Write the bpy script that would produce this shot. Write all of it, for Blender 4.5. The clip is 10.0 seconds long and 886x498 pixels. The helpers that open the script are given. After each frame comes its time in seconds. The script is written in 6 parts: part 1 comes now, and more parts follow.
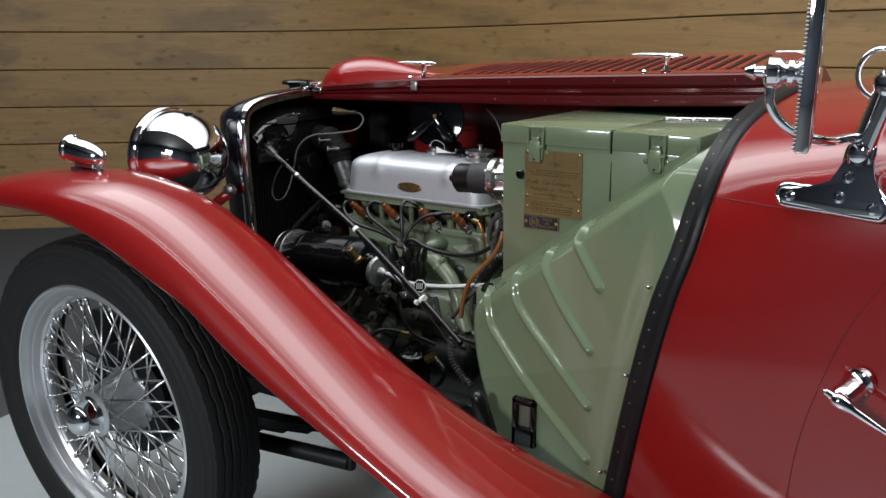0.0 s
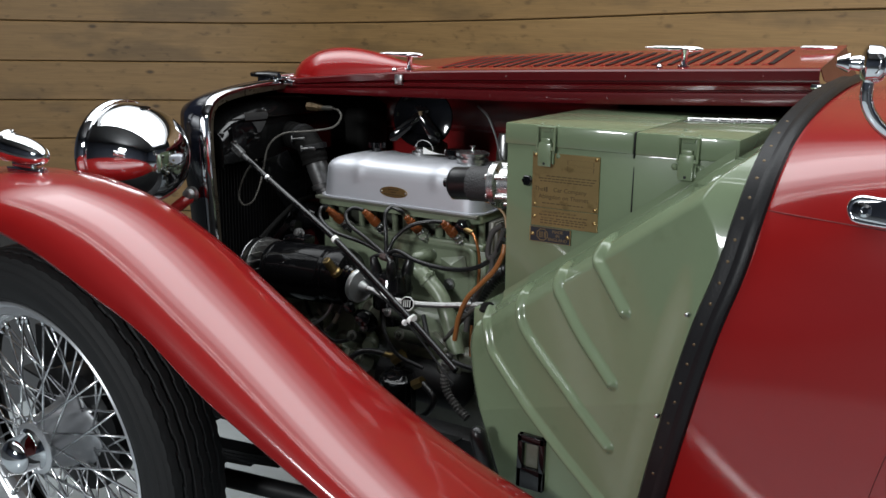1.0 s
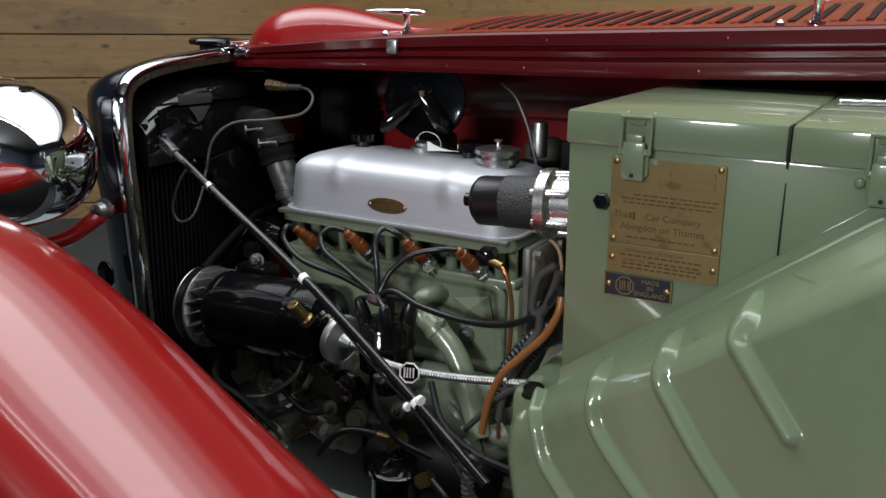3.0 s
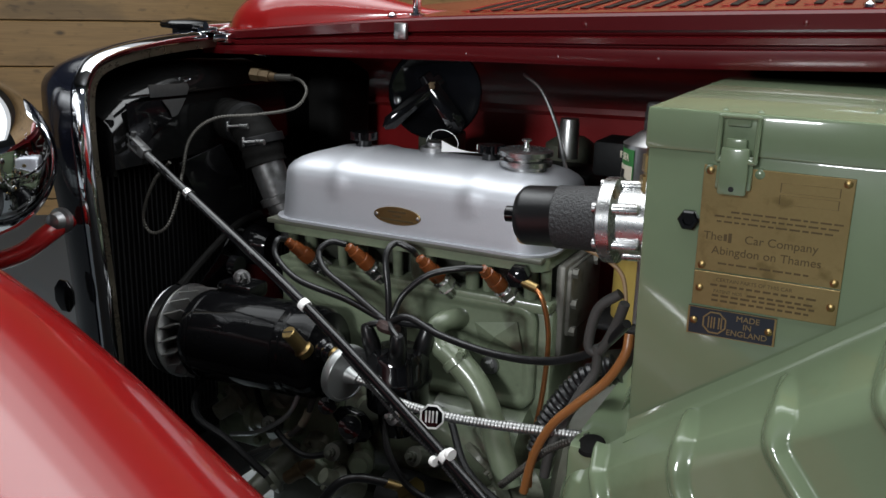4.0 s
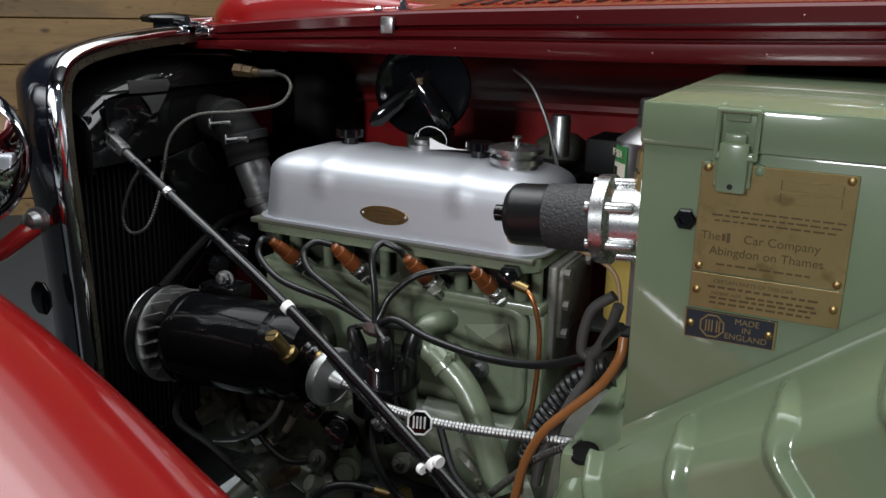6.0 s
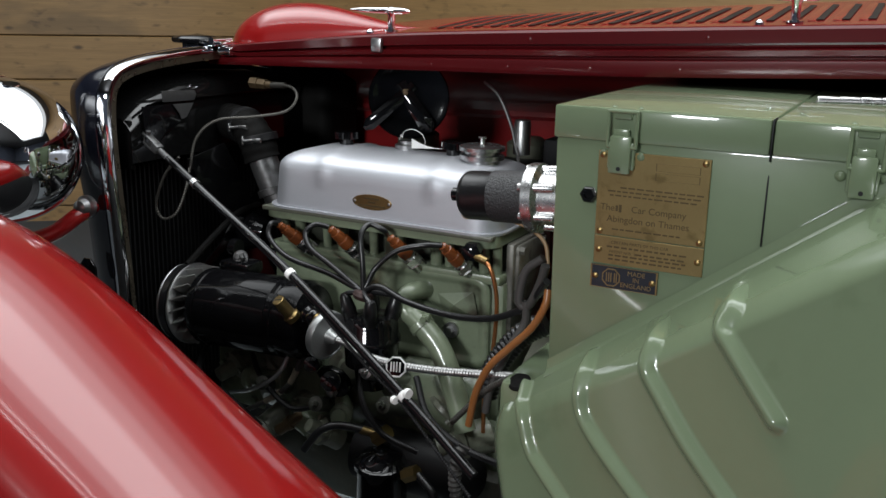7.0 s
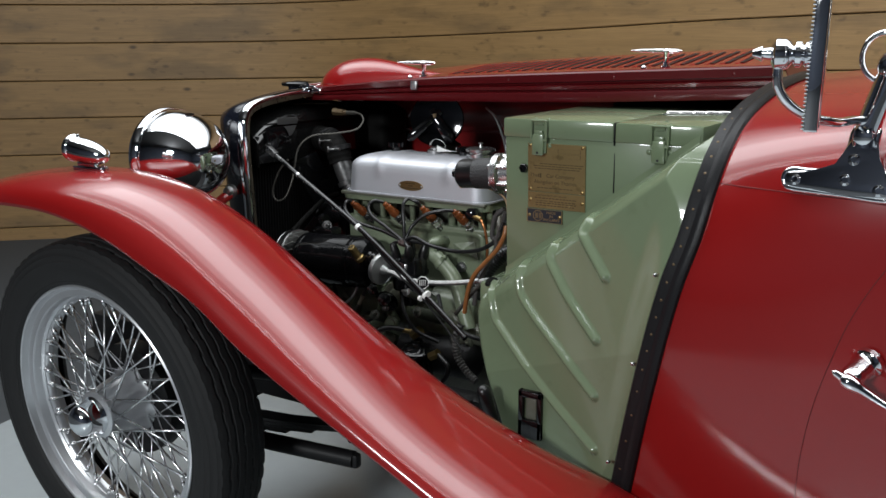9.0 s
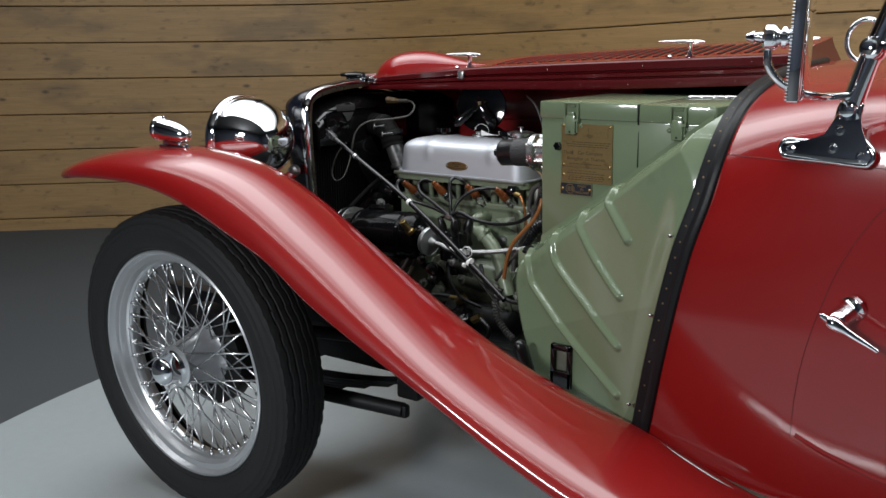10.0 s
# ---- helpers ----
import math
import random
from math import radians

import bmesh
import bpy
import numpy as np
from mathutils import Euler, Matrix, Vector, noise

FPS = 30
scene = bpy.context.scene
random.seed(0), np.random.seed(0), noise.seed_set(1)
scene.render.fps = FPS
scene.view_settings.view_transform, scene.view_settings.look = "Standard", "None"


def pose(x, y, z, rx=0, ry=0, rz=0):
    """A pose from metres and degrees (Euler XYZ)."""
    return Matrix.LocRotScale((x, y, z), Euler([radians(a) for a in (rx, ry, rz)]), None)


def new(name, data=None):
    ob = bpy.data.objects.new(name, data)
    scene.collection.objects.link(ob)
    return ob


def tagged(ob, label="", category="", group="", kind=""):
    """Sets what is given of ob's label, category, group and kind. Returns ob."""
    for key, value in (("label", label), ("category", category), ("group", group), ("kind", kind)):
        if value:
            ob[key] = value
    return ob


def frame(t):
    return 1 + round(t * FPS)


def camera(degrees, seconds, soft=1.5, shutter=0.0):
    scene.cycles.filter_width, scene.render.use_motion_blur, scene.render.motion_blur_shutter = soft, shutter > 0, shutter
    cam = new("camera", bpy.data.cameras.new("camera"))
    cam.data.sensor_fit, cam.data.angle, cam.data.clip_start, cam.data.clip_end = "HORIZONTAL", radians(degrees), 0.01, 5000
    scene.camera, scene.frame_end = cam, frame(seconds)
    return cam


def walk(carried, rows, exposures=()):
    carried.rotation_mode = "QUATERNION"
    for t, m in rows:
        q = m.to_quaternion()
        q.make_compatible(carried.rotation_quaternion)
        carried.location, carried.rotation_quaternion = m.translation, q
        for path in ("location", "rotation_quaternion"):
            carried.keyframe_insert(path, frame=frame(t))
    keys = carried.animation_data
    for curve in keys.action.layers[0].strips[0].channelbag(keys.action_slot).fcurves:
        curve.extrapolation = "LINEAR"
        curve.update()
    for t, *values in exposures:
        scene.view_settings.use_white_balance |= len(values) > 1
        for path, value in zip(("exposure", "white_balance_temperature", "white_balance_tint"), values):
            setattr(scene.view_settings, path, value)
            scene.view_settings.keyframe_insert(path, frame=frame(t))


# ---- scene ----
cam = camera(52.0, 10.0)
PATH = [
    (0.0, 1.4829, -1.6785, 1.0944, 76.338, -0.293, 32.521),
    (0.5, 1.4063, -1.6144, 1.0867, 76.244, -0.585, 31.272),
    (1.0, 1.3306, -1.5462, 1.0734, 76.286, -1.207, 30.013),
    (1.5, 1.2722, -1.4498, 1.0647, 75.987, -1.243, 29.685),
    (2.0, 1.2063, -1.3225, 1.0589, 75.321, -0.938, 29.912),
    (2.5, 1.1308, -1.2114, 1.0449, 75.04, -0.847, 29.835),
    (4.0, 0.8987, -1.0043, 1.0147, 74.375, -1.452, 26.601),
    (4.5, 0.8721, -0.9651, 1.0083, 74.221, -1.428, 26.361),
    (5.0, 0.858, -0.9464, 1.0046, 74.153, -1.501, 26.0),
    (5.5, 0.8614, -0.9481, 1.0051, 74.149, -1.534, 25.878),
    (7.0, 1.0353, -1.1441, 1.0226, 75.212, -1.372, 27.323),
    (7.5, 1.1485, -1.2668, 1.0343, 75.731, -1.303, 28.465),
    (8.0, 1.2789, -1.4283, 1.0487, 76.352, -0.945, 29.486),
    (8.5, 1.3828, -1.5831, 1.063, 76.761, -0.391, 30.288),
    (9.0, 1.4689, -1.7028, 1.0634, 77.182, 0.094, 31.788),
    (9.5, 1.5398, -1.7903, 1.0587, 77.274, 0.474, 33.507),
    (10.0, 1.5858, -1.8667, 1.0439, 77.297, 0.242, 34.861),
]
walk(cam, [(t, pose(*p)) for t, *p in PATH])

# ---- light ----
world = bpy.data.worlds.new("world")
scene.world = world
world.use_nodes = True
world.node_tree.nodes["Background"].inputs[0].default_value = (0.5, 0.55, 0.6, 1)
world.node_tree.nodes["Background"].inputs[1].default_value = 0.08


def area_lamp(name, x, y, z, sx, sy, watts, tint=(0.935, 0.975, 1.0), rx=0, ry=0, rz=0):
    d = bpy.data.lights.new(name, "AREA")
    d.shape, d.size, d.size_y, d.energy, d.color = "RECTANGLE", sx, sy, watts, tint
    o = new(name, d)
    o.matrix_world = pose(x, y, z, rx, ry, rz)
    return o


# the large ceiling softbox, brightest along its middle, with a pair of tubes beside it
for wide, deep, watts in ((7.2, 3.0, 46), (6.8, 2.3, 48), (6.2, 1.6, 48), (5.6, 0.9, 40)):
    area_lamp("studio_light_ceiling", 1.1, 0.05, 2.96 - wide * 0.001, wide, deep, watts)
for tube_y in (-1.38, -1.16):
    area_lamp("studio_light_tube", 0.9, tube_y, 2.91, 6.0, 0.04, 9)
area_lamp("studio_light_front", 0.5, -4.6, 2.15, 0.9, 0.45, 110, rx=66)
scene.view_settings.exposure = 0.0

# ---- materials ----
def nodes_of(m):
    m.use_nodes = True
    nt = m.node_tree
    return nt, nt.nodes["Principled BSDF"]


def link(nt, a, b):
    nt.links.new(a, b)


def paint(name, colour, rough=0.4, metal=0.0, vary=0.25, scale=6.0, fine=90.0, bump=0.1, bump_dist=0.001, coat=0.0, coat_rough=0.05, coat_ior=1.5, rough_vary=0.15, stain=None, stain_at=0.6):
    """A surface with two scales of variation in colour and gloss, and fine relief."""
    m = bpy.data.materials.new(name)
    nt, bsdf = nodes_of(m)
    n = nt.nodes
    tex = n.new("ShaderNodeTexCoord")
    big = n.new("ShaderNodeTexNoise")
    big.inputs["Scale"].default_value, big.inputs["Detail"].default_value = scale, 6
    small = n.new("ShaderNodeTexNoise")
    small.inputs["Scale"].default_value, small.inputs["Detail"].default_value = fine, 4
    link(nt, tex.outputs["Object"], big.inputs["Vector"])
    link(nt, tex.outputs["Object"], small.inputs["Vector"])
    mix = n.new("ShaderNodeMix")
    mix.data_type = "RGBA"
    mix.inputs["A"].default_value = tuple(c * (1 - vary) for c in colour) + (1,)
    mix.inputs["B"].default_value = tuple(min(1, c * (1 + vary)) for c in colour) + (1,)
    add = n.new("ShaderNodeMath")
    add.operation = "MULTIPLY_ADD"
    add.inputs[1].default_value = 0.4
    link(nt, small.outputs["Fac"], add.inputs[0])
    sc = n.new("ShaderNodeMath")
    sc.operation = "MULTIPLY"
    sc.inputs[1].default_value = 0.6
    link(nt, big.outputs["Fac"], sc.inputs[0])
    link(nt, sc.outputs[0], add.inputs[2])
    link(nt, add.outputs[0], mix.inputs["Factor"])
    last = mix.outputs["Result"]
    if stain:
        st = n.new("ShaderNodeTexNoise")
        st.inputs["Scale"].default_value, st.inputs["Detail"].default_value = scale * 2.3, 8
        link(nt, tex.outputs["Object"], st.inputs["Vector"])
        ramp = n.new("ShaderNodeMapRange")
        ramp.inputs["From Min"].default_value, ramp.inputs["From Max"].default_value = stain_at, stain_at + 0.12
        link(nt, st.outputs["Fac"], ramp.inputs["Value"])
        mx = n.new("ShaderNodeMix")
        mx.data_type = "RGBA"
        mx.inputs["B"].default_value = tuple(stain) + (1,)
        link(nt, ramp.outputs["Result"], mx.inputs["Factor"])
        link(nt, last, mx.inputs["A"])
        last = mx.outputs["Result"]
    link(nt, last, bsdf.inputs["Base Color"])
    rr = n.new("ShaderNodeMapRange")
    rr.inputs["To Min"].default_value, rr.inputs["To Max"].default_value = max(0.02, rough * (1 - rough_vary)), min(1, rough * (1 + rough_vary))
    link(nt, add.outputs[0], rr.inputs["Value"])
    link(nt, rr.outputs["Result"], bsdf.inputs["Roughness"])
    bsdf.inputs["Metallic"].default_value = metal
    if coat:
        bsdf.inputs["Coat Weight"].default_value, bsdf.inputs["Coat Roughness"].default_value = coat, coat_rough
        bsdf.inputs["Coat IOR"].default_value = coat_ior
    if bump:
        bp = n.new("ShaderNodeBump")
        bp.inputs["Strength"].default_value, bp.inputs["Distance"].default_value = bump, bump_dist
        link(nt, small.outputs["Fac"], bp.inputs["Height"])
        link(nt, bp.outputs["Normal"], bsdf.inputs["Normal"])
    return m


RED = paint("red_enamel", (0.215, 0.005, 0.005), 0.42, vary=0.06, bump=0.012, coat=1.0, coat_rough=0.11, coat_ior=1.62, fine=40)
# the body's red darkened in colour for the shaded inside of the bonnet
RED_SHADE = paint("red_inner_enamel", (0.072, 0.003, 0.0045), 0.3, vary=0.12, bump=0.05, coat=0.3, coat_rough=0.1, stain=(0.07, 0.005, 0.006), stain_at=0.66)
GREEN = paint("olive_green_enamel", (0.136, 0.176, 0.106), 0.26, vary=0.07, bump=0.03, coat=1.0, coat_ior=1.45, fine=60, stain=(0.115, 0.152, 0.088), stain_at=0.64)
ENGINE = paint("engine_green", (0.160, 0.192, 0.128), 0.3, vary=0.3, bump=0.25, coat=0.4, fine=160, stain=(0.04, 0.038, 0.026), stain_at=0.55)
GRIME = paint("oily_castings", (0.085, 0.088, 0.066), 0.4, vary=0.5, bump=0.4, fine=140, stain=(0.07, 0.06, 0.045), stain_at=0.62)
SILVER = paint("silver_paint", (0.45, 0.46, 0.49), 0.52, metal=0.8, vary=0.06, bump=0.08, fine=260)
ALU = paint("bright_alloy", (0.52, 0.52, 0.52), 0.27, metal=1.0, vary=0.12, bump=0.1, fine=200)
CHROME = paint("chrome", (0.82, 0.83, 0.85), 0.04, metal=1.0, vary=0.02, bump=0.0, fine=25)
STEEL = paint("worn_steel", (0.42, 0.42, 0.42), 0.34, metal=1.0, vary=0.25, bump=0.15, fine=220)
BRASS = paint("brass", (0.27, 0.19, 0.08), 0.38, metal=1.0, vary=0.2, bump=0.1, fine=180)
COPPER = paint("copper_pipe", (0.46, 0.19, 0.075), 0.3, metal=0.9, vary=0.2, bump=0.05)
BLACK = paint("black_enamel", (0.004, 0.004, 0.0045), 0.07, vary=0.3, bump=0.06, fine=120, scale=26, stain=(0.035, 0.034, 0.032), stain_at=0.66)
MATT = paint("matt_black", (0.007, 0.007, 0.0075), 0.5, vary=0.35, bump=0.2, fine=160)
CRACKLE = paint("crackle_black", (0.02, 0.02, 0.021), 0.5, vary=0.3, bump=0.9, bump_dist=0.002, fine=420)
RUBBER = paint("black_rubber", (0.007, 0.007, 0.0075), 0.3, vary=0.25, bump=0.15, fine=200)
TYRE = paint("tyre_rubber", (0.0115, 0.0115, 0.0118), 0.7, vary=0.3, bump=0.2, fine=130)
RIMPAINT = paint("wheel_silver", (0.58, 0.59, 0.61), 0.3, metal=0.75, vary=0.03, bump=0.0)
BROWN = paint("brown_bakelite", (0.15, 0.042, 0.012), 0.25, vary=0.2, bump=0.1)
CLOTH = paint("brown_braid", (0.22, 0.085, 0.024), 0.33, vary=0.2, bump=0.15, fine=500)
WHITE = paint("white_card", (0.75, 0.75, 0.73), 0.6, vary=0.05)
DARKPLATE = paint("dark_etched_plate", (0.03, 0.035, 0.045), 0.35, metal=0.6, vary=0.15)
BLUEBLACK = paint("navy_black_enamel", (0.006, 0.007, 0.012), 0.15, vary=0.2, bump=0.03, coat=0.5)
DISC = paint("turntable_grey", (0.39, 0.435, 0.455), 0.24, vary=0.07, scale=1.5, fine=30, bump=0.05)
CARPET = paint("dark_floor", (0.038, 0.043, 0.048), 0.75, vary=0.25, scale=2, fine=120, bump=0.3)
DARKWALL = paint("dark_studio_wall", (0.11, 0.13, 0.175), 0.7, vary=0.15, scale=1.0, fine=20)
CEILING = paint("ceiling_grey", (0.12, 0.12, 0.12), 0.8, vary=0.1, scale=1.0, fine=20)


def wood_planks():
    m = bpy.data.materials.new("stained_pine")
    nt, bsdf = nodes_of(m)
    n = nt.nodes
    tex = n.new("ShaderNodeTexCoord")
    info = n.new("ShaderNodeObjectInfo")
    off = n.new("ShaderNodeVectorMath")
    off.operation = "ADD"
    sc = n.new("ShaderNodeVectorMath")
    sc.operation = "SCALE"
    sc.inputs["Scale"].default_value = 9.0
    comb = n.new("ShaderNodeCombineXYZ")
    link(nt, info.outputs["Random"], comb.inputs[0])
    link(nt, info.outputs["Random"], comb.inputs[2])
    link(nt, comb.outputs[0], sc.inputs[0])
    link(nt, tex.outputs["Object"], off.inputs[0])
    link(nt, sc.outputs[0], off.inputs[1])
    stretch = n.new("ShaderNodeMapping")
    stretch.inputs["Scale"].default_value = (1.3, 1.3, 26)
    link(nt, off.outputs[0], stretch.inputs["Vector"])
    grain = n.new("ShaderNodeTexNoise")
    grain.inputs["Scale"].default_value, grain.inputs["Detail"].default_value, grain.inputs["Distortion"].default_value = 1.6, 9, 0.5
    link(nt, stretch.outputs[0], grain.inputs["Vector"])
    ramp = n.new("ShaderNodeValToRGB")
    ramp.color_ramp.elements[0].position, ramp.color_ramp.elements[0].color = 0.2, (0.200, 0.117, 0.043, 1)
    ramp.color_ramp.elements[1].position, ramp.color_ramp.elements[1].color = 0.8, (0.275, 0.166, 0.066, 1)
    link(nt, grain.outputs["Fac"], ramp.inputs["Fac"])
    # grey weathered patches
    wide = n.new("ShaderNodeMapping")
    wide.inputs["Scale"].default_value = (1.5, 1.5, 4.5)
    link(nt, off.outputs[0], wide.inputs["Vector"])
    patch = n.new("ShaderNodeTexNoise")
    patch.inputs["Scale"].default_value, patch.inputs["Detail"].default_value = 1.1, 7
    link(nt, wide.outputs[0], patch.inputs["Vector"])
    pr = n.new("ShaderNodeMapRange")
    pr.inputs["From Min"].default_value, pr.inputs["From Max"].default_value, pr.inputs["To Max"].default_value = 0.55, 0.66, 0.5
    link(nt, patch.outputs["Fac"], pr.inputs["Value"])
    mx = n.new("ShaderNodeMix")
    mx.data_type = "RGBA"
    mx.inputs["B"].default_value = (0.078, 0.052, 0.026, 1)
    link(nt, pr.outputs["Result"], mx.inputs["Factor"])
    link(nt, ramp.outputs["Color"], mx.inputs["A"])
    # knots
    kmap = n.new("ShaderNodeMapping")
    kmap.inputs["Scale"].default_value = (3.4, 3.4, 7.0)
    link(nt, off.outputs[0], kmap.inputs["Vector"])
    kn = n.new("ShaderNodeTexVoronoi")
    kn.inputs["Scale"].default_value = 1.0
    link(nt, kmap.outputs[0], kn.inputs["Vector"])
    kr = n.new("ShaderNodeMapRange")
    kr.inputs["From Min"].default_value, kr.inputs["From Max"].default_value = 0.03, 0.10
    kr.inputs["To Min"].default_value, kr.inputs["To Max"].default_value = 0.85, 0.0
    link(nt, kn.outputs["Distance"], kr.inputs["Value"])
    mk = n.new("ShaderNodeMix")
    mk.data_type = "RGBA"
    mk.inputs["B"].default_value = (0.03, 0.018, 0.008, 1)
    link(nt, kr.outputs["Result"], mk.inputs["Factor"])
    link(nt, mx.outputs["Result"], mk.inputs["A"])
    # fine fibres and short dark checks along the boards
    fmap = n.new("ShaderNodeMapping")
    fmap.inputs["Scale"].default_value = (4.0, 4.0, 150)
    link(nt, off.outputs[0], fmap.inputs["Vector"])
    fibre = n.new("ShaderNodeTexNoise")
    fibre.inputs["Scale"].default_value, fibre.inputs["Detail"].default_value = 2.2, 8
    link(nt, fmap.outputs[0], fibre.inputs["Vector"])
    fr = n.new("ShaderNodeMapRange")
    fr.inputs["From Min"].default_value, fr.inputs["From Max"].default_value = 0.3, 0.7
    fr.inputs["To Min"].default_value, fr.inputs["To Max"].default_value = 0.86, 1.1
    link(nt, fibre.outputs["Fac"], fr.inputs["Value"])
    smap = n.new("ShaderNodeMapping")
    smap.inputs["Scale"].default_value = (7.0, 7.0, 16.0)
    link(nt, off.outputs[0], smap.inputs["Vector"])
    speck = n.new("ShaderNodeTexNoise")
    speck.inputs["Scale"].default_value, speck.inputs["Detail"].default_value = 2.0, 9
    link(nt, smap.outputs[0], speck.inputs["Vector"])
    sr = n.new("ShaderNodeMapRange")
    sr.inputs["From Min"].default_value, sr.inputs["From Max"].default_value = 0.60, 0.74
    sr.inputs["To Min"].default_value, sr.inputs["To Max"].default_value = 1.0, 0.55
    link(nt, speck.outputs["Fac"], sr.inputs["Value"])
    both = n.new("ShaderNodeMath")
    both.operation = "MULTIPLY"
    link(nt, fr.outputs["Result"], both.inputs[0])
    link(nt, sr.outputs["Result"], both.inputs[1])
    tone = n.new("ShaderNodeVectorMath")
    tone.operation = "SCALE"
    link(nt, mk.outputs["Result"], tone.inputs[0])
    link(nt, both.outputs[0], tone.inputs["Scale"])
    link(nt, tone.outputs["Vector"], bsdf.inputs["Base Color"])
    bsdf.inputs["Roughness"].default_value = 0.55
    bp = n.new("ShaderNodeBump")
    bp.inputs["Strength"].default_value, bp.inputs["Distance"].default_value = 0.25, 0.003
    link(nt, grain.outputs["Fac"], bp.inputs["Height"])
    link(nt, bp.outputs["Normal"], bsdf.inputs["Normal"])
    return m


MATT.node_tree.nodes["Principled BSDF"].inputs["Specular IOR Level"].default_value = 0.25
RUBBER.node_tree.nodes["Principled BSDF"].inputs["Specular IOR Level"].default_value = 0.45
CABLE = paint("zinc_cable", (0.33, 0.33, 0.325), 0.42, metal=1.0, vary=0.08, bump=0.0, fine=300)
RED.node_tree.nodes["Principled BSDF"].inputs["Specular IOR Level"].default_value = 0.12
HORNBLACK = paint("horn_black", (0.0025, 0.0025, 0.003), 0.06, vary=0.2, bump=0.02)
HOSEBLACK = paint("perished_hose", (0.005, 0.0048, 0.0045), 0.7, vary=0.35, bump=0.25, fine=120)
HOSEBLACK.node_tree.nodes["Principled BSDF"].inputs["Specular IOR Level"].default_value = 0.08
CASTALLOY = paint("dull_cast_alloy", (0.10, 0.10, 0.10), 0.4, metal=0.7, vary=0.35, bump=0.4, fine=150, scale=14, stain=(0.03, 0.03, 0.028), stain_at=0.55)
DULLTUBE = paint("dull_spiral_tube", (0.06, 0.057, 0.05), 0.45, metal=0.6, vary=0.2, bump=0.1)
GREYBRAID = paint("grey_braid", (0.045, 0.043, 0.04), 0.65, vary=0.3, bump=0.4, fine=500)
GREEN.node_tree.nodes["Principled BSDF"].inputs["Specular IOR Level"].default_value = 0.2
NAIL = paint("dull_nail", (0.11, 0.075, 0.04), 0.45, metal=0.6, vary=0.2)
RED_SHADE.node_tree.nodes["Principled BSDF"].inputs["Specular IOR Level"].default_value = 0.2
TANKBLACK = paint("glossy_tank_black", (0.004, 0.004, 0.004), 0.1, vary=0.3, bump=0.1, fine=60)
OILY = paint("oily_metal", (0.15, 0.16, 0.12), 0.33, vary=0.6, bump=0.5, fine=170, scale=22, stain=(0.085, 0.08, 0.06), stain_at=0.6)
TYRE.node_tree.nodes["Principled BSDF"].inputs["Specular IOR Level"].default_value = 0.35
REDRUBBER = paint("perished_red_rubber", (0.028, 0.012, 0.010), 0.6, vary=0.3, bump=0.3, fine=160)
# dark oily metal; on the head recess its darkness also stands for shade
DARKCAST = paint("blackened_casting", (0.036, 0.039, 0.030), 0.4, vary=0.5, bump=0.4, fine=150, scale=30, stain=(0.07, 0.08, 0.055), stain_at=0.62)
PLUGSTEEL = paint("plated_plug_steel", (0.68, 0.68, 0.67), 0.24, metal=1.0, vary=0.1, bump=0.05)
TARNISH = paint("tarnished_plate", (0.27, 0.235, 0.175), 0.28, metal=0.9, vary=0.25, bump=0.2, fine=120, scale=30, stain=(0.10, 0.08, 0.06), stain_at=0.62)
ENDALLOY = paint("dirty_alloy_plate", (0.17, 0.165, 0.145), 0.45, metal=0.4, vary=0.35, bump=0.4, fine=150, scale=18, stain=(0.05, 0.045, 0.035), stain_at=0.58)
TAN = paint("tan_braid", (0.30, 0.19, 0.09), 0.5, vary=0.2, bump=0.2, fine=500)
SLEEVE = paint("pale_cloth", (0.26, 0.23, 0.17), 0.7, vary=0.3, bump=0.3, fine=300)
# same red, toned between lit and shaded for the far half's inside
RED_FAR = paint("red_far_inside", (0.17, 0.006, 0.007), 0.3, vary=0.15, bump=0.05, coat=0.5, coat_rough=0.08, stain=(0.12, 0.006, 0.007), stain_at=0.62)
TURNED = paint("turned_alloy", (0.33, 0.34, 0.335), 0.4, metal=0.75, vary=0.1, bump=0.05, fine=260)
VANE = paint("cast_fan_vane", (0.36, 0.36, 0.35), 0.42, metal=0.8, vary=0.2, bump=0.1)
WEBBING = paint("black_webbing", (0.008, 0.008, 0.009), 0.42, vary=0.3, bump=0.3, fine=260)
WEBBING.node_tree.nodes["Principled BSDF"].inputs["Specular IOR Level"].default_value = 0.2
DYNAMO = paint("dynamo_enamel", (0.004, 0.004, 0.0045), 0.10, vary=0.3, bump=0.3, fine=45, scale=26, stain=(0.02, 0.02, 0.019), stain_at=0.68)
DYNAMO.node_tree.nodes["Principled BSDF"].inputs["Specular IOR Level"].default_value = 0.14
SPOKE = paint("plated_spoke", (0.72, 0.72, 0.73), 0.22, metal=1.0, vary=0.1, bump=0.03)
WOOD = wood_planks()


# ---- building helpers ----
def thing(name, at, label, category, group=""):
    e = new(name)
    e.location = at
    e.empty_display_size = 0.1
    return tagged(e, label, category, group)


def part(name, bm, material, parent=None, label="", smooth=True):
    """Links a bmesh, built in world places, as one mesh object under a thing or a part."""
    me = bpy.data.meshes.new(name)
    bmesh.ops.recalc_face_normals(bm, faces=bm.faces)
    bm.to_mesh(me)
    bm.free()
    me.materials.append(material)
    if smooth:
        me.shade_smooth()
        me.set_sharp_from_angle(angle=radians(38))
    ob = new(name, me)
    hang(ob, parent)
    if label:
        ob["label"] = label
    return ob


def hang(ob, parent):
    if parent is None:
        return
    ob.parent = parent
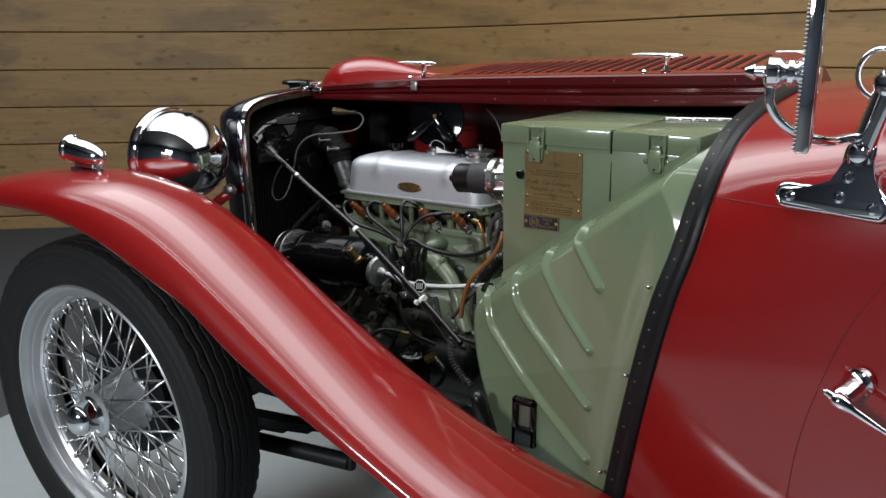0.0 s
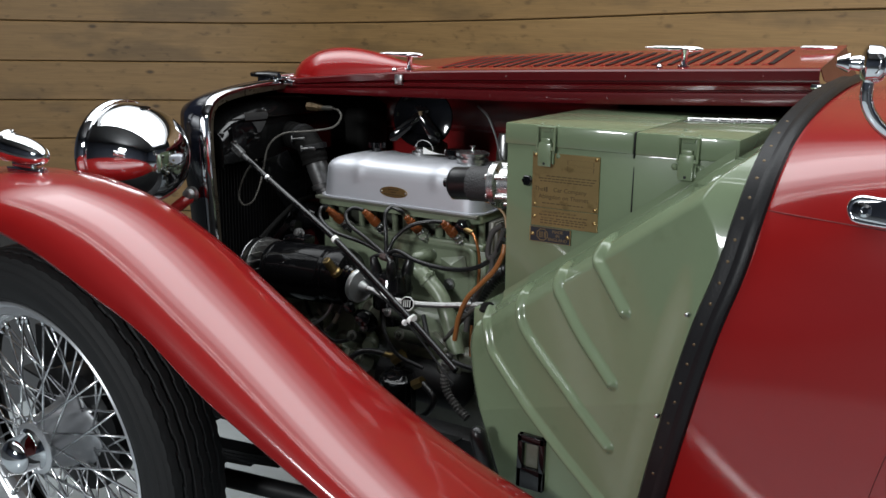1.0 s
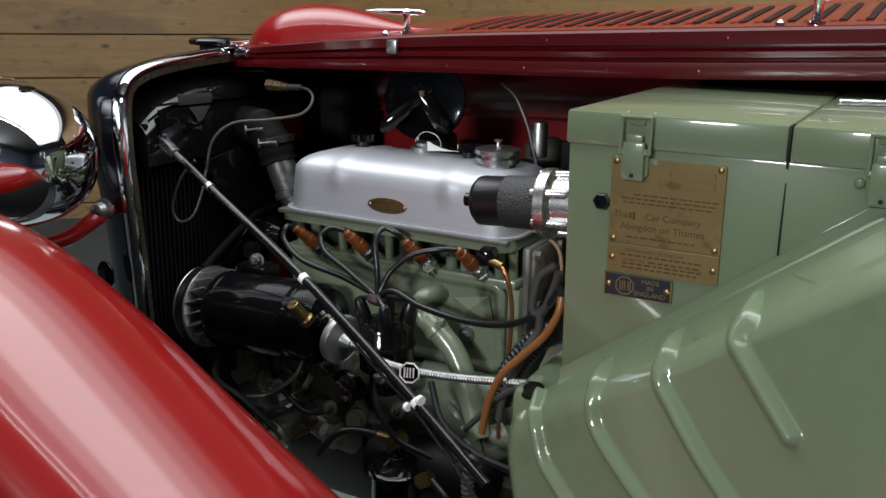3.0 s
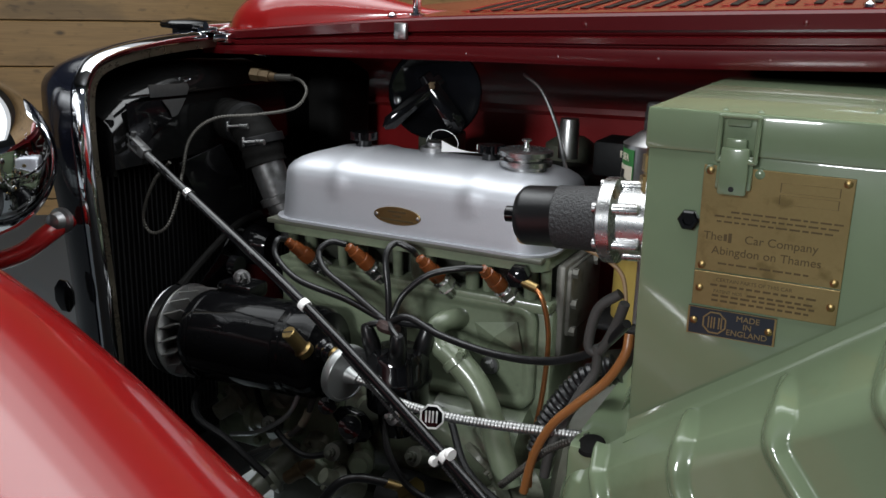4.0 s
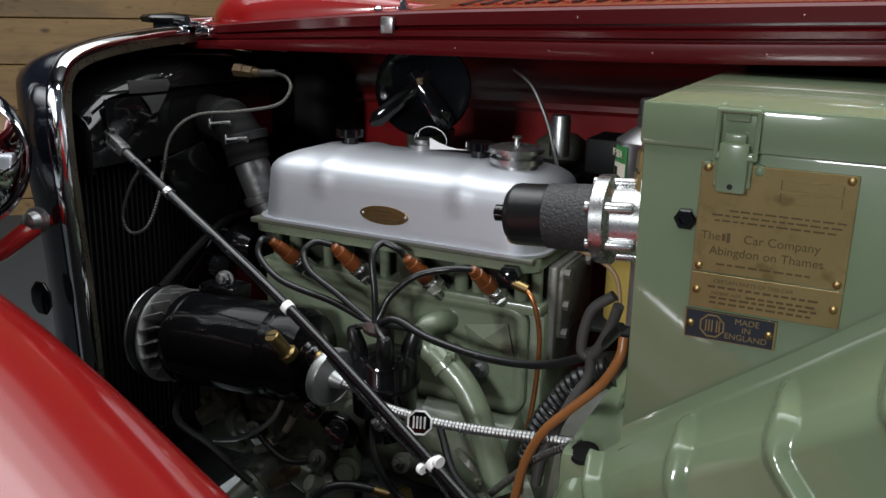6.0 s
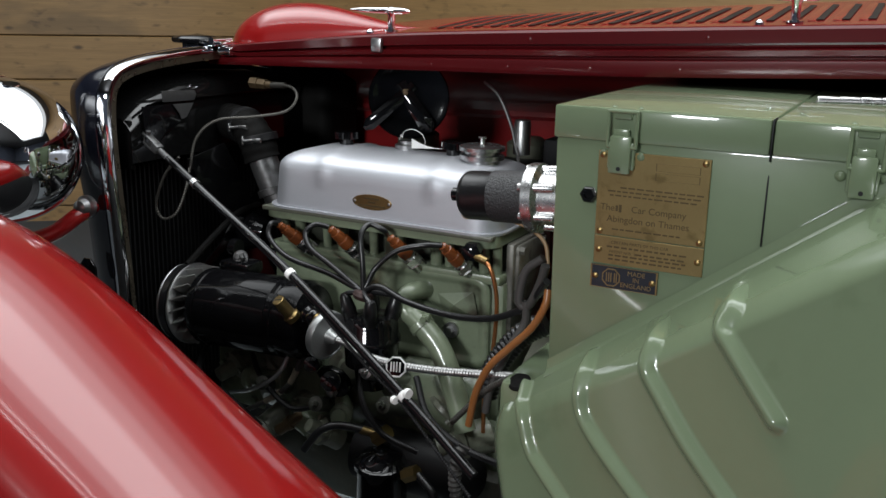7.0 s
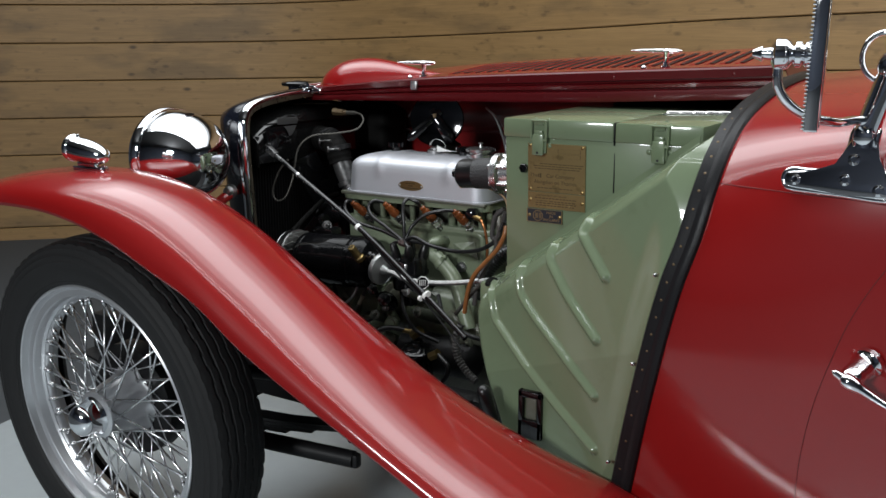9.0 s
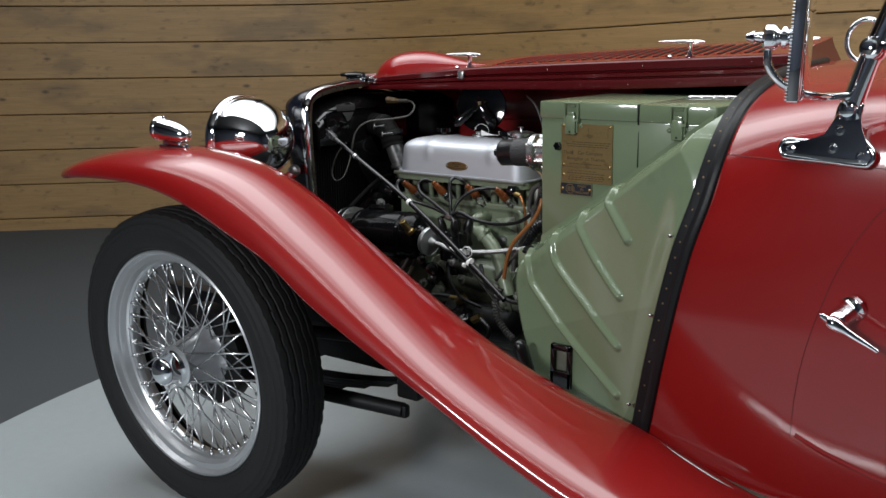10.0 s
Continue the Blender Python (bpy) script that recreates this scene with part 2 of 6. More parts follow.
    if parent.type == "EMPTY":
        ob.matrix_parent_inverse = Matrix.Translation(parent.location).inverted()


def shared(name, mesh, m, parent):
    """An object of its own on a mesh that alike pieces share."""
    ob = new(name, mesh)
    hang(ob, parent)
    ob.matrix_basis = m
    return ob


def box(bm, a, b, bevel=0.002, m=None, segs=2):
    g = bmesh.ops.create_cube(bm, size=1.0)
    vs = g["verts"]
    c, s = [(p + q) / 2 for p, q in zip(a, b)], [abs(q - p) for p, q in zip(a, b)]
    for v in vs:
        v.co = Vector((v.co.x * s[0] + c[0], v.co.y * s[1] + c[1], v.co.z * s[2] + c[2]))
    if bevel:
        es = list({e for v in vs for e in v.link_edges})
        r = bmesh.ops.bevel(bm, geom=es, offset=bevel, segments=segs, affect="EDGES", profile=0.5)
        vs = list({v for f in r["faces"] for v in f.verts} | {v for v in vs if v.is_valid})
    if m is not None:
        bmesh.ops.transform(bm, matrix=m, verts=vs)
    return bm


def lathe(bm, profile, m=None, segs=32, close=True):
    """Turns a profile of (radius, height) round the local z axis."""
    m = m or Matrix()
    rings = []
    for r, h in profile:
        if r < 1e-6:
            rings.append([bm.verts.new(m @ Vector((0, 0, h)))])
        else:
            rings.append([bm.verts.new(m @ Vector((r * math.cos(2 * math.pi * k / segs), r * math.sin(2 * math.pi * k / segs), h))) for k in range(segs)])
    for a, b in zip(rings, rings[1:]):
        for k in range(segs):
            q = [a[k % len(a)], a[(k + 1) % len(a)], b[(k + 1) % len(b)], b[k % len(b)]]
            q = list(dict.fromkeys(q))
            if len(q) > 2:
                bm.faces.new(q)
    if close:
        for ring in (rings[0], rings[-1]):
            if len(ring) > 2:
                bm.faces.new(ring)
    return bm


def toward(a, b):
    """A pose at a whose z axis points to b."""
    d = Vector(b) - Vector(a)
    return Matrix.Translation(a) @ d.to_track_quat("Z", "Y").to_matrix().to_4x4()


def rod(bm, a, b, r, r2=None, segs=16):
    L = (Vector(b) - Vector(a)).length
    return lathe(bm, [(r, 0), (r if r2 is None else r2, L)], toward(a, b), segs)


def smoothed(pts, n=8):
    """Catmull-Rom points through pts."""
    P = [Vector(p) for p in pts]
    P = [P[0] * 2 - P[1]] + P + [P[-1] * 2 - P[-2]]
    out = []
    for i in range(1, len(P) - 2):
        for k in range(n):
            t = k / n
            a, b, c, d = P[i - 1], P[i], P[i + 1], P[i + 2]
            out.append(0.5 * (2 * b + (c - a) * t + (2 * a - 5 * b + 4 * c - d) * t * t + (3 * b - a - 3 * c + d) * t ** 3))
    out.append(P[-2])
    return out


def hose(bm, pts, r, segs=12, n=8, ribs=0, rib=0.0):
    """A tube along a smooth line; ribs: rings per metre that stand out by rib."""
    line = smoothed(pts, n)
    if ribs:
        dense = []
        for a, b in zip(line, line[1:]):
            k = max(2, int((b - a).length * ribs * 6))
            dense += [a.lerp(b, j / k) for j in range(k)]
        line = dense + [line[-1]]
    up, rings, dist = None, [], 0.0
    for i, p in enumerate(line):
        d = (line[min(i + 1, len(line) - 1)] - line[max(i - 1, 0)]).normalized()
        if i:
            dist += (p - line[i - 1]).length
        side = d.cross(up if up is not None else (Vector((0, 0, 1)) if abs(d.z) < 0.9 else Vector((1, 0, 0))))
        side = side.normalized()
        up = side.cross(d).normalized()
        rr = r + (rib * (0.5 + 0.5 * math.cos(2 * math.pi * dist * ribs)) if ribs else 0)
        rings.append([bm.verts.new(p + rr * (math.cos(2 * math.pi * k / segs) * side + math.sin(2 * math.pi * k / segs) * up)) for k in range(segs)])
    for a, b in zip(rings, rings[1:]):
        for k in range(segs):
            bm.faces.new([a[k], a[(k + 1) % segs], b[(k + 1) % segs], b[k]])
    bm.faces.new(rings[0])
    bm.faces.new(rings[-1])
    return bm


def sheet(bm, grid, thick=0.002, down=None):
    """A sheet of metal over a grid of points, with thickness."""
    G = [[Vector(p) for p in row] for row in grid]
    nr, nc = len(G), len(G[0])
    N = [[None] * nc for _ in range(nr)]
    for i in range(nr):
        for j in range(nc):
            du = G[min(i + 1, nr - 1)][j] - G[max(i - 1, 0)][j]
            dv = G[i][min(j + 1, nc - 1)] - G[i][max(j - 1, 0)]
            q = du.cross(dv)
            N[i][j] = q.normalized() if q.length > 1e-12 else Vector((0, 0, 1))
    A = [[bm.verts.new(p) for p in row] for row in G]
    B = [[bm.verts.new(G[i][j] - thick * N[i][j]) for j in range(nc)] for i in range(nr)]
    for i in range(nr - 1):
        for j in range(nc - 1):
            bm.faces.new([A[i][j], A[i + 1][j], A[i + 1][j + 1], A[i][j + 1]])
            bm.faces.new([B[i][j], B[i][j + 1], B[i + 1][j + 1], B[i + 1][j]])
    for i in range(nr - 1):
        for j in (0, nc - 1):
            bm.faces.new([A[i][j], B[i][j], B[i + 1][j], A[i + 1][j]])
    for j in range(nc - 1):
        for i in (0, nr - 1):
            bm.faces.new([A[i][j], A[i][j + 1], B[i][j + 1], B[i][j]])
    return bm


def prism(bm, outline, depth, m, bevel=0.0):
    """A plate of the given outline (x, y) and depth, at the pose m; z is its thickness."""
    bot = [bm.verts.new(m @ Vector((x, y, 0))) for x, y in outline]
    top = [bm.verts.new(m @ Vector((x, y, depth))) for x, y in outline]
    bm.faces.new(bot[::-1])
    bm.faces.new(top)
    n = len(outline)
    for k in range(n):
        bm.faces.new([bot[k], bot[(k + 1) % n], top[(k + 1) % n], top[k]])
    if bevel:
        es = [e for e in bm.edges if e.verts[0] in top and e.verts[1] in top]
        bmesh.ops.bevel(bm, geom=es, offset=bevel, segments=2, affect="EDGES", profile=0.5)
    return bm


def curve_at(table, x):
    """A value from a short table of (x, value), smooth between them."""
    xs, vs = [a for a, _ in table], [b for _, b in table]
    if x <= xs[0]:
        return vs[0]
    if x >= xs[-1]:
        return vs[-1]
    i = max(k for k in range(len(xs)) if xs[k] <= x)
    i = min(i, len(xs) - 2)
    t = (x - xs[i]) / (xs[i + 1] - xs[i])
    def slope(k):
        a, b = max(k - 1, 0), min(k + 1, len(xs) - 1)
        return (vs[b] - vs[a]) / (xs[b] - xs[a])
    h = xs[i + 1] - xs[i]
    return (2 * t ** 3 - 3 * t ** 2 + 1) * vs[i] + (t ** 3 - 2 * t ** 2 + t) * h * slope(i) + (3 * t ** 2 - 2 * t ** 3) * vs[i + 1] + (t ** 3 - t ** 2) * h * slope(i + 1)

# ---- the room ----
bm = bmesh.new()
box(bm, (-6, -5, -0.16), (8, 5.5, -0.06), 0)
tagged(part("floor", bm, CARPET, None, smooth=False), "dark grey studio floor round the turntable", "floor", kind="structure")
bm = bmesh.new()
lathe(bm, [(2.62, -0.06), (2.62, -0.012), (2.6, 0.0), (0, 0.0)], Matrix.Translation((1.68, 0.1, 0)), 128)
tagged(part("floor_turntable", bm, DISC, None), "light grey round turntable floor under the car", "turntable", kind="structure")
bm = bmesh.new()
box(bm, (-6, -5, 3.0), (8, 5.5, 3.1), 0)
tagged(part("ceiling", bm, CEILING, None, smooth=False), "dark grey studio ceiling", "ceiling", kind="structure")
for nm, a, b in (("wall_south", (-6, -5, -0.06), (8, -4.9, 3)), ("wall_east", (7.9, -4.9, -0.06), (8, 5.4, 3)), ("wall_west", (-6, -4.9, -0.06), (-5.9, 5.4, 3)), ("wall_north", (-5.9, 5.4, -0.06), (7.9, 5.5, 3))):
    bm = bmesh.new()
    box(bm, a, b, 0)
    tagged(part(nm, bm, DARKWALL, None, smooth=False), "plain dark studio wall", "wall", kind="structure")

# the plank wall, curved round the turntable
PLAN = smoothed([(-4.9, -0.1, 0), (-3.85, 0.95, 0), (-2.75, 1.95, 0), (-1.95, 2.42, 0), (-1.0, 2.42, 0), (0.2, 2.22, 0), (1.4, 2.0, 0), (3.2, 1.65, 0)], 6)
LIFT = [(0.0, 0.0), (1.8, -0.002), (3.4, 0.006), (4.4, 0.026), (5.5, 0.058), (6.3, 0.09), (8.0, 0.13), (10.0, 0.16)]
WIDE = 0.2095


def wall_point(s_index, z, depth=0.0):
    p = PLAN[s_index]
    d = (PLAN[min(s_index + 1, len(PLAN) - 1)] - PLAN[max(s_index - 1, 0)]).normalized()
    run = sum((PLAN[k + 1] - PLAN[k]).length for k in range(s_index))
    side = Vector((d.y, -d.x, 0))
    return p + side * depth + Vector((0, 0, z + curve_at(LIFT, run)))


bm = bmesh.new()
sheet(bm, [[wall_point(i, z, -0.07) for i in range(len(PLAN))] for z in (-0.2, 1.5, 2.95)], 0.02)
plank_wall = tagged(part("wall_planks", bm, MATT, None, smooth=False), "curved studio wall clad in stained pine planks", "wall", kind="structure")
for row in range(-6, 9):
    z0 = 1.062 + row * WIDE
    if z0 < -0.06 - WIDE:
        continue
    lo, hi = z0 + 0.0018, z0 + WIDE - 0.0018
    breaks = [0, len(PLAN) - 1]
    for a, b in zip(breaks, breaks[1:]):
        bm = bmesh.new()
        rows = [(lo, -0.006), (lo + 0.002, -0.002), (lo + 0.004, 0), (hi - 0.004, 0), (hi - 0.002, -0.002), (hi, -0.006)]
        sheet(bm, [[wall_point(i, z, d) for i in range(a, b + 1)] for z, d in rows], -0.016)
        part("plank", bm, WOOD, plank_wall)

# ---- the car ----
car = thing("vintage_car", (1.0, 0, 0), "red vintage open sports car with its bonnet folded open", "car")

# -- front wing
CROWN = [(-0.335, 0.757), (-0.28, 0.782), (-0.2, 0.805), (-0.1, 0.825), (0.0, 0.834), (0.12, 0.832), (0.24, 0.807), (0.35, 0.76), (0.45, 0.702), (0.6, 0.61), (0.75, 0.525), (0.9, 0.455), (1.05, 0.40), (1.25, 0.35), (1.6, 0.325), (2.2, 0.32)]
EDGE = [(-0.335, 0.752), (-0.25, 0.764), (-0.15, 0.776), (0.0, 0.78), (0.1, 0.77), (0.2, 0.745), (0.3, 0.706), (0.4, 0.665), (0.5, 0.602), (0.6, 0.552), (0.7, 0.507), (0.8, 0.462), (0.9, 0.415), (1.02, 0.368), (1.25, 0.31), (1.6, 0.292), (2.2, 0.29)]
INNER = [(-0.335, 0.748), (-0.25, 0.745), (0.0, 0.74), (0.2, 0.70), (0.35, 0.63), (0.5, 0.545), (0.7, 0.455), (0.9, 0.40), (1.03, 0.372), (1.25, 0.34), (1.6, 0.322), (2.2, 0.318)]
HALF_OUT = [(-0.335, 0.03), (-0.31, 0.06), (-0.26, 0.085), (-0.18, 0.11), (0.0, 0.122), (1.0, 0.125), (2.2, 0.15)]
HALF_IN = [(-0.335, 0.03), (-0.31, 0.07), (-0.25, 0.11), (-0.1, 0.14), (0.5, 0.145), (0.9, 0.15), (1.02, 0.165), (1.3, 0.09), (1.6, 0.02), (2.2, 0.01)]
grid = []
xs = [-0.335, -0.332, -0.325, -0.315] + [-0.3 + 0.03 * k for k in range(84)]
for x in xs:
    zc, ze, zi = curve_at(CROWN, x), curve_at(EDGE, x), curve_at(INNER, x)
    ho, hi = curve_at(HALF_OUT, x), curve_at(HALF_IN, x)
    row = []
    for k in range(13):
        a = k / 12
        row.append((x, -0.612 - ho * math.sin(a * math.pi / 2) ** 0.9, ze + (zc - ze) * math.cos(a * math.pi / 2) ** 0.9))
    outer = [(x, -0.612 - ho + 0.004, ze - 0.006), (x, -0.612 - ho + 0.012, ze - 0.004)]
    inner = []
    for k in range(1, 11):
        a = k / 10
        inner.append((x, -0.612 + hi * math.sin(a * math.pi / 2) ** 0.9, zi + (zc - zi) * math.cos(a * math.pi / 2) ** 0.9))
    grid.append(outer[::-1] + row[::-1] + inner)
bm = bmesh.new()
sheet(bm, grid, -0.0015)
wing = part("front_wing", bm, RED, car, "glossy red sweeping front wing")
bm = bmesh.new()
hose(bm, [(x, -0.612 - curve_at(HALF_OUT, x) + 0.003, curve_at(EDGE, x) - 0.002) for x in [-0.3 + 0.1 * k for k in range(25)]], 0.003, 10, n=5)
part("rolled_edge", bm, RED, wing, "rolled outer edge")

# -- wheel
HUB = Matrix.Translation((0, -0.585, 0.348)) @ Euler((radians(3.0), 0, radians(-1.9))).to_matrix().to_4x4() @ Euler((radians(90), 0, 0)).to_matrix().to_4x4()
# local z points outward from the car
def tyre_mesh():
    """A tyre with ringed sidewalls and a tread cut by wavy grooves."""
    bm = bmesh.new()
    side = [(0.262, 0.034), (0.2655, 0.0425), (0.270, 0.0455), (0.2715, 0.0475), (0.274, 0.0470), (0.282, 0.0515), (0.292, 0.0545), (0.300, 0.0555), (0.310, 0.0552), (0.3125, 0.0562), (0.315, 0.0548), (0.322, 0.0530), (0.3245, 0.0535), (0.327, 0.0512), (0.334, 0.0475), (0.3375, 0.0475), (0.3405, 0.0445)]
    tread = [(0.0425 - 0.107 * k / 40) for k in range(41)]
    segs = 240
    rings = []
    for k in range(segs):
        t = 2 * math.pi * k / segs
        wave = 0.0011 * (1 if k % 6 < 3 else -1)
        row = list(side)
        for z in tread:
            r = 0.3455 + 0.0065 * (1 - ((z + 0.011) / 0.0535) ** 2)
            for g in (-0.046, -0.028, -0.010, 0.008, 0.025):
                if abs(z - g - wave) < 0.0017:
                    r -= 0.0045
            if (z > 0.039 or z < -0.060) and k % 4 < 1:
                r -= 0.003
            row.append((r, z))
        row += [(r, -z - 0.022) for r, z in side[::-1]]
        rings.append([bm.verts.new(HUB @ Vector((r * math.cos(t), r * math.sin(t), z))) for r, z in row])
    for k in range(segs):
        a, b = rings[k], rings[(k + 1) % segs]
        for j in range(len(a) - 1):
            bm.faces.new([a[j], a[j + 1], b[j + 1], b[j]])
    return bm


wheel = part("front_wheel", tyre_mesh(), TYRE, car, "black treaded tyre on a silver wire wheel")
bm = bmesh.new()
rimprof = [(0.258, -0.036), (0.262, -0.040), (0.2635, -0.036), (0.262, -0.03), (0.246, -0.025), (0.242, -0.012), (0.231, -0.006), (0.231, 0.008), (0.238, 0.014), (0.243, 0.026), (0.2605, 0.033), (0.2645, 0.038), (0.264, 0.0425), (0.261, 0.0445), (0.2575, 0.043), (0.2545, 0.036), (0.252, 0.031), (0.240, 0.029), (0.2375, 0.026), (0.236, 0.012), (0.2325, 0.007), (0.2285, 0.004), (0.2265, 0.0), (0.2265, -0.010), (0.235, -0.016), (0.240, -0.03), (0.258, -0.036)]
lathe(bm, rimprof, HUB, 96, close=False)
part("rim", bm, RIMPAINT, wheel, "silver painted wheel rim")
bm = bmesh.new()
lathe(bm, [(0.0, -0.05), (0.070, -0.05), (0.072, -0.046), (0.072, -0.036), (0.064, -0.030), (0.060, -0.02), (0.057, 0.0), (0.052, 0.02), (0.046, 0.040), (0.048, 0.043), (0.048, 0.050), (0.040, 0.053), (0.0, 0.053)], HUB, 40)
part("hub", bm, RIMPAINT, wheel, "silver splined wheel hub")
bm = bmesh.new()
lathe(bm, [(0.0, 0.050), (0.038, 0.050), (0.039, 0.054), (0.036, 0.058), (0.0335, 0.062), (0.0325, 0.082), (0.029, 0.092), (0.021, 0.099), (0.012, 0.102), (0.0, 0.1025)], HUB, 32)
part("knock_off_nut", bm, CHROME, wheel, "chromed domed knock-off nut")
bm = bmesh.new()
lathe(bm, [(0.0, -0.075), (0.115, -0.075), (0.118, -0.07), (0.118, -0.035), (0.0, -0.035)], HUB, 40)
part("brake_drum", bm, MATT, wheel, "black brake drum")


def spoke_mesh(a, b):
    bm = bmesh.new()
    rod(bm, a, b, 0.0023, segs=8)
    d = (Vector(b) - Vector(a)).normalized()
    rod(bm, Vector(b) - d * 0.016, b, 0.0040, segs=8)
    me = bpy.data.meshes.new("spoke")
    bmesh.ops.recalc_face_normals(bm, faces=bm.faces)
    bm.to_mesh(me)
    bm.free()
    me.materials.append(SPOKE)
    me.shade_smooth()
    return me


def on_circle(r, deg, h):
    return (r * math.cos(radians(deg)), r * math.sin(radians(deg)), h)


for ring, (hr, hz, rz, lean, count) in enumerate(((0.047, 0.046, -0.002, 36, 24), (0.062, -0.026, 0.009, 30, 20), (0.066, -0.034, 0.004, 44, 20))):
    for s in (1, -1):
        me = spoke_mesh(on_circle(hr, s * lean, hz), on_circle(0.2285, 0, rz))
        for k in range(count // 2 if ring == 2 else count // 2):
            shared("spoke", me, HUB @ pose(0, 0, 0, 0, 0, 360 / (count // 2) * k + (360 / count if s > 0 else 0) + ring * 9), wheel)

# -- scuttle and body side
# the front edge of the body: a leaning hoop from the sill over the scuttle
HOOP = [(1.028, -0.455, 0.372), (1.053, -0.475, 0.5), (1.074, -0.488, 0.6), (1.089, -0.493, 0.67), (1.105, -0.494, 0.736), (1.123, -0.485, 0.80), (1.134, -0.467, 0.862), (1.142, -0.432, 0.915), (1.148, -0.375, 0.952), (1.157, -0.29, 0.979), (1.168, -0.18, 0.998), (1.176, 0.0, 1.008)]
hoop = smoothed(HOOP, 5)
# the section at the door, and one further back
DOOR = [(1.36, -0.505, 0.33), (1.36, -0.522, 0.47), (1.36, -0.529, 0.58), (1.36, -0.531, 0.66), (1.36, -0.531, 0.73), (1.36, -0.530, 0.80), (1.36, -0.526, 0.865), (1.36, -0.508, 0.93), (1.36, -0.455, 0.972), (1.36, -0.33, 1.0), (1.36, -0.18, 1.02), (1.36, 0.0, 1.03)]
door_hoop = smoothed(DOOR, 5)


def body_at(i, x):
    """The body's skin on hoop line i at the length x."""
    p, q = hoop[i], door_hoop[i]
    u = (x - p.x) / (q.x - p.x)
    if u <= 1:
        e = 1 - (1 - u) ** 1.7
        return Vector((x, p.y + (q.y - p.y) * e, p.z + (q.z - p.z) * u))
    d = x - q.x
    return Vector((x, q.y - 0.07 * d * (1 if q.z < 0.95 else abs(q.y) / 0.5), q.z))


def skin(x, z):
    """The body's side at the length x and height z."""
    best = min(range(len(hoop)), key=lambda i: abs(body_at(i, x).z - z))
    j = min(best + 1, len(hoop) - 1) if body_at(best, x).z < z else max(best - 1, 0)
    a, b = body_at(best, x), body_at(j, x)
    t = 0 if abs(b.z - a.z) < 1e-6 else (z - a.z) / (b.z - a.z)
    return Vector((x, a.y + (b.y - a.y) * t, z))


grid = []
for i in range(len(hoop)):
    grid.append([body_at(i, hoop[i].x + (2.1 - hoop[i].x) * (k / 30) ** 1.3) for k in range(31)])
bm = bmesh.new()
sheet(bm, grid, -0.012)
mirrored = [[(p.x, -p.y, p.z) for p in row] for row in grid]
sheet(bm, mirrored, 0.012)
body = part("body_tub", bm, RED, car, "glossy red scuttle and body side")
# black webbing strip with brass nails
bm = bmesh.new()
grid = []
for i, p in enumerate(hoop):
    q = hoop[min(i + 1, len(hoop) - 1)] - hoop[max(i - 1, 0)]
    out = Vector((0, q.z, -q.y)).normalized()
    if out.y > 0:
        out = -out
    fwd = Vector((-1, 0.1, 0)).normalized()
    grid.append([p + out * a + fwd * b for a, b in ((0.001, -0.005), (0.0045, -0.003), (0.006, 0.001), (0.0055, 0.005), (0.0025, 0.0085), (0.002, 0.011), (0.0025, 0.018), (0.002, 0.0245), (-0.002, 0.026))])
sheet(bm, grid, -0.003)
part("bonnet_webbing", bm, WEBBING, car, "black webbing strip nailed along the scuttle edge")

# -- toolbox
def face_y(z):
    return -0.295 - 0.044 * (z - 0.664)


bm = bmesh.new()
box(bm, (0.73, -0.30, 0.60), (1.076, 0.30, 0.906), 0.003)
for v in bm.verts:
    v.co.y *= (0.295 + 0.044 * (v.co.z - 0.664)) / 0.30
toolbox = part("toolbox", bm, GREEN, car, "olive green bulkhead toolbox", smooth=True)
for a, b in ((0.728, 0.929), (0.931, 1.074)):
    bm = bmesh.new()
    box(bm, (a, -0.3095, 0.905), (b, 0.3095, 0.937), 0.003)
    part("lid", bm, GREEN, toolbox)

# -- ribbed footwell panel
DIAG = [(0.70, 0.628), (0.735, 0.66), (0.85, 0.746), (1.03, 0.884), (1.12, 0.948)]
FRONT = [(0.30, 0.805), (0.40, 0.752), (0.45, 0.724), (0.51, 0.694), (0.54, 0.683), (0.57, 0.676), (0.60, 0.679), (0.615, 0.687), (0.63, 0.702)]
REAR = [(p[2], p[0] - 0.020) for p in HOOP[:9]]
EDGE_Y = [(p[2], p[1]) for p in HOOP[:9]]
RIB_LINES = [
    ((0.711, 0.636), (0.7225, 0.612), (0.734, 0.588), (0.757, 0.569), (0.875, 0.491), (0.970, 0.436)),
    ((0.787, 0.688), (0.787, 0.664), (0.798, 0.641), (0.836, 0.612), (0.892, 0.577), (0.967, 0.525)),
    ((0.857, 0.737), (0.8555, 0.716), (0.873, 0.695), (0.907, 0.661), (0.965, 0.615)),
    ((0.925, 0.789), (0.9195, 0.7725), (0.929, 0.760), (0.973, 0.714)),
]
BENT = []
for pts in RIB_LINES:
    line = smoothed([(x, 0, z) for x, z in pts], 4)
    BENT += [((a.x, a.z), (b.x, b.z)) for a, b in zip(line, line[1:])]
RIB_HALF, RIB_HIGH = 0.0100, 0.0085


def rib_height(x, z):
    h = 0.0
    for (ax, az), (bx, bz) in BENT:
        if abs(x - (ax + bx) / 2) > 0.045 or abs(z - (az + bz) / 2) > 0.045:
            continue
        dx, dz = bx - ax, bz - az
        t = max(0.0, min(1.0, ((x - ax) * dx + (z - az) * dz) / (dx * dx + dz * dz)))
        d = math.hypot(x - ax - t * dx, z - az - t * dz)
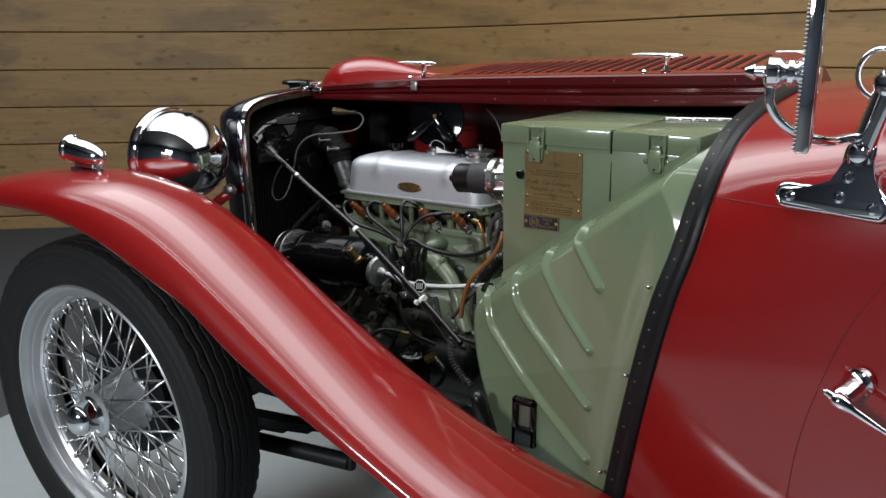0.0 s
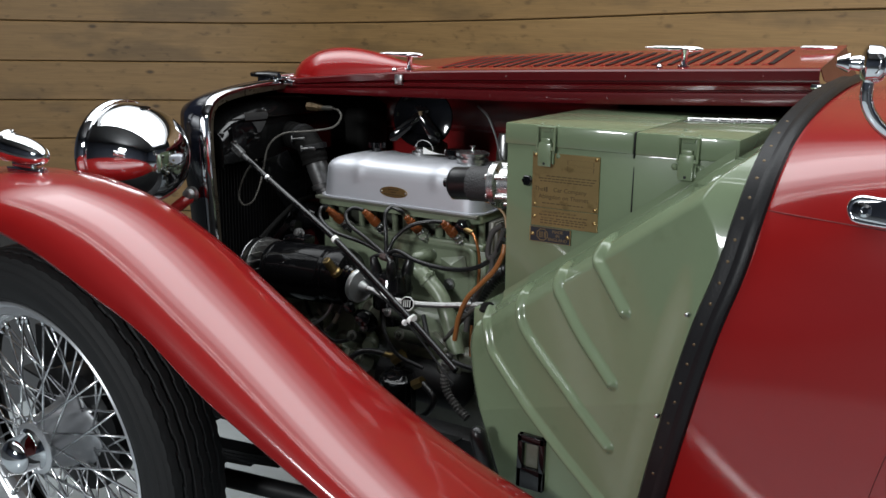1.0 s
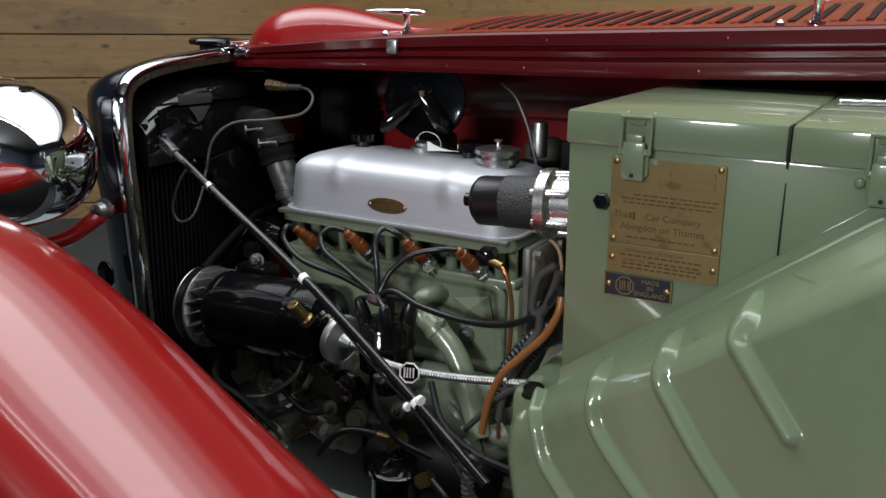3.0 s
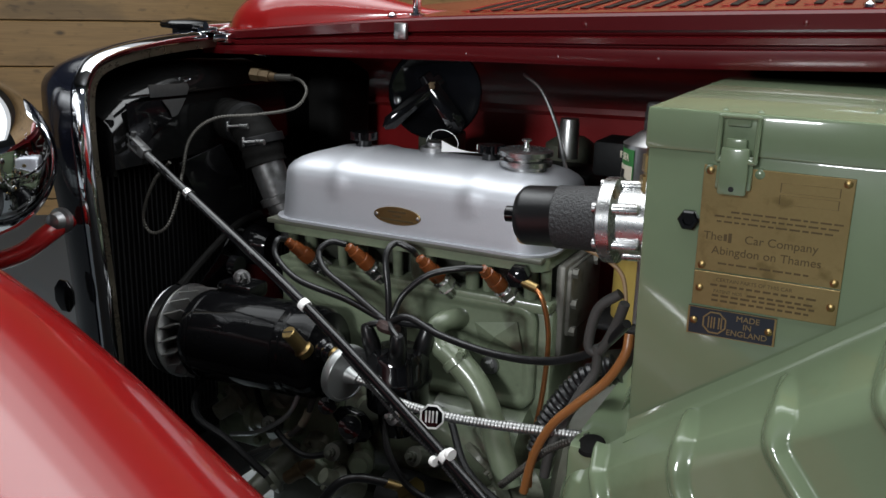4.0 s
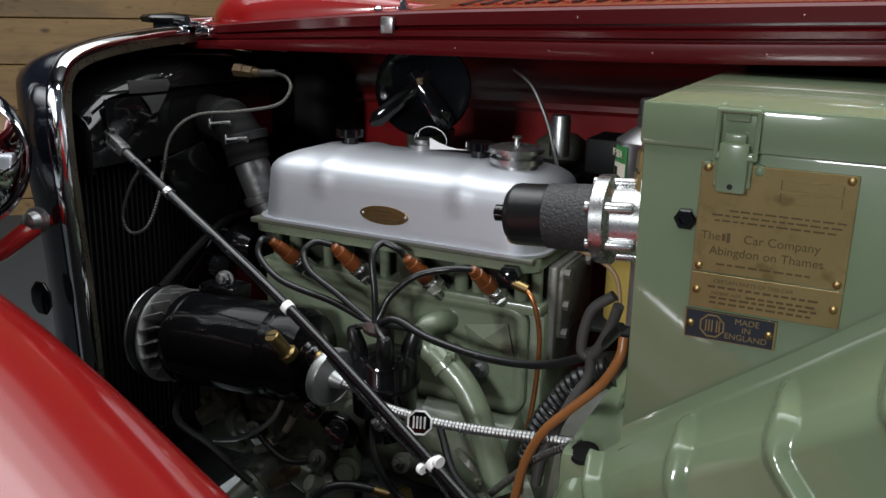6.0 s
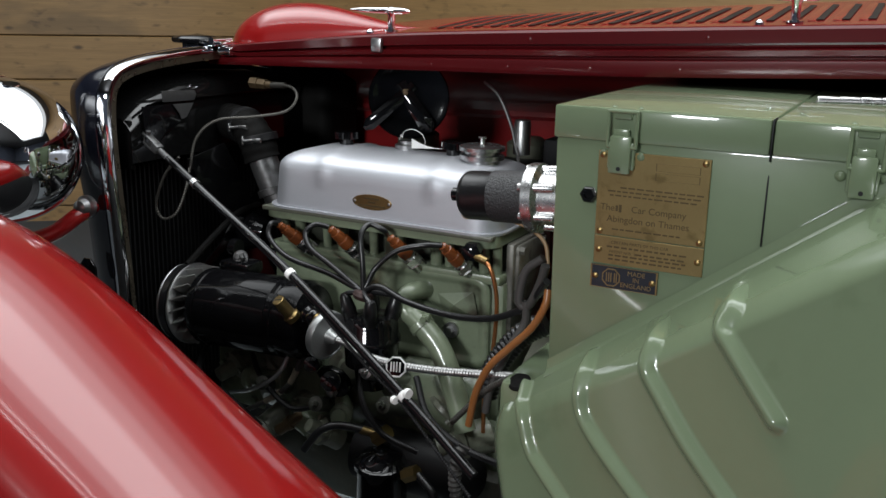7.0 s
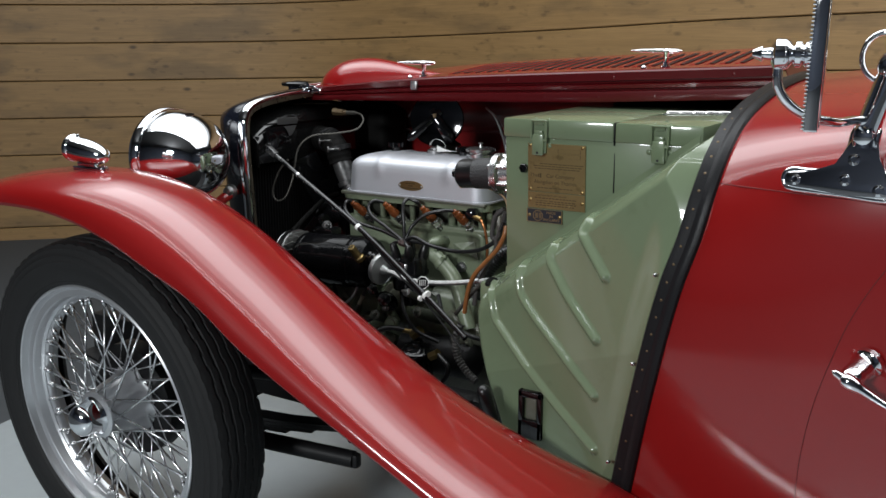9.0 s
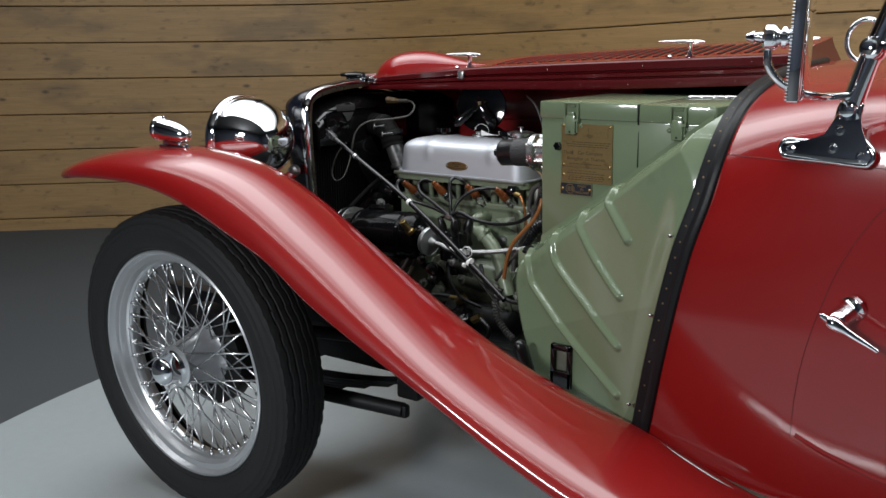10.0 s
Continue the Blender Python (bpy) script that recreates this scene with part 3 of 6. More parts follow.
        if d < RIB_HALF:
            h = max(h, RIB_HIGH * (0.5 + 0.5 * math.cos(math.pi * d / RIB_HALF)) ** 0.6)
    return h


def panel_point(u, v):
    """u runs from the front edge to the body strip, v from the toolbox joint over the shelf and down."""
    xt = 0.702 + 0.421 * u
    zt = curve_at(DIAG, xt)
    zb = 0.33 + 0.03 * u
    z = zt + (zb - zt) * v
    z_front, z_rear = 0.63 + (0.33 - 0.63) * v, 0.948 + (0.36 - 0.948) * v
    x = curve_at(FRONT, z_front) * (1 - u) + curve_at(REAR, min(z_rear, 0.94)) * u
    fall = min(1.0, max(0.0, (curve_at(DIAG, x) - z) / 0.038))
    out = 0.86 * fall / 0.42 if fall < 0.42 else 0.86 + 0.14 * math.sin((fall - 0.42) / 0.58 * math.pi / 2)
    y0 = face_y(z) - 0.004
    flat = max(-0.325 - 0.45 * (x - 0.70) - 0.12 * (0.6 - z), -0.34 - 0.40 * (x - 0.70))
    y = y0 + (flat - y0) * out
    y = max(y, curve_at(EDGE_Y, z) + 0.004)
    y += (curve_at(EDGE_Y, z) + 0.006 - y) * max(0.0, (u - 0.84) / 0.16) ** 2 * out
    y += 0.016 * max(0.0, 1 - u / 0.04) ** 2
    return Vector((x, y, z))


NU, NV = 250, 270
base = [[panel_point(i / NU, j / NV) for j in range(NV + 1)] for i in range(NU + 1)]
grid = []
for i in range(NU + 1):
    row = []
    for j in range(NV + 1):
        p = base[i][j]
        h = rib_height(p.x, p.z)
        if h:
            du = base[min(i + 1, NU)][j] - base[max(i - 1, 0)][j]
            dv = base[i][min(j + 1, NV)] - base[i][max(j - 1, 0)]
            n = du.cross(dv).normalized()
            if n.y > 0:
                n = -n
            p = p + n * h * min(1.0, j / 4)
        row.append(tuple(p))
    grid.append(row)
bm = bmesh.new()
sheet(bm, grid, -0.0015)
panel = part("footwell_panel", bm, GREEN, car, "olive green ribbed footwell side panel")
front = [Vector(p) for p in grid[0]]
bm = bmesh.new()
sheet(bm, [[(p.x + 0.004, p.y + 0.001 + (0.26 - p.y) * t, p.z + 0.03 * min(1, 3 * t) * max(0, 1 - 16 * k / len(front))) for t in (0, 0.02, 0.06, 0.2, 0.6, 1)] for k, p in enumerate(front[::8])], -0.0015)
box(bm, (0.681, -0.309, 0.56), (0.76, 0.25, 0.640), 0.008)
part("footwell_front", bm, GREEN, panel, "olive green footwell front")

# -- toolbox fittings
def ring_handle(bm, x, z, w, h, r, y):
    pts = [(x - w / 2, y, z + h / 2), (x + w / 2, y, z + h / 2), (x + w / 2, y, z - h / 2), (x - w / 2, y, z - h / 2)]
    for a, b in zip(pts, pts[1:] + pts[:1]):
        rod(bm, a, b, r, segs=8)
    for p in pts:
        bmesh.ops.create_icosphere(bm, subdivisions=1, radius=r, matrix=Matrix.Translation(p))


for x in (0.797, 1.006):
    y0 = face_y(0.92)
    bm = bmesh.new()
    box(bm, (x - 0.0105, y0 - 0.0115, 0.8765), (x + 0.0105, y0 - 0.0065, 0.9125), 0.0022)
    box(bm, (x - 0.0075, y0 - 0.0095, 0.908), (x + 0.0075, y0 - 0.0055, 0.919), 0.0015)
    box(bm, (x - 0.013, y0 - 0.006, 0.880), (x + 0.013, y0 + 0.002, 0.905), 0.0015)
    rod(bm, (x - 0.0125, y0 - 0.0075, 0.9035), (x + 0.0125, y0 - 0.0075, 0.9035), 0.0030, segs=10)
    box(bm, (x - 0.0085, y0 - 0.0075, 0.9275), (x + 0.0085, y0 - 0.001, 0.9375), 0.0014)
    latch = part("latch", bm, GREEN, toolbox, "green painted toggle latch")
    bm = bmesh.new()
    lathe(bm, [(0.0021, -0.001), (0.0021, 0.0006), (0, 0.0006)], toward((x, y0 - 0.0112, 0.8815), (x, y0 - 1, 0.8815)), 12)
    part("latch_hole", bm, MATT, latch, "dark hole in the lever")
    bm = bmesh.new()
    ring_handle(bm, x + 0.001, 0.9185, 0.027, 0.033, 0.0018, y0 - 0.0095)
    part("latch_loop", bm, GREEN, latch, "green wire loop")
    for dx in (-0.018, 0.018):
        bm = bmesh.new()
        lathe(bm, [(0.0050, -0.001), (0.0048, 0.001), (0.0030, 0.003), (0, 0.0036)], toward((x + dx, y0 + 0.001, 0.893), (x + dx, y0 - 1, 0.893)), 12)
        part("latch_rivet", bm, GREEN, latch)
        bm = bmesh.new()
        lathe(bm, [(0.0032, -0.001), (0.003, 0.001), (0, 0.003)], toward((x + dx * 0.7, y0 + 0.008, 0.9365), (x + dx * 0.7, y0 + 0.008, 1.9)), 10)
        part("lid_rivet", bm, GREEN, latch)
bm = bmesh.new()
box(bm, (0.9292, face_y(0.86) - 0.0012, 0.822), (0.9308, -0.298, 0.9), 0.0004)
box(bm, (0.9293, face_y(0.918) - 0.0042, 0.9), (0.9307, -0.29, 0.937), 0.0003)
part("seam", bm, MATT, toolbox, "dark gap between the lids")
bm = bmesh.new()
a, b = Vector((0.943, -0.092, 0.9395)), Vector((1.067, -0.030, 0.9395))
L = (b - a).length
lathe(bm, [(0.0034 if j % 4 in (1, 2) else 0.0026, L * (j // 4) / 6 + (0.0, 0.001, L / 6 - 0.001, L / 6)[j % 4] * 0.999) for j in range(24)], toward(a, b), 12)
hinge_bed = bmesh.new()
sheet(hinge_bed, [[a + Vector((0, -0.02, -0.001)), a + Vector((0, 0.02, -0.001))], [b + Vector((0, -0.02, -0.001)), b + Vector((0, 0.02, -0.001))]], 0.0012)
part("hinge", bm, ALU, toolbox, "bright piano hinge on the lid")
part("hinge_leaf", hinge_bed, ALU, toolbox, "bright hinge leaf")
bm = bmesh.new()
lathe(bm, [(0.0085, 0), (0.0085, 0.006), (0.007, 0.0075), (0.0045, 0.0075), (0.004, 0.005), (0, 0.005)], toward((0.7665, face_y(0.852) + 0.001, 0.852), (0.7665, -2, 0.847)), 6)
part("bolt", bm, BLACK, toolbox, "black hexagon bolt head")
bm = bmesh.new()
grid = []
for x, z in ((0.7315, 0.658), (0.85, 0.746), (1.0, 0.861), (1.07, 0.912)):
    y = face_y(z)
    grid.append([(x, y - 0.0035, z + 0.013), (x, y - 0.0045, z + 0.002), (x, y - 0.006, z - 0.001), (x, y - 0.012, z - 0.006)])
sheet(bm, grid, 0.0015)
part("flange", bm, GREEN, toolbox, "green folded flange")


def plate_pose(x, z):
    """A plate on the toolbox face: its x runs rearward, its y up, its z out."""
    m = Matrix.Identity(4)
    up = Vector((0, -0.044, 1)).normalized()
    out = Vector((0, -1, -0.044)).normalized()
    m.col[0][:3], m.col[1][:3], m.col[2][:3] = Vector((1, 0, 0)), up, out
    m.translation = Vector((x, face_y(z) - 0.0008, z))
    return m


def octagon(r, squash=1.0):
    return [(r * squash * math.cos(math.pi / 8 + k * math.pi / 4), r * math.sin(math.pi / 8 + k * math.pi / 4)) for k in range(8)]


def frame_line(bm, outline, w, depth, m):
    """A thin raised line along a closed outline."""
    c = Vector((sum(p[0] for p in outline) / len(outline), sum(p[1] for p in outline) / len(outline)))
    n = len(outline)
    ins = [(Vector(p) - c) * (1 - w / (Vector(p) - c).length) + c for p in outline]
    lo, hi, il, ih = ([bm.verts.new(m @ Vector((p[0], p[1], z))) for p in q] for q, z in ((outline, 0), (outline, depth), (ins, 0), (ins, depth)))
    for k in range(n):
        j = (k + 1) % n
        bm.faces.new([lo[k], lo[j], hi[j], hi[k]])
        bm.faces.new([hi[k], hi[j], ih[j], ih[k]])
        bm.faces.new([ih[k], ih[j], il[j], il[k]])


def flat_bar(bm, x, y, w, h, depth, m):
    prism(bm, [(x, y - h / 2), (x + w, y - h / 2), (x + w, y + h / 2), (x, y + h / 2)], depth, m)


def lettering(name, text, size, m, material, parent, depth=0.0003):
    c = bpy.data.curves.new(name, "FONT")
    c.body, c.size, c.extrude, c.align_x, c.align_y = text, size, depth, "CENTER", "CENTER"
    t = bpy.data.objects.new(name, c)
    me = bpy.data.meshes.new_from_object(t)
    bpy.data.objects.remove(t)
    me.transform(m)
    me.materials.clear()
    me.materials.append(material)
    ob = new(name, me)
    hang(ob, parent)
    return ob


ETCH = paint("etched_dark_brass", (0.085, 0.058, 0.025), 0.5, metal=0.6, vary=0.2)
PLATE_BRASS = paint("aged_brass_plate", (0.31, 0.225, 0.098), 0.34, metal=0.85, vary=0.22, scale=25, bump=0.15, fine=300, stain=(0.21, 0.15, 0.062), stain_at=0.58)


def brass_plate(x0, x1, z0, z1, material, label):
    zc, xc = (z0 + z1) / 2, (x0 + x1) / 2
    m = plate_pose(xc, zc)
    w, h = (x1 - x0) / 2, (z1 - z0) / 2
    bm = bmesh.new()
    prism(bm, [(-w, -h), (w, -h), (w, h), (-w, h)], 0.0016, m, 0.0004)
    p = part("nameplate", bm, material, toolbox, label, smooth=False)
    for sx, sy in ((-1, -1), (1, -1), (-1, 1), (1, 1)):
        if z1 - z0 < 0.05 and sy > 0:
            continue
        bm = bmesh.new()
        yy = sy * (h - 0.004) if z1 - z0 > 0.05 else 0
        lathe(bm, [(0.0032, 0), (0.003, 0.0012), (0.0015, 0.002), (0, 0.0022)], m @ Matrix.Translation((sx * (w - 0.005), yy, 0.0014)), 12)
        part("rivet", bm, BRASS, toolbox)
    return m @ Matrix.Translation((0, 0, 0.0016)), w, h


m, w, h = brass_plate(0.7745, 0.8805, 0.8135, 0.8965, PLATE_BRASS, "large aged brass guarantee plate")
rng = random.Random(5)
bm = bmesh.new()
frame_line(bm, octagon(0.0085), 0.0008, 0.0003, m @ Matrix.Translation((-0.036, 0.028, 0)))
for dx in (-0.0035, 0.0, 0.0035):
    flat_bar(bm, -0.0368 + dx, 0.028, 0.0014, 0.008, 0.0003, m)
for x0, x1, y in ((-0.03, 0.045, 0.007), (-0.042, 0.04, 0.003), (-0.04, 0.044, -0.001), (-0.036, 0.03, -0.0345)):
    x = x0
    while x < x1:
        wd = rng.uniform(0.003, 0.008)
        flat_bar(bm, x, y, wd, 0.0014, 0.0002, m)
        x += wd + 0.0016
for x0, x1, y in ((-0.0335, -0.025, -0.0135),):
    x = x0
    while x < x1 - 0.002:
        wd = rng.uniform(0.0022, 0.0034)
        flat_bar(bm, x, y, wd, rng.choice((0.0055, 0.0055, 0.0075)), 0.0003, m)
        x += wd + 0.0009
for y in (0.030, 0.021):
    frame_line(bm, [(0.003, y - 0.0035), (0.044, y - 0.0035), (0.044, y + 0.0035), (0.003, y + 0.0035)], 0.0006, 0.0003, m)
part("plate_writing", bm, ETCH, toolbox, "dark etched writing bars", smooth=False)
lettering("plate_writing", "The", 0.0092, m @ Matrix.Translation((-0.0415, -0.0135, 0)), ETCH, toolbox)
lettering("plate_writing", "Car Company", 0.0092, m @ Matrix.Translation((0.008, -0.0135, 0)), ETCH, toolbox)
lettering("plate_writing", "Abingdon on Thames", 0.0092, m @ Matrix.Translation((-0.002, -0.0245, 0)), ETCH, toolbox)
m, w, h = brass_plate(0.7745, 0.8805, 0.7845, 0.8125, PLATE_BRASS, "smaller aged brass patent plate")
lettering("plate_writing", "CERTAIN PARTS OF THIS CAR", 0.0042, m @ Matrix.Translation((-0.008, 0.0085, 0)), ETCH, toolbox)
lettering("plate_writing", "PATENT NOS.", 0.0036, m @ Matrix.Translation((-0.026, -0.001, 0)), ETCH, toolbox)
bm = bmesh.new()
for x0, x1, y in ((-0.04, 0.038, 0.004), (-0.012, 0.03, -0.001), (-0.038, 0.034, -0.0045), (-0.038, 0.03, -0.0085)):
    x = x0
    while x < x1:
        wd = rng.uniform(0.003, 0.007)
        flat_bar(bm, x, y, wd, 0.0017, 0.0002, m)
        x += wd + 0.0018
part("plate_writing", bm, ETCH, toolbox, "dark etched writing bars", smooth=False)
m, w, h = brass_plate(0.7725, 0.8395, 0.7595, 0.7825, DARKPLATE, "dark blue plate edged in brass")
bm = bmesh.new()
frame_line(bm, [(-w, -h), (w, -h), (w, h), (-w, h)], 0.0016, 0.0004, m)
frame_line(bm, octagon(0.0098), 0.0012, 0.0004, m @ Matrix.Translation((-0.0125, 0, 0)))
for dx in (-0.0045, -0.0022, 0.0, 0.0035, 0.0055):
    flat_bar(bm, -0.0130 + dx, 0, 0.001, 0.0095, 0.0004, m)
part("plate_border", bm, PLATE_BRASS, toolbox, "brass border and octagon badge", smooth=False)
for k, word in enumerate(("MADE", "IN", "ENGLAND")):
    lettering("plate_writing", word, 0.0066, m @ Matrix.Translation((0.0125, 0.0062 - 0.0062 * k, 0)), PLATE_BRASS, toolbox)

# -- bulkhead behind the engine
bm = bmesh.new()
box(bm, (0.80, -0.285, 0.28), (0.82, 0.29, 0.62), 0.003)
box(bm, (0.74, -0.29, 0.28), (1.05, 0.29, 0.30), 0.003)
part("bulkhead", bm, MATT, car, "black bulkhead board below the toolbox")

# -- bonnet
def low_z(x):
    return curve_at([(0.03, 0.931), (0.4, 0.940), (0.7, 0.947), (1.05, 0.963), (1.2, 0.972)], x)


def near_z(x):
    return curve_at([(0.03, 0.956), (0.33, 0.984), (0.62, 1.000), (1.05, 1.019), (1.2, 1.026)], x)


def panel_top(x, y):
    """Height of the folded side panel, with its teardrop bulge."""
    z = near_z(x) + 0.002 + (0.07 + 0.035 * x) * y
    return z


bm = bmesh.new()
grid = []
for k in range(24):
    x = 0.03 + 1.09 * k / 23
    lo, hi = low_z(x), near_z(x)
    d = hi - lo
    prof = [(0.012, 0.0), (-0.004, 0.0), (-0.005, 0.003 / max(d, 0.02)), (-0.004, 0.30), (0.004, 0.34), (0.004, 0.40), (-0.003, 0.44), (-0.004, 0.52), (0.006, 0.58), (0.007, 0.66), (-0.002, 0.70), (-0.003, 0.95), (0.002, 1.0)]
    grid.append([(x, y, lo + f * d) for y, f in prof])
sheet(bm, grid, -0.0015)
bonnet = part("bonnet_top", bm, RED_SHADE, car, "folded red bonnet top panel with a moulded edge")
for k in range(9):
    x = 0.2 + 0.115 * k
    for f, yy in ((0.13, -0.0048), (0.82, -0.003)):
        if f > 0.5 and k % 2 == 0:
            continue
        bm = bmesh.new()
        p = (x + (0.03 if f > 0.5 else 0), yy, low_z(x) + f * (near_z(x) - low_z(x)))
        lathe(bm, [(0.0035, 0), (0.0032, 0.001), (0, 0.0022)], toward(p, (p[0], p[1] - 1, p[2])), 10)
        part("rivet", bm, RED_SHADE, bonnet)
bm = bmesh.new()
grid = [[(0.012 + 1.108 * k / 100, y, panel_top(0.012 + 1.108 * k / 100, y)) for y in [0.001 + 0.30 * j / 40 for j in range(41)]] for k in range(101)]
sheet(bm, grid, 0.0016)
flap = part("bonnet_side", bm, RED, car, "folded red louvred bonnet side panel with a teardrop bulge")
bm = bmesh.new()
rows = []
for k in range(41):
    u = k / 40
    x = 0.018 + 0.345 * u
    front, rear = min(1.0, max(0.0, (0.115 - x) / 0.097)), min(1.0, max(0.0, (x - 0.115) / 0.248))
    full = math.sqrt(max(0.0, 1 - front ** 2)) * (0.5 + 0.5 * math.cos(math.pi * rear)) ** 0.8 + 0.001
    wide = 0.066 * math.sqrt(max(0.0, 1 - front ** 2)) * (1 - rear) ** 0.9 + 0.001
    rows.append([(x, 0.088 - wide * math.cos(math.pi * j / 20), panel_top(x, 0.088 - wide * math.cos(math.pi * j / 20)) + 0.053 * full * math.sin(math.pi * j / 20)) for j in range(21)])
sheet(bm, rows, 0.001)
part("bulge", bm, RED, flap, "smooth red teardrop bulge")
for k in range(23):
    x = 0.41 + 0.0283 * k
    bm = bmesh.new()
    rows = []
    for j in range(9):
        t = j / 8
        yy = 0.045 + 0.20 * t
        xx = x + 0.0
        base = panel_top(xx, yy)
        lift = 0.003 * math.sin(math.pi * min(1, max(0, t))) ** 0.35
        rows.append([(xx - 0.011, yy, base + 0.0006), (xx - 0.006, yy, base + lift * 0.75), (xx - 0.002, yy, base + lift), (xx - 0.0005, yy, base + lift - 0.001)])
    sheet(bm, rows, 0.0008)
    part("louvre", bm, RED, flap)
    bm = bmesh.new()
    sheet(bm, [[(x - 0.001 + 0.0085 * i, 0.048 + 0.194 * j / 4, panel_top(x, 0.048 + 0.194 * j / 4) + 0.0012) for i in (0, 1)] for j in range(5)], 0.0006)
    part("louvre_slot", bm, MATT, flap, "dark louvre opening")
for x in (0.345, 0.897):
    z = panel_top(x, 0.03)
    bm = bmesh.new()
    lathe(bm, [(0.011, 0), (0.011, 0.002), (0.0055, 0.003), (0.0055, 0.022), (0.008, 0.026), (0.008, 0.030), (0.004, 0.034), (0, 0.035)], Matrix.Translation((x, 0.03, z)), 16)
    lathe(bm, [(0.001, -0.07), (0.0035, -0.05), (0.005, 0), (0.0045, 0.02), (0.002, 0.03)], toward((x, 0.03, z + 0.029), (x + 1, 0.05, z + 0.02)), 12)
    part("bonnet_catch", bm, CHROME, flap, "chromed T-shaped bonnet catch")
for x, y in ((0.32, 0.012), (0.86, 0.012)):
    bm = bmesh.new()
    lathe(bm, [(0.006, 0), (0.006, 0.003), (0.003, 0.006), (0, 0.007)], Matrix.Translation((x, y, panel_top(x, y))), 10)
    part("screw", bm, CHROME, flap)
bm = bmesh.new()
lathe(bm, [(0.001, -0.03), (0.0035, -0.026), (0.0038, 0.02), (0.003, 0.03)], toward((1.085, 0.2, panel_top(1.085, 0.2) + 0.008), (2.085, 0.2, panel_top(1.085, 0.2) + 0.02)), 12)
part("hinge_end", bm, CHROME, flap, "chrome hinge rod end")
bm = bmesh.new()
sheet(bm, [[(1.1195, y, panel_top(1.12, y) - 0.001) for y in (0.004, 0.1, 0.2, 0.29)], [(1.126, y, panel_top(1.12, y) - 0.02) for y in (0.01, 0.1, 0.2, 0.29)], [(1.150, y, 0.992) for y in (0.015, 0.1, 0.2, 0.29)]], 0.0015)
part("rear_flange", bm, RED_SHADE, bonnet, "dark red flange at the bonnet end")
bm = bmesh.new()
box(bm, (1.108, -0.006, 0.990), (1.135, 0.02, 1.000), 0.003)
part("hinge_plate", bm, CHROME, bonnet, "small chrome hinge plate")
bm = bmesh.new()
box(bm, (0.335, -0.012, near_z(0.34) - 0.024), (0.352, -0.004, near_z(0.34) - 0.004), 0.002, None)
part("stay_clip", bm, STEEL, bonnet, "small steel clip")
# the closed far half, seen from inside
bm = bmesh.new()
grid = []
for k in range(12):
    x = -0.07 + 1.27 * k / 11
    z0 = low_z(x) + 0.004
    grid.append([(x, 0.012, z0), (x, 0.12, z0 - 0.004), (x, 0.24, z0 - 0.022), (x, 0.30, z0 - 0.05), (x, 0.325, z0 - 0.085), (x, 0.328, z0 - 0.090), (x, 0.326, z0 - 0.098), (x, 0.335, z0 - 0.105), (x, 0.345, 0.30)])
sheet(bm, grid, -0.0015)
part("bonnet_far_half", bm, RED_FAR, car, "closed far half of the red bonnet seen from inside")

# -- rocker cover
def rocker_cover():
    bm = bmesh.new()
    x0, x1, y0, y1, z0 = 0.212, 0.577, -0.098, 0.075, 0.738
    rows = []
    for v in range(15):
        # from the flange up and in over the rounded top
        if v < 3:
            inset, z = (-0.006, -0.006, 0.0)[v], (z0, z0 + 0.003, z0 + 0.003)[v]
        else:
            a = (v - 3) / 11
            if a < 0.45:
                inset, z = 0.004 * a / 0.45, z0 + 0.005 + 0.052 * a / 0.45
            else:
                b = (a - 0.45) / 0.55 * math.pi / 2
                inset, z = 0.004 + 0.050 * (1 - math.cos(b)), z0 + 0.057 + 0.026 * math.sin(b)
        rad = max(0.012, 0.034 - inset * 0.4)
        ring = []
        ax0, ax1, ay0, ay1 = x0 + inset, x1 - inset, y0 + inset, y1 - inset
        for cx, cy, s in ((ax1 - rad, ay1 - rad, 0), (ax0 + rad, ay1 - rad, 90), (ax0 + rad, ay0 + rad, 180), (ax1 - rad, ay0 + rad, 270)):
            for k in range(7):
                t = radians(s + 15 * k)
                ring.append(Vector((cx + rad * math.cos(t), cy + rad * math.sin(t), z)))
        # finer points along the long sides
        full = []
        for i, p in enumerate(ring):
            q = ring[(i + 1) % len(ring)]
            full.append(p)
            if abs(q.x - p.x) > 0.2:
                full += [p.lerp(q, k / 40) for k in range(1, 40)]
        for p in full:
            # two pressed swages across the top
            for sx in (0.306, 0.483):
                d = abs(p.x - sx)
                if d < 0.017 and v > 6:
                    p.z += 0.0013 * (1 + math.cos(d / 0.017 * math.pi)) * min(1, (v - 6) / 3)
                    if p.y < 0:
                        p.y -= 0.0009 * (1 + math.cos(d / 0.017 * math.pi)) * (1 if v < 12 else 0)
        rows.append([bm.verts.new(p) for p in full])
    n = len(rows[0])
    for a, b in zip(rows, rows[1:]):
        for k in range(n):
            bm.faces.new([a[k], a[(k + 1) % n], b[(k + 1) % n], b[k]])
    # the top closes towards its middle line
    yc = (y0 + y1) / 2
    prev = rows[-1]
    for f in (0.5, 0.999):
        nxt = [bm.verts.new((w.co.x, w.co.y + (yc - w.co.y) * f, w.co.z + 0.001 * f)) for w in rows[-1]]
        for k in range(n):
            bm.faces.new([prev[k], prev[(k + 1) % n], nxt[(k + 1) % n], nxt[k]])
        prev = nxt
    bmesh.ops.remove_doubles(bm, verts=bm.verts, dist=0.0004)
    return bm


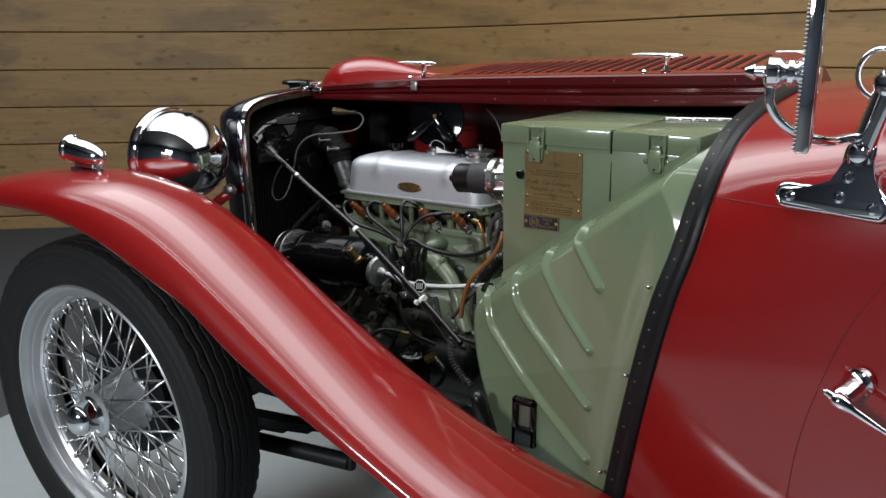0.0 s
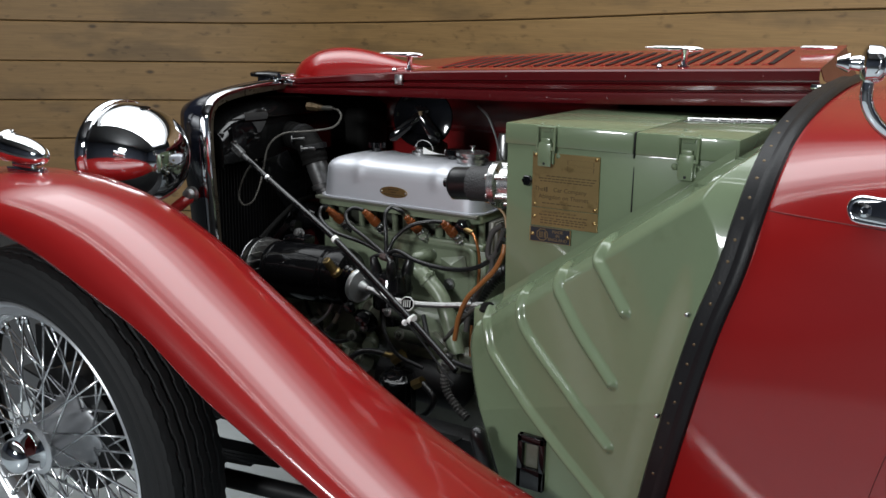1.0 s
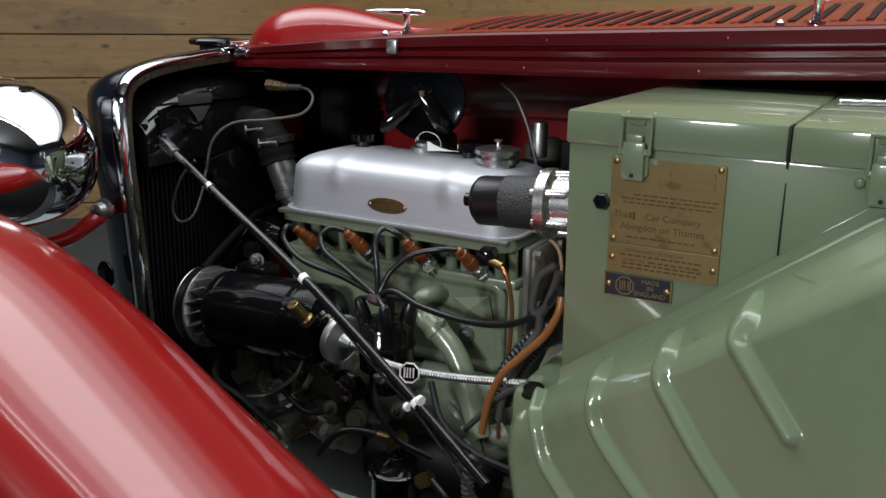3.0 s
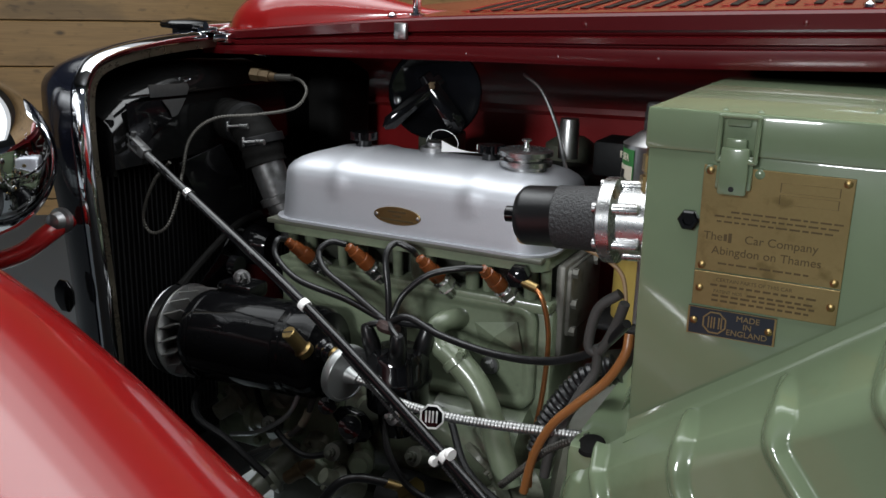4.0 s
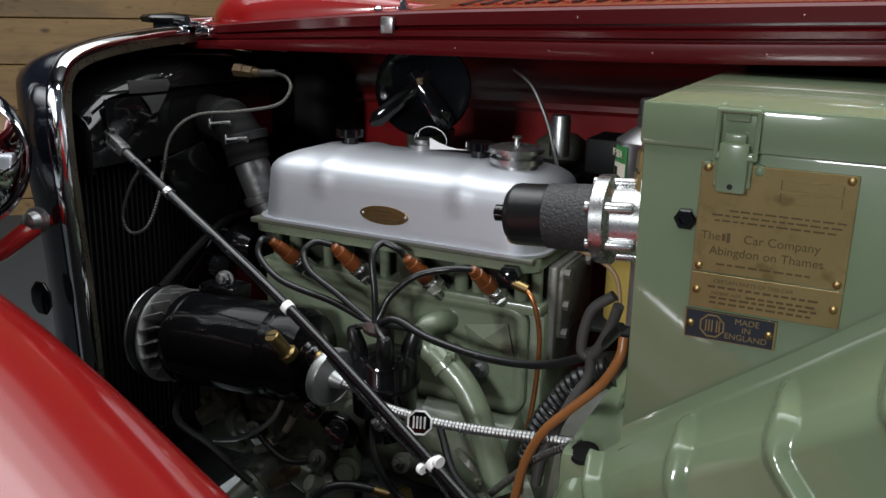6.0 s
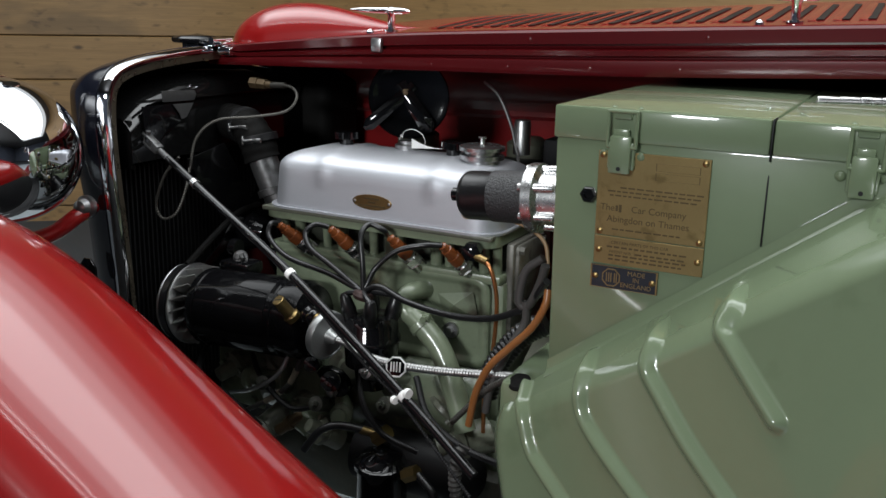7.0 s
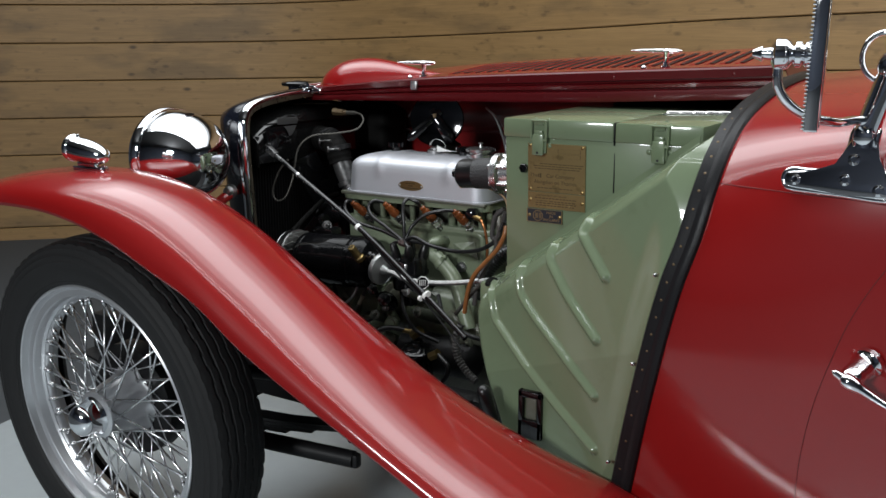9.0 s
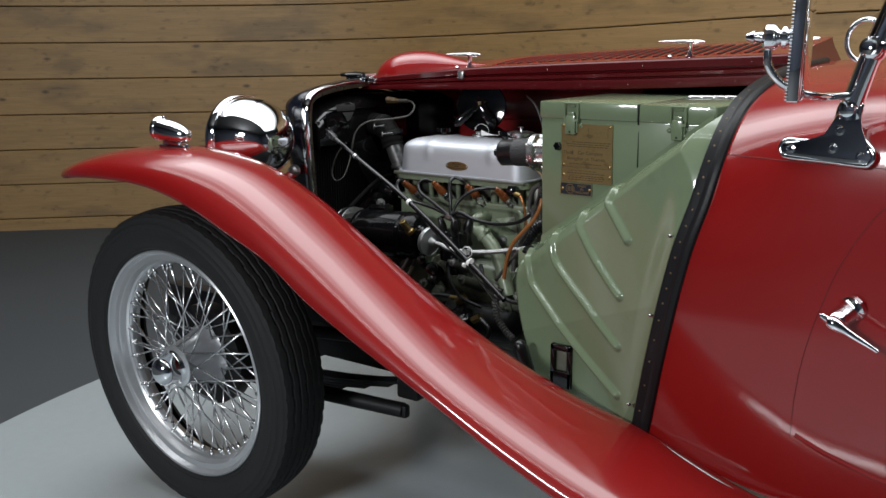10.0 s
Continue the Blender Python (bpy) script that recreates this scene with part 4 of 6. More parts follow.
cover = part("rocker_cover", rocker_cover(), SILVER, car, "silver painted rocker cover")
bm = bmesh.new()
prism(bm, [(0.0315 * math.cos(k * math.pi / 16), 0.0107 * math.sin(k * math.pi / 16)) for k in range(32)], 0.0022, Matrix.Translation((0.391, -0.0955, 0.763)) @ Euler((radians(90), 0, 0)).to_matrix().to_4x4(), 0.0006)
part("badge", bm, BRASS, cover, "oval brass maker's badge")
bm = bmesh.new()
mb = Matrix.Translation((0.391, -0.0978, 0.763)) @ Euler((radians(90), 0, 0)).to_matrix().to_4x4()
for x, y, wd, hh in ((-0.012, 0.005, 0.024, 0.0022), (-0.006, 0.0, 0.012, 0.0022), (-0.022, -0.005, 0.044, 0.0022)):
    flat_bar(bm, x, y, wd, hh, 0.0004, mb)
part("badge_writing", bm, ETCH, cover, "dark writing bars on the badge", smooth=False)
for dx in (-0.0275, 0.0275):
    bm = bmesh.new()
    lathe(bm, [(0.0025, 0), (0.002, 0.001), (0, 0.0015)], toward((0.391 + dx, -0.0975, 0.763), (0.391 + dx, -2, 0.763)), 8)
    part("badge_pin", bm, STEEL, cover)
bm = bmesh.new()
lathe(bm, [(0.026, 0), (0.026, 0.004), (0.031, 0.006), (0.031, 0.012), (0.024, 0.0135), (0.024, 0.016), (0.032, 0.018), (0.032, 0.023), (0.026, 0.025), (0.004, 0.026), (0.003, 0.033), (0.006, 0.034), (0.006, 0.036), (0, 0.037)], Matrix.Translation((0.517, -0.014, 0.819)), 32)
part("oil_filler_cap", bm, ALU, cover, "alloy oil filler cap")
for x in (0.279, 0.461):
    bm = bmesh.new()
    lathe(bm, [(0.011, -0.002), (0.011, 0.013), (0, 0.013)], Matrix.Translation((x, 0.012, 0.820)), 20)
    prism(bm, [((0.0180 if k % 2 else 0.0155) * math.cos(math.pi * k / 20), (0.0180 if k % 2 else 0.0155) * math.sin(math.pi * k / 20)) for k in range(40)], 0.010, Matrix.Translation((x, 0.012, 0.8300)), 0.0)
    part("cover_nut", bm, BLACK, cover, "black knurled cover nut")
bm = bmesh.new()
lathe(bm, [(0.019, 0), (0.019, 0.006), (0.012, 0.008), (0.012, 0.012), (0, 0.013)], Matrix.Translation((0.375, 0.03, 0.821)), 24)
part("breather", bm, STEEL, cover, "steel breather stub")
bm = bmesh.new()
lathe(bm, [(0.0125, 0), (0.0125, 0.045), (0.0115, 0.047), (0.0115, 0.050), (0, 0.050)], Matrix.Translation((0.535, 0.085, 0.82)), 20)
part("vent_pipe", bm, STEEL, cover, "dull steel vent pipe")
# paper tag
bm = bmesh.new()
sheet(bm, [[(0.405 + 0.045 * u, -0.012 + 0.01 * u, 0.829 + 0.014 * (1 - v) * (1 - u) ** 2 + 0.002 * u) for v in (0, 0.5, 1)] for u in (0, 0.25, 0.5, 0.75, 1)], 0.0004)
part("tag", bm, WHITE, cover, "small white paper tag")
bm = bmesh.new()
sheet(bm, [[(0.447 + 0.02 * u, 0.0, 0.834 + 0.006 * v) for v in (0, 1)] for u in (0, 0.5, 1)], 0.0004)
hose(bm, [(0.378, 0.0, 0.838), (0.383, -0.004, 0.846), (0.387, -0.008, 0.842), (0.391, -0.010, 0.851), (0.408, -0.018, 0.857), (0.424, -0.020, 0.853), (0.430, -0.018, 0.843), (0.427, -0.015, 0.835)], 0.0004, 6)
part("tag_wire", bm, WHITE, cover, "thin tag wire")

# -- head and block
bm = bmesh.new()
prism(bm, [(0.578 - 0.02 + 0.02 * math.cos(radians(a)), -0.08 + 0.02 * math.sin(radians(a))) for a in range(0, -91, -15)] + [(0.205 + 0.02 - 0.02 * math.sin(radians(a)), -0.08 - 0.02 * math.cos(radians(a))) for a in range(0, 91, 15)] + [(0.205, 0.085), (0.578, 0.085)], 0.0155, Matrix.Translation((0, 0, 0.722)), 0.002)
box(bm, (0.203, -0.083, 0.668), (0.581, 0.09, 0.681), 0.003)
for k, x in enumerate((0.222, 0.250, 0.297, 0.325, 0.377, 0.405, 0.423, 0.478, 0.498, 0.552, 0.57)):
    rod(bm, (x, -0.066, 0.676), (x, -0.070, 0.724), 0.0085 if k % 2 else 0.0065, segs=14)
# recessed core coloured near black for grease and the shade between the columns
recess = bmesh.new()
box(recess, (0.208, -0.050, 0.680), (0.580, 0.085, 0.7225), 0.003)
gasket = bmesh.new()
box(gasket, (0.2065, -0.1035, 0.7325), (0.5755, 0.083, 0.7385), 0.001)
head = part("cylinder_head", bm, ENGINE, car, "green cast cylinder head")
part("head_core", recess, DARKCAST, head, "greasy head casting between the columns, darkened as shade")
part("gasket", gasket, GRIME, head, "dark cork cover gasket")
bm = bmesh.new()
box(bm, (0.578, -0.06, 0.60), (0.590, 0.08, 0.722), 0.004)
box(bm, (0.588, -0.052, 0.635), (0.596, 0.05, 0.718), 0.006)
for y, z in ((-0.045, 0.712), (-0.045, 0.675), (-0.045, 0.642), (0.03, 0.71)):
    rod(bm, (0.594, y, z), (0.601, y, z), 0.006, segs=6)
part("end_plate", bm, ENDALLOY, head, "dirty alloy end plate")
bm = bmesh.new()
box(bm, (0.203, -0.072, 0.40), (0.583, 0.10, 0.669), 0.006)
box(bm, (0.195, -0.085, 0.36), (0.62, 0.12, 0.47), 0.012)
lathe(bm, [(0.05, 0), (0.07, 0.006), (0.072, 0.02), (0.072, 0.12), (0.066, 0.125), (0.066, 0.24), (0.074, 0.245), (0.074, 0.36), (0.05, 0.37)], toward((0.20, -0.055, 0.475), (1.2, -0.055, 0.475)), 40)
block = part("engine_block", bm, ENGINE, car, "oily green engine block")


def pressed_cover(x0, x1, z0, z1, y, rad, raised):
    """A pressed side cover: a flange, a rolled edge and a raised middle."""
    bm = bmesh.new()
    rings = []
    for inset, out in ((0, 0), (0, 0.006), (0.002, 0.0085), (0.006, 0.0095), (0.010, 0.009), (0.014, 0.0055), (0.018, 0.005), (0.04, 0.007 + raised), (0.06, 0.008 + raised)):
        r = max(0.006, rad - inset)
        ring = []
        for cx, cz, s in ((x1 - inset - r, z1 - inset - r, 0), (x0 + inset + r, z1 - inset - r, 90), (x0 + inset + r, z0 + inset + r, 180), (x1 - inset - r, z0 + inset + r, 270)):
            for k in range(7):
                t = radians(s + 15 * k)
                ring.append(bm.verts.new((cx + r * math.cos(t), y - out, cz + r * math.sin(t))))
        rings.append(ring)
    for a, b in zip(rings, rings[1:]):
        for k in range(len(a)):
            bm.faces.new([a[k], a[(k + 1) % len(a)], b[(k + 1) % len(b)], b[k]])
    bm.faces.new(rings[-1])
    return bm


part("tappet_cover", pressed_cover(0.215, 0.566, 0.545, 0.677, -0.074, 0.022, 0.003), ENGINE, block, "green pressed tappet cover")
bm = bmesh.new()
foot = [bm.verts.new((x, -0.0835, z)) for x, z in ((0.490, 0.645), (0.543, 0.655), (0.552, 0.617), (0.498, 0.600))]
apex = bm.verts.new((0.5195, -0.0945, 0.636))
for k in range(4):
    bm.faces.new([foot[k], foot[(k + 1) % 4], apex])
bm.faces.new(foot[::-1])
part("cover_swage", bm, ENGINE, block, smooth=False)
for x, z in ((0.513, 0.597), (0.30, 0.60)):
    bm = bmesh.new()
    rod(bm, (x, -0.08, z), (x, -0.089, z), 0.011, segs=20)
    rod(bm, (x, -0.088, z), (x, -0.096, z), 0.006, segs=6)
    part("cover_bolt", bm, STEEL, block, "steel cover bolt and washer")

SEATS = ((0.269, -0.085, 0.684), (0.354, -0.085, 0.688), (0.450, -0.085, 0.687), (0.528, -0.085, 0.690))
TIPS = ((0.244, -0.118, 0.719), (0.333, -0.118, 0.725), (0.428, -0.118, 0.727), (0.512, -0.118, 0.723))
for seat, tip in zip(SEATS, TIPS):
    d = (Vector(tip) - Vector(seat)).normalized()
    a = Vector(seat) - d * 0.012
    bm = bmesh.new()
    lathe(bm, [(0.011, -0.008), (0.011, 0.006), (0.0128, 0.007)], toward(a, a + d), 20)
    lathe(bm, [(0.0125, 0.007), (0.0125, 0.018)], toward(a, a + d), 6)
    lathe(bm, [(0.0085, 0.018), (0.0085, 0.024), (0.006, 0.028)], toward(a, a + d), 16)
    part("spark_plug", bm, PLUGSTEEL, head, "bright steel spark plug")
    bm = bmesh.new()
    lathe(bm, [(0.0075, 0.021), (0.0100, 0.0235), (0.0104, 0.030), (0.0096, 0.037), (0.0086, 0.0375), (0.0078, 0.052), (0.0062, 0.0525), (0.0058, 0.061), (0.0045, 0.062)], toward(a, a + d), 18)
    part("plug_cap", bm, BROWN, head, "brown bakelite plug cap")
CAPS = [Vector(p) for p in TIPS]
GROM = Vector((0.420, -0.165, 0.658))
LEADS = [
    [(0.242, -0.130, 0.720), (0.247, -0.140, 0.703), (0.286, -0.150, 0.682), (0.356, -0.155, 0.671), (0.398, -0.160, 0.661)],
    [(0.320, -0.130, 0.729), (0.310, -0.140, 0.718), (0.325, -0.150, 0.700), (0.363, -0.155, 0.682), (0.403, -0.160, 0.662)],
    [(0.428, -0.130, 0.736), (0.411, -0.135, 0.742), (0.407, -0.150, 0.729), (0.416, -0.160, 0.693)],
    [(0.491, -0.130, 0.723), (0.457, -0.140, 0.713), (0.431, -0.150, 0.689), (0.424, -0.160, 0.669)],
]
for tip, lead in zip(CAPS, LEADS):
    bm = bmesh.new()
    hose(bm, [tip] + lead + [GROM], 0.0038, 10)
    part("plug_lead", bm, RUBBER, head, "black rubber plug lead")
bm = bmesh.new()
lathe(bm, [(0.006, -0.006), (0.0125, -0.005), (0.0145, 0.0), (0.0125, 0.005), (0.006, 0.007)], Matrix.Translation(GROM + Vector((0, 0, -0.006))) @ Euler((-0.15, 0.2, 0)).to_matrix().to_4x4(), 20)
part("lead_grommet", bm, REDRUBBER, head, "perished reddish rubber lead collar")
bm = bmesh.new()
hose(bm, [GROM, (0.445, -0.165, 0.668), (0.487, -0.170, 0.657), (0.557, -0.190, 0.657), (0.623, -0.215, 0.671), (0.671, -0.240, 0.696), (0.698, -0.260, 0.721), (0.719, -0.280, 0.749)], 0.0042, 10)
part("coil_lead", bm, RUBBER, head, "black coil lead")

# -- distributor
DC = Vector((0.427, -0.155, 0.590))
bm = bmesh.new()
lathe(bm, [(0.02, -0.07), (0.024, -0.04), (0.036, -0.035), (0.038, -0.005), (0.040, -0.002), (0.040, 0.004), (0.037, 0.008), (0.036, 0.024), (0.030, 0.033), (0.012, 0.036), (0, 0.036)], Matrix.Translation(DC), 36)
dist = part("distributor", bm, BLACK, car, "black distributor with its cap")
for k, (dx, dy) in enumerate(((-0.024, -0.012), (0.022, 0.012), (-0.012, 0.022), (0.012, -0.022), (0, 0))):
    p = DC + Vector((dx, dy, 0.026))
    q = p + Vector((dx * 0.35, dy * 0.35, 0.034 + (0.008 if k == 4 else 0)))
    bm = bmesh.new()
    lathe(bm, [(0.0105, 0), (0.0098, 0.012), (0.0105, 0.014), (0.0095, 0.022), (0.0075, 0.034), (0.005, 0.038)], toward(p, q), 16)
    part("lead_boot", bm, RUBBER, dist, "rubber lead boot")
    bm = bmesh.new()
    hose(bm, [q, q.lerp(GROM, 0.5) + Vector((dx * 0.2, dy * 0.2, 0)), GROM], 0.0038, 8)
    part("lead", bm, RUBBER, dist)

# -- breather pipe
bm = bmesh.new()
hose(bm, [(0.470, -0.078, 0.645), (0.467, -0.100, 0.650), (0.460, -0.115, 0.647), (0.457, -0.121, 0.638), (0.463, -0.123, 0.625), (0.480, -0.125, 0.613)], 0.0125, 18)
hose(bm, [(0.472, -0.123, 0.622), (0.494, -0.126, 0.607), (0.520, -0.130, 0.582), (0.545, -0.140, 0.540), (0.569, -0.150, 0.485)], 0.0155, 16)
breather = part("breather_pipe", bm, ENGINE, car, "green bent breather pipe")
bm = bmesh.new()
lathe(bm, [(0.0165, -0.005), (0.0175, -0.004), (0.0175, 0.004), (0.0165, 0.005)], toward((0.488, -0.125, 0.610), (0.508, -0.128, 0.591)), 20)
box(bm, (0.492, -0.134, 0.612), (0.502, -0.126, 0.630), 0.0015)
rod(bm, (0.497, -0.140, 0.624), (0.497, -0.122, 0.624), 0.0045, segs=6)
part("pipe_clip", bm, ENGINE, breather, "green pipe clip and bolt")

# -- dynamo
DA, DB = Vector((0.108, -0.15, 0.584)), Vector((0.375, -0.15, 0.598))
dm = toward(DA, DB)
bm = bmesh.new()
lathe(bm, [(0.02, 0.034), (0.056, 0.034), (0.0575, 0.037), (0.0575, 0.046), (0.0560, 0.0475), (0.0572, 0.049), (0.0572, 0.172), (0.0560, 0.174), (0.0578, 0.176), (0.0578, 0.184), (0.0562, 0.186), (0.0562, 0.212), (0.050, 0.221), (0.030, 0.226), (0.022, 0.236), (0.0, 0.236)], dm, 48)
dynamo = part("dynamo", bm, DYNAMO, car, "glossy black cylindrical dynamo")
bm = bmesh.new()
lathe(bm, [(0.018, -0.020), (0.050, -0.020), (0.0585, -0.018), (0.0595, -0.015), (0.056, -0.012), (0.052, -0.006), (0.056, 0.000), (0.0605, 0.002), (0.0615, 0.005), (0.058, 0.007), (0.02, 0.008)], dm, 56)
part("pulley", bm, STEEL, dynamo, "steel dynamo pulley")
bm = bmesh.new()
lathe(bm, [(0.0535, -0.013), (0.0605, -0.012), (0.0605, -0.001), (0.0535, 0.0)], dm, 56)
part("belt_in_groove", bm, RUBBER, dynamo, "black belt in the pulley groove")
for k in range(20):
    bm = bmesh.new()
    box(bm, (0.026, -0.0008, 0.007), (0.0585, 0.0008, 0.033), 0.0, dm @ pose(0, 0, 0, 0, 0, 18 * k) @ pose(0, 0, 0, 20, 0, 0))
    part("fan_blade", bm, VANE, dynamo, "bright alloy fan vane" if k == 0 else "")
bm = bmesh.new()
hose(bm, [dm @ Vector((0.0, 0.058, -0.006)), (0.095, -0.085, 0.672), (0.10, -0.03, 0.70), (0.10, 0.02, 0.705)], 0.0055, 8, n=10)
part("fan_belt", bm, HOSEBLACK, dynamo, "black fan belt")
bm = bmesh.new()
p = Vector((0.176, -0.118, 0.657))
box(bm, (0.150, -0.14, 0.634), (0.205, -0.10, 0.655), 0.006)
rod(bm, (0.150, -0.105, 0.668), (0.162, -0.105, 0.668), 0.013, segs=18)
part("dynamo_lug", bm, BLACK, dynamo, "black mounting lug")
bm = bmesh.new()
lathe(bm, [(0.0115, 0), (0.0115, 0.003), (0.0085, 0.0035)], toward(p, p + Vector((0.3, -0.9, 0.3))), 20)
lathe(bm, [(0.0085, 0.003), (0.0085, 0.010), (0.006, 0.012), (0.004, 0.012), (0.004, 0.016), (0, 0.017)], toward(p, p + Vector((0.3, -0.9, 0.3))), 6)
part("dynamo_bolt", bm, CASTALLOY, dynamo, "steel mounting bolt")
bm = bmesh.new()
cap0, cap1 = Vector((0.3225, -0.196, 0.6175)), Vector((0.3155, -0.213, 0.6415))
L = (cap1 - cap0).length
lathe(bm, [(0.0115, -0.008), (0.0115, 0.0), (0.0090, 0.002), (0.0084, 0.004), (0.0084, L - 0.001), (0.0076, L), (0, L)], toward(cap0, cap1), 24)
part("grease_cap", bm, BRASS, dynamo, "brass lubricator cap")
slot = bmesh.new()
box(slot, (-0.0075, -0.0008, L - 0.0012), (0.0075, 0.0008, L + 0.0004), 0, toward(cap0, cap1) @ pose(0, 0, 0, 0, 0, 25))
part("cap_slot", slot, MATT, dynamo, "dark screwdriver slot")
tc = Vector((0.385, -0.195, 0.598))
td = Vector((0.967, -0.231, -0.110)).normalized()
tm = toward(tc, tc + td)
bm = bmesh.new()
rod(bm, (0.352, -0.185, 0.6165), (0.374, -0.190, 0.6125), 0.0088, segs=18)
part("drive_sleeve", bm, BRASS, dynamo, "brass drive sleeve")
bm = bmesh.new()
lathe(bm, [(0.013, -0.030), (0.0135, -0.028), (0.011, -0.024), (0.0135, -0.020), (0.0135, -0.016), (0.010, -0.012)], toward((0.372, -0.190, 0.6125), (0.394, -0.195, 0.6085)), 20)
part("drive_collar", bm, BLACK, dynamo, "black ribbed drive collar")
bm = bmesh.new()
lathe(bm, [(0.012, -0.013), (0.0305, -0.012), (0.0325, -0.010), (0.0335, -0.007), (0.0335, 0.0), (0.0328, 0.0012), (0.0305, 0.0016), (0.0300, 0.0008), (0.0290, 0.0008), (0.0110, 0.0022), (0.0095, 0.005), (0.0075, 0.012), (0.0060, 0.016)], tm, 56)
part("tacho_drive", bm, TURNED, dynamo, "turned alloy tachometer drive disc")
bm = bmesh.new()
hose(bm, [tc + td * 0.014, tc + td * 0.034 + Vector((0, 0, 0.002)), (0.455, -0.217, 0.592), (0.520, -0.236, 0.598), (0.585, -0.250, 0.609), (0.662, -0.270, 0.628), (0.687, -0.280, 0.635)], 0.0041, 14, n=6, ribs=225, rib=0.0012)
part("tacho_cable", bm, CABLE, dynamo, "bright ribbed metal cable sleeve")

# -- fuel pump
PA, PB = Vector((0.606, -0.250, 0.824)), Vector((0.745, -0.250, 0.834))
pm = toward(PA, PB)
bm = bmesh.new()
lathe(bm, [(0, 0), (0.022, 0.0), (0.026, 0.004), (0.0272, 0.008), (0.0272, 0.036), (0.0278, 0.037)], pm, 40)
pump = part("fuel_pump", bm, RUBBER, car, "black and alloy electric fuel pump")
bm = bmesh.new()
lathe(bm, [(0.027, 0.036), (0.0282, 0.037), (0.0288, 0.078), (0.027, 0.080)], pm, 40)
part("pump_body", bm, CRACKLE, pump, "crackle black pump body")
bm = bmesh.new()
lathe(bm, [(0.026, 0.078), (0.035, 0.079), (0.0375, 0.081), (0.0375, 0.092), (0.034, 0.094), (0.029, 0.096), (0.029, 0.13), (0.025, 0.135)], pm, 40)
part("pump_flange", bm, ALU, pump, "bright alloy pump flange")
for k in range(6):
    t = radians(30 + 60 * k)
    bm = bmesh.new()
    lathe(bm, [(0.005, 0.076), (0.005, 0.114), (0.0035, 0.116)], pm @ Matrix.Translation((0.0305 * math.cos(t), 0.0305 * math.sin(t), 0)), 12)
    part("pump_screw", bm, ALU, pump)
bm = bmesh.new()
lathe(bm, [(0.0075, -0.014), (0.0075, -0.004), (0.004, -0.003), (0.004, 0.002)], pm, 12)
part("terminal", bm, BLACK, pump, "black terminal nut")
bm = bmesh.new()
c = pm @ Vector((0, 0, 0.116))
for a, b, r in ((0.026, 0.040, 0.010), (0.040, 0.044, 0.007), (0.044, 0.058, 0.009), (0.058, 0.075, 0.006)):
    rod(bm, c + Vector((0, 0.0, a)), c + Vector((0, 0.0, b)), r, segs=6)
part("pump_union", bm, BRASS, pump, "brass pipe union")
bm = bmesh.new()
hose(bm, [PA + Vector((0.0, 0, -0.006)), (0.607, -0.250, 0.799), (0.637, -0.250, 0.804), (0.675, -0.250, 0.799), (0.702, -0.250, 0.784), (0.710, -0.255, 0.758), (0.710, -0.260, 0.748)], 0.0022, 8)
part("pump_wire", bm, TAN, pump, "brown braided wire")
bm = bmesh.new()
hose(bm, [(0.706, -0.260, 0.768), (0.687, -0.260, 0.750), (0.681, -0.260, 0.715), (0.692, -0.260, 0.712), (0.706, -0.265, 0.741), (0.713, -0.270, 0.763)], 0.0048, 10)
hose(bm, [(0.689, -0.260, 0.716), (0.689, -0.260, 0.691), (0.676, -0.265, 0.665), (0.656, -0.270, 0.614), (0.650, -0.270, 0.580)], 0.0048, 10)
part("loom", bm, GREYBRAID, pump, "grey braided wiring loom")

# -- pipes and cables over the footwell
bm = bmesh.new()
hose(bm, [(0.723, -0.285, 0.742), (0.722, -0.290, 0.725), (0.708, -0.290, 0.698), (0.683, -0.290, 0.670), (0.661, -0.290, 0.644), (0.644, -0.285, 0.608), (0.634, -0.280, 0.564)], 0.0042, 12)
part("orange_cable", bm, CLOTH, car, "orange-brown braided battery cable")
bm = bmesh.new()
hose(bm, [(0.694, -0.205, 0.675), (0.670, -0.211, 0.661), (0.650, -0.217, 0.636), (0.637, -0.222, 0.610), (0.630, -0.226, 0.580)], 0.0132, 16, n=10, ribs=165, rib=0.0017)
part("corrugated_hose", bm, RUBBER, car, "black corrugated hose")
bm = bmesh.new()
hose(bm, [(0.695, -0.285, 0.639), (0.679, -0.285, 0.631), (0.653, -0.275, 0.610), (0.632, -0.270, 0.586), (0.603, -0.260, 0.552)], 0.003, 10, n=8, ribs=260, rib=0.0009)
part("armoured_cable", bm, DULLTUBE, car, "thin armoured steel cable")
bm = bmesh.new()
lathe(bm, [(0.0125, -0.003), (0.013, -0.001), (0.011, 0.0012), (0.007, 0.0018), (0.005, 0.003), (0, 0.003)], toward((0.701, -0.300, 0.640), (0.68, -0.37, 0.80)), 24)
part("grommet", bm, HOSEBLACK, car, "black rubber grommet")
bm = bmesh.new()
p = Vector((0.555, -0.118, 0.721))
lathe(bm, [(0.013, -0.012), (0.013, 0.006), (0.010, 0.008), (0, 0.009)], toward(p, p + Vector((0.2, -1, 0.1))), 6)
part("banjo_bolt", bm, BLACK, head, "black banjo bolt")
bm = bmesh.new()
hose(bm, [p, (0.569, -0.120, 0.716), (0.586, -0.125, 0.703), (0.595, -0.125, 0.671), (0.596, -0.125, 0.635), (0.592, -0.125, 0.583), (0.586, -0.130, 0.532), (0.586, -0.130, 0.479)], 0.0029, 10)
part("oil_pipe", bm, COPPER, head, "thin copper oil pipe")
bm = bmesh.new()
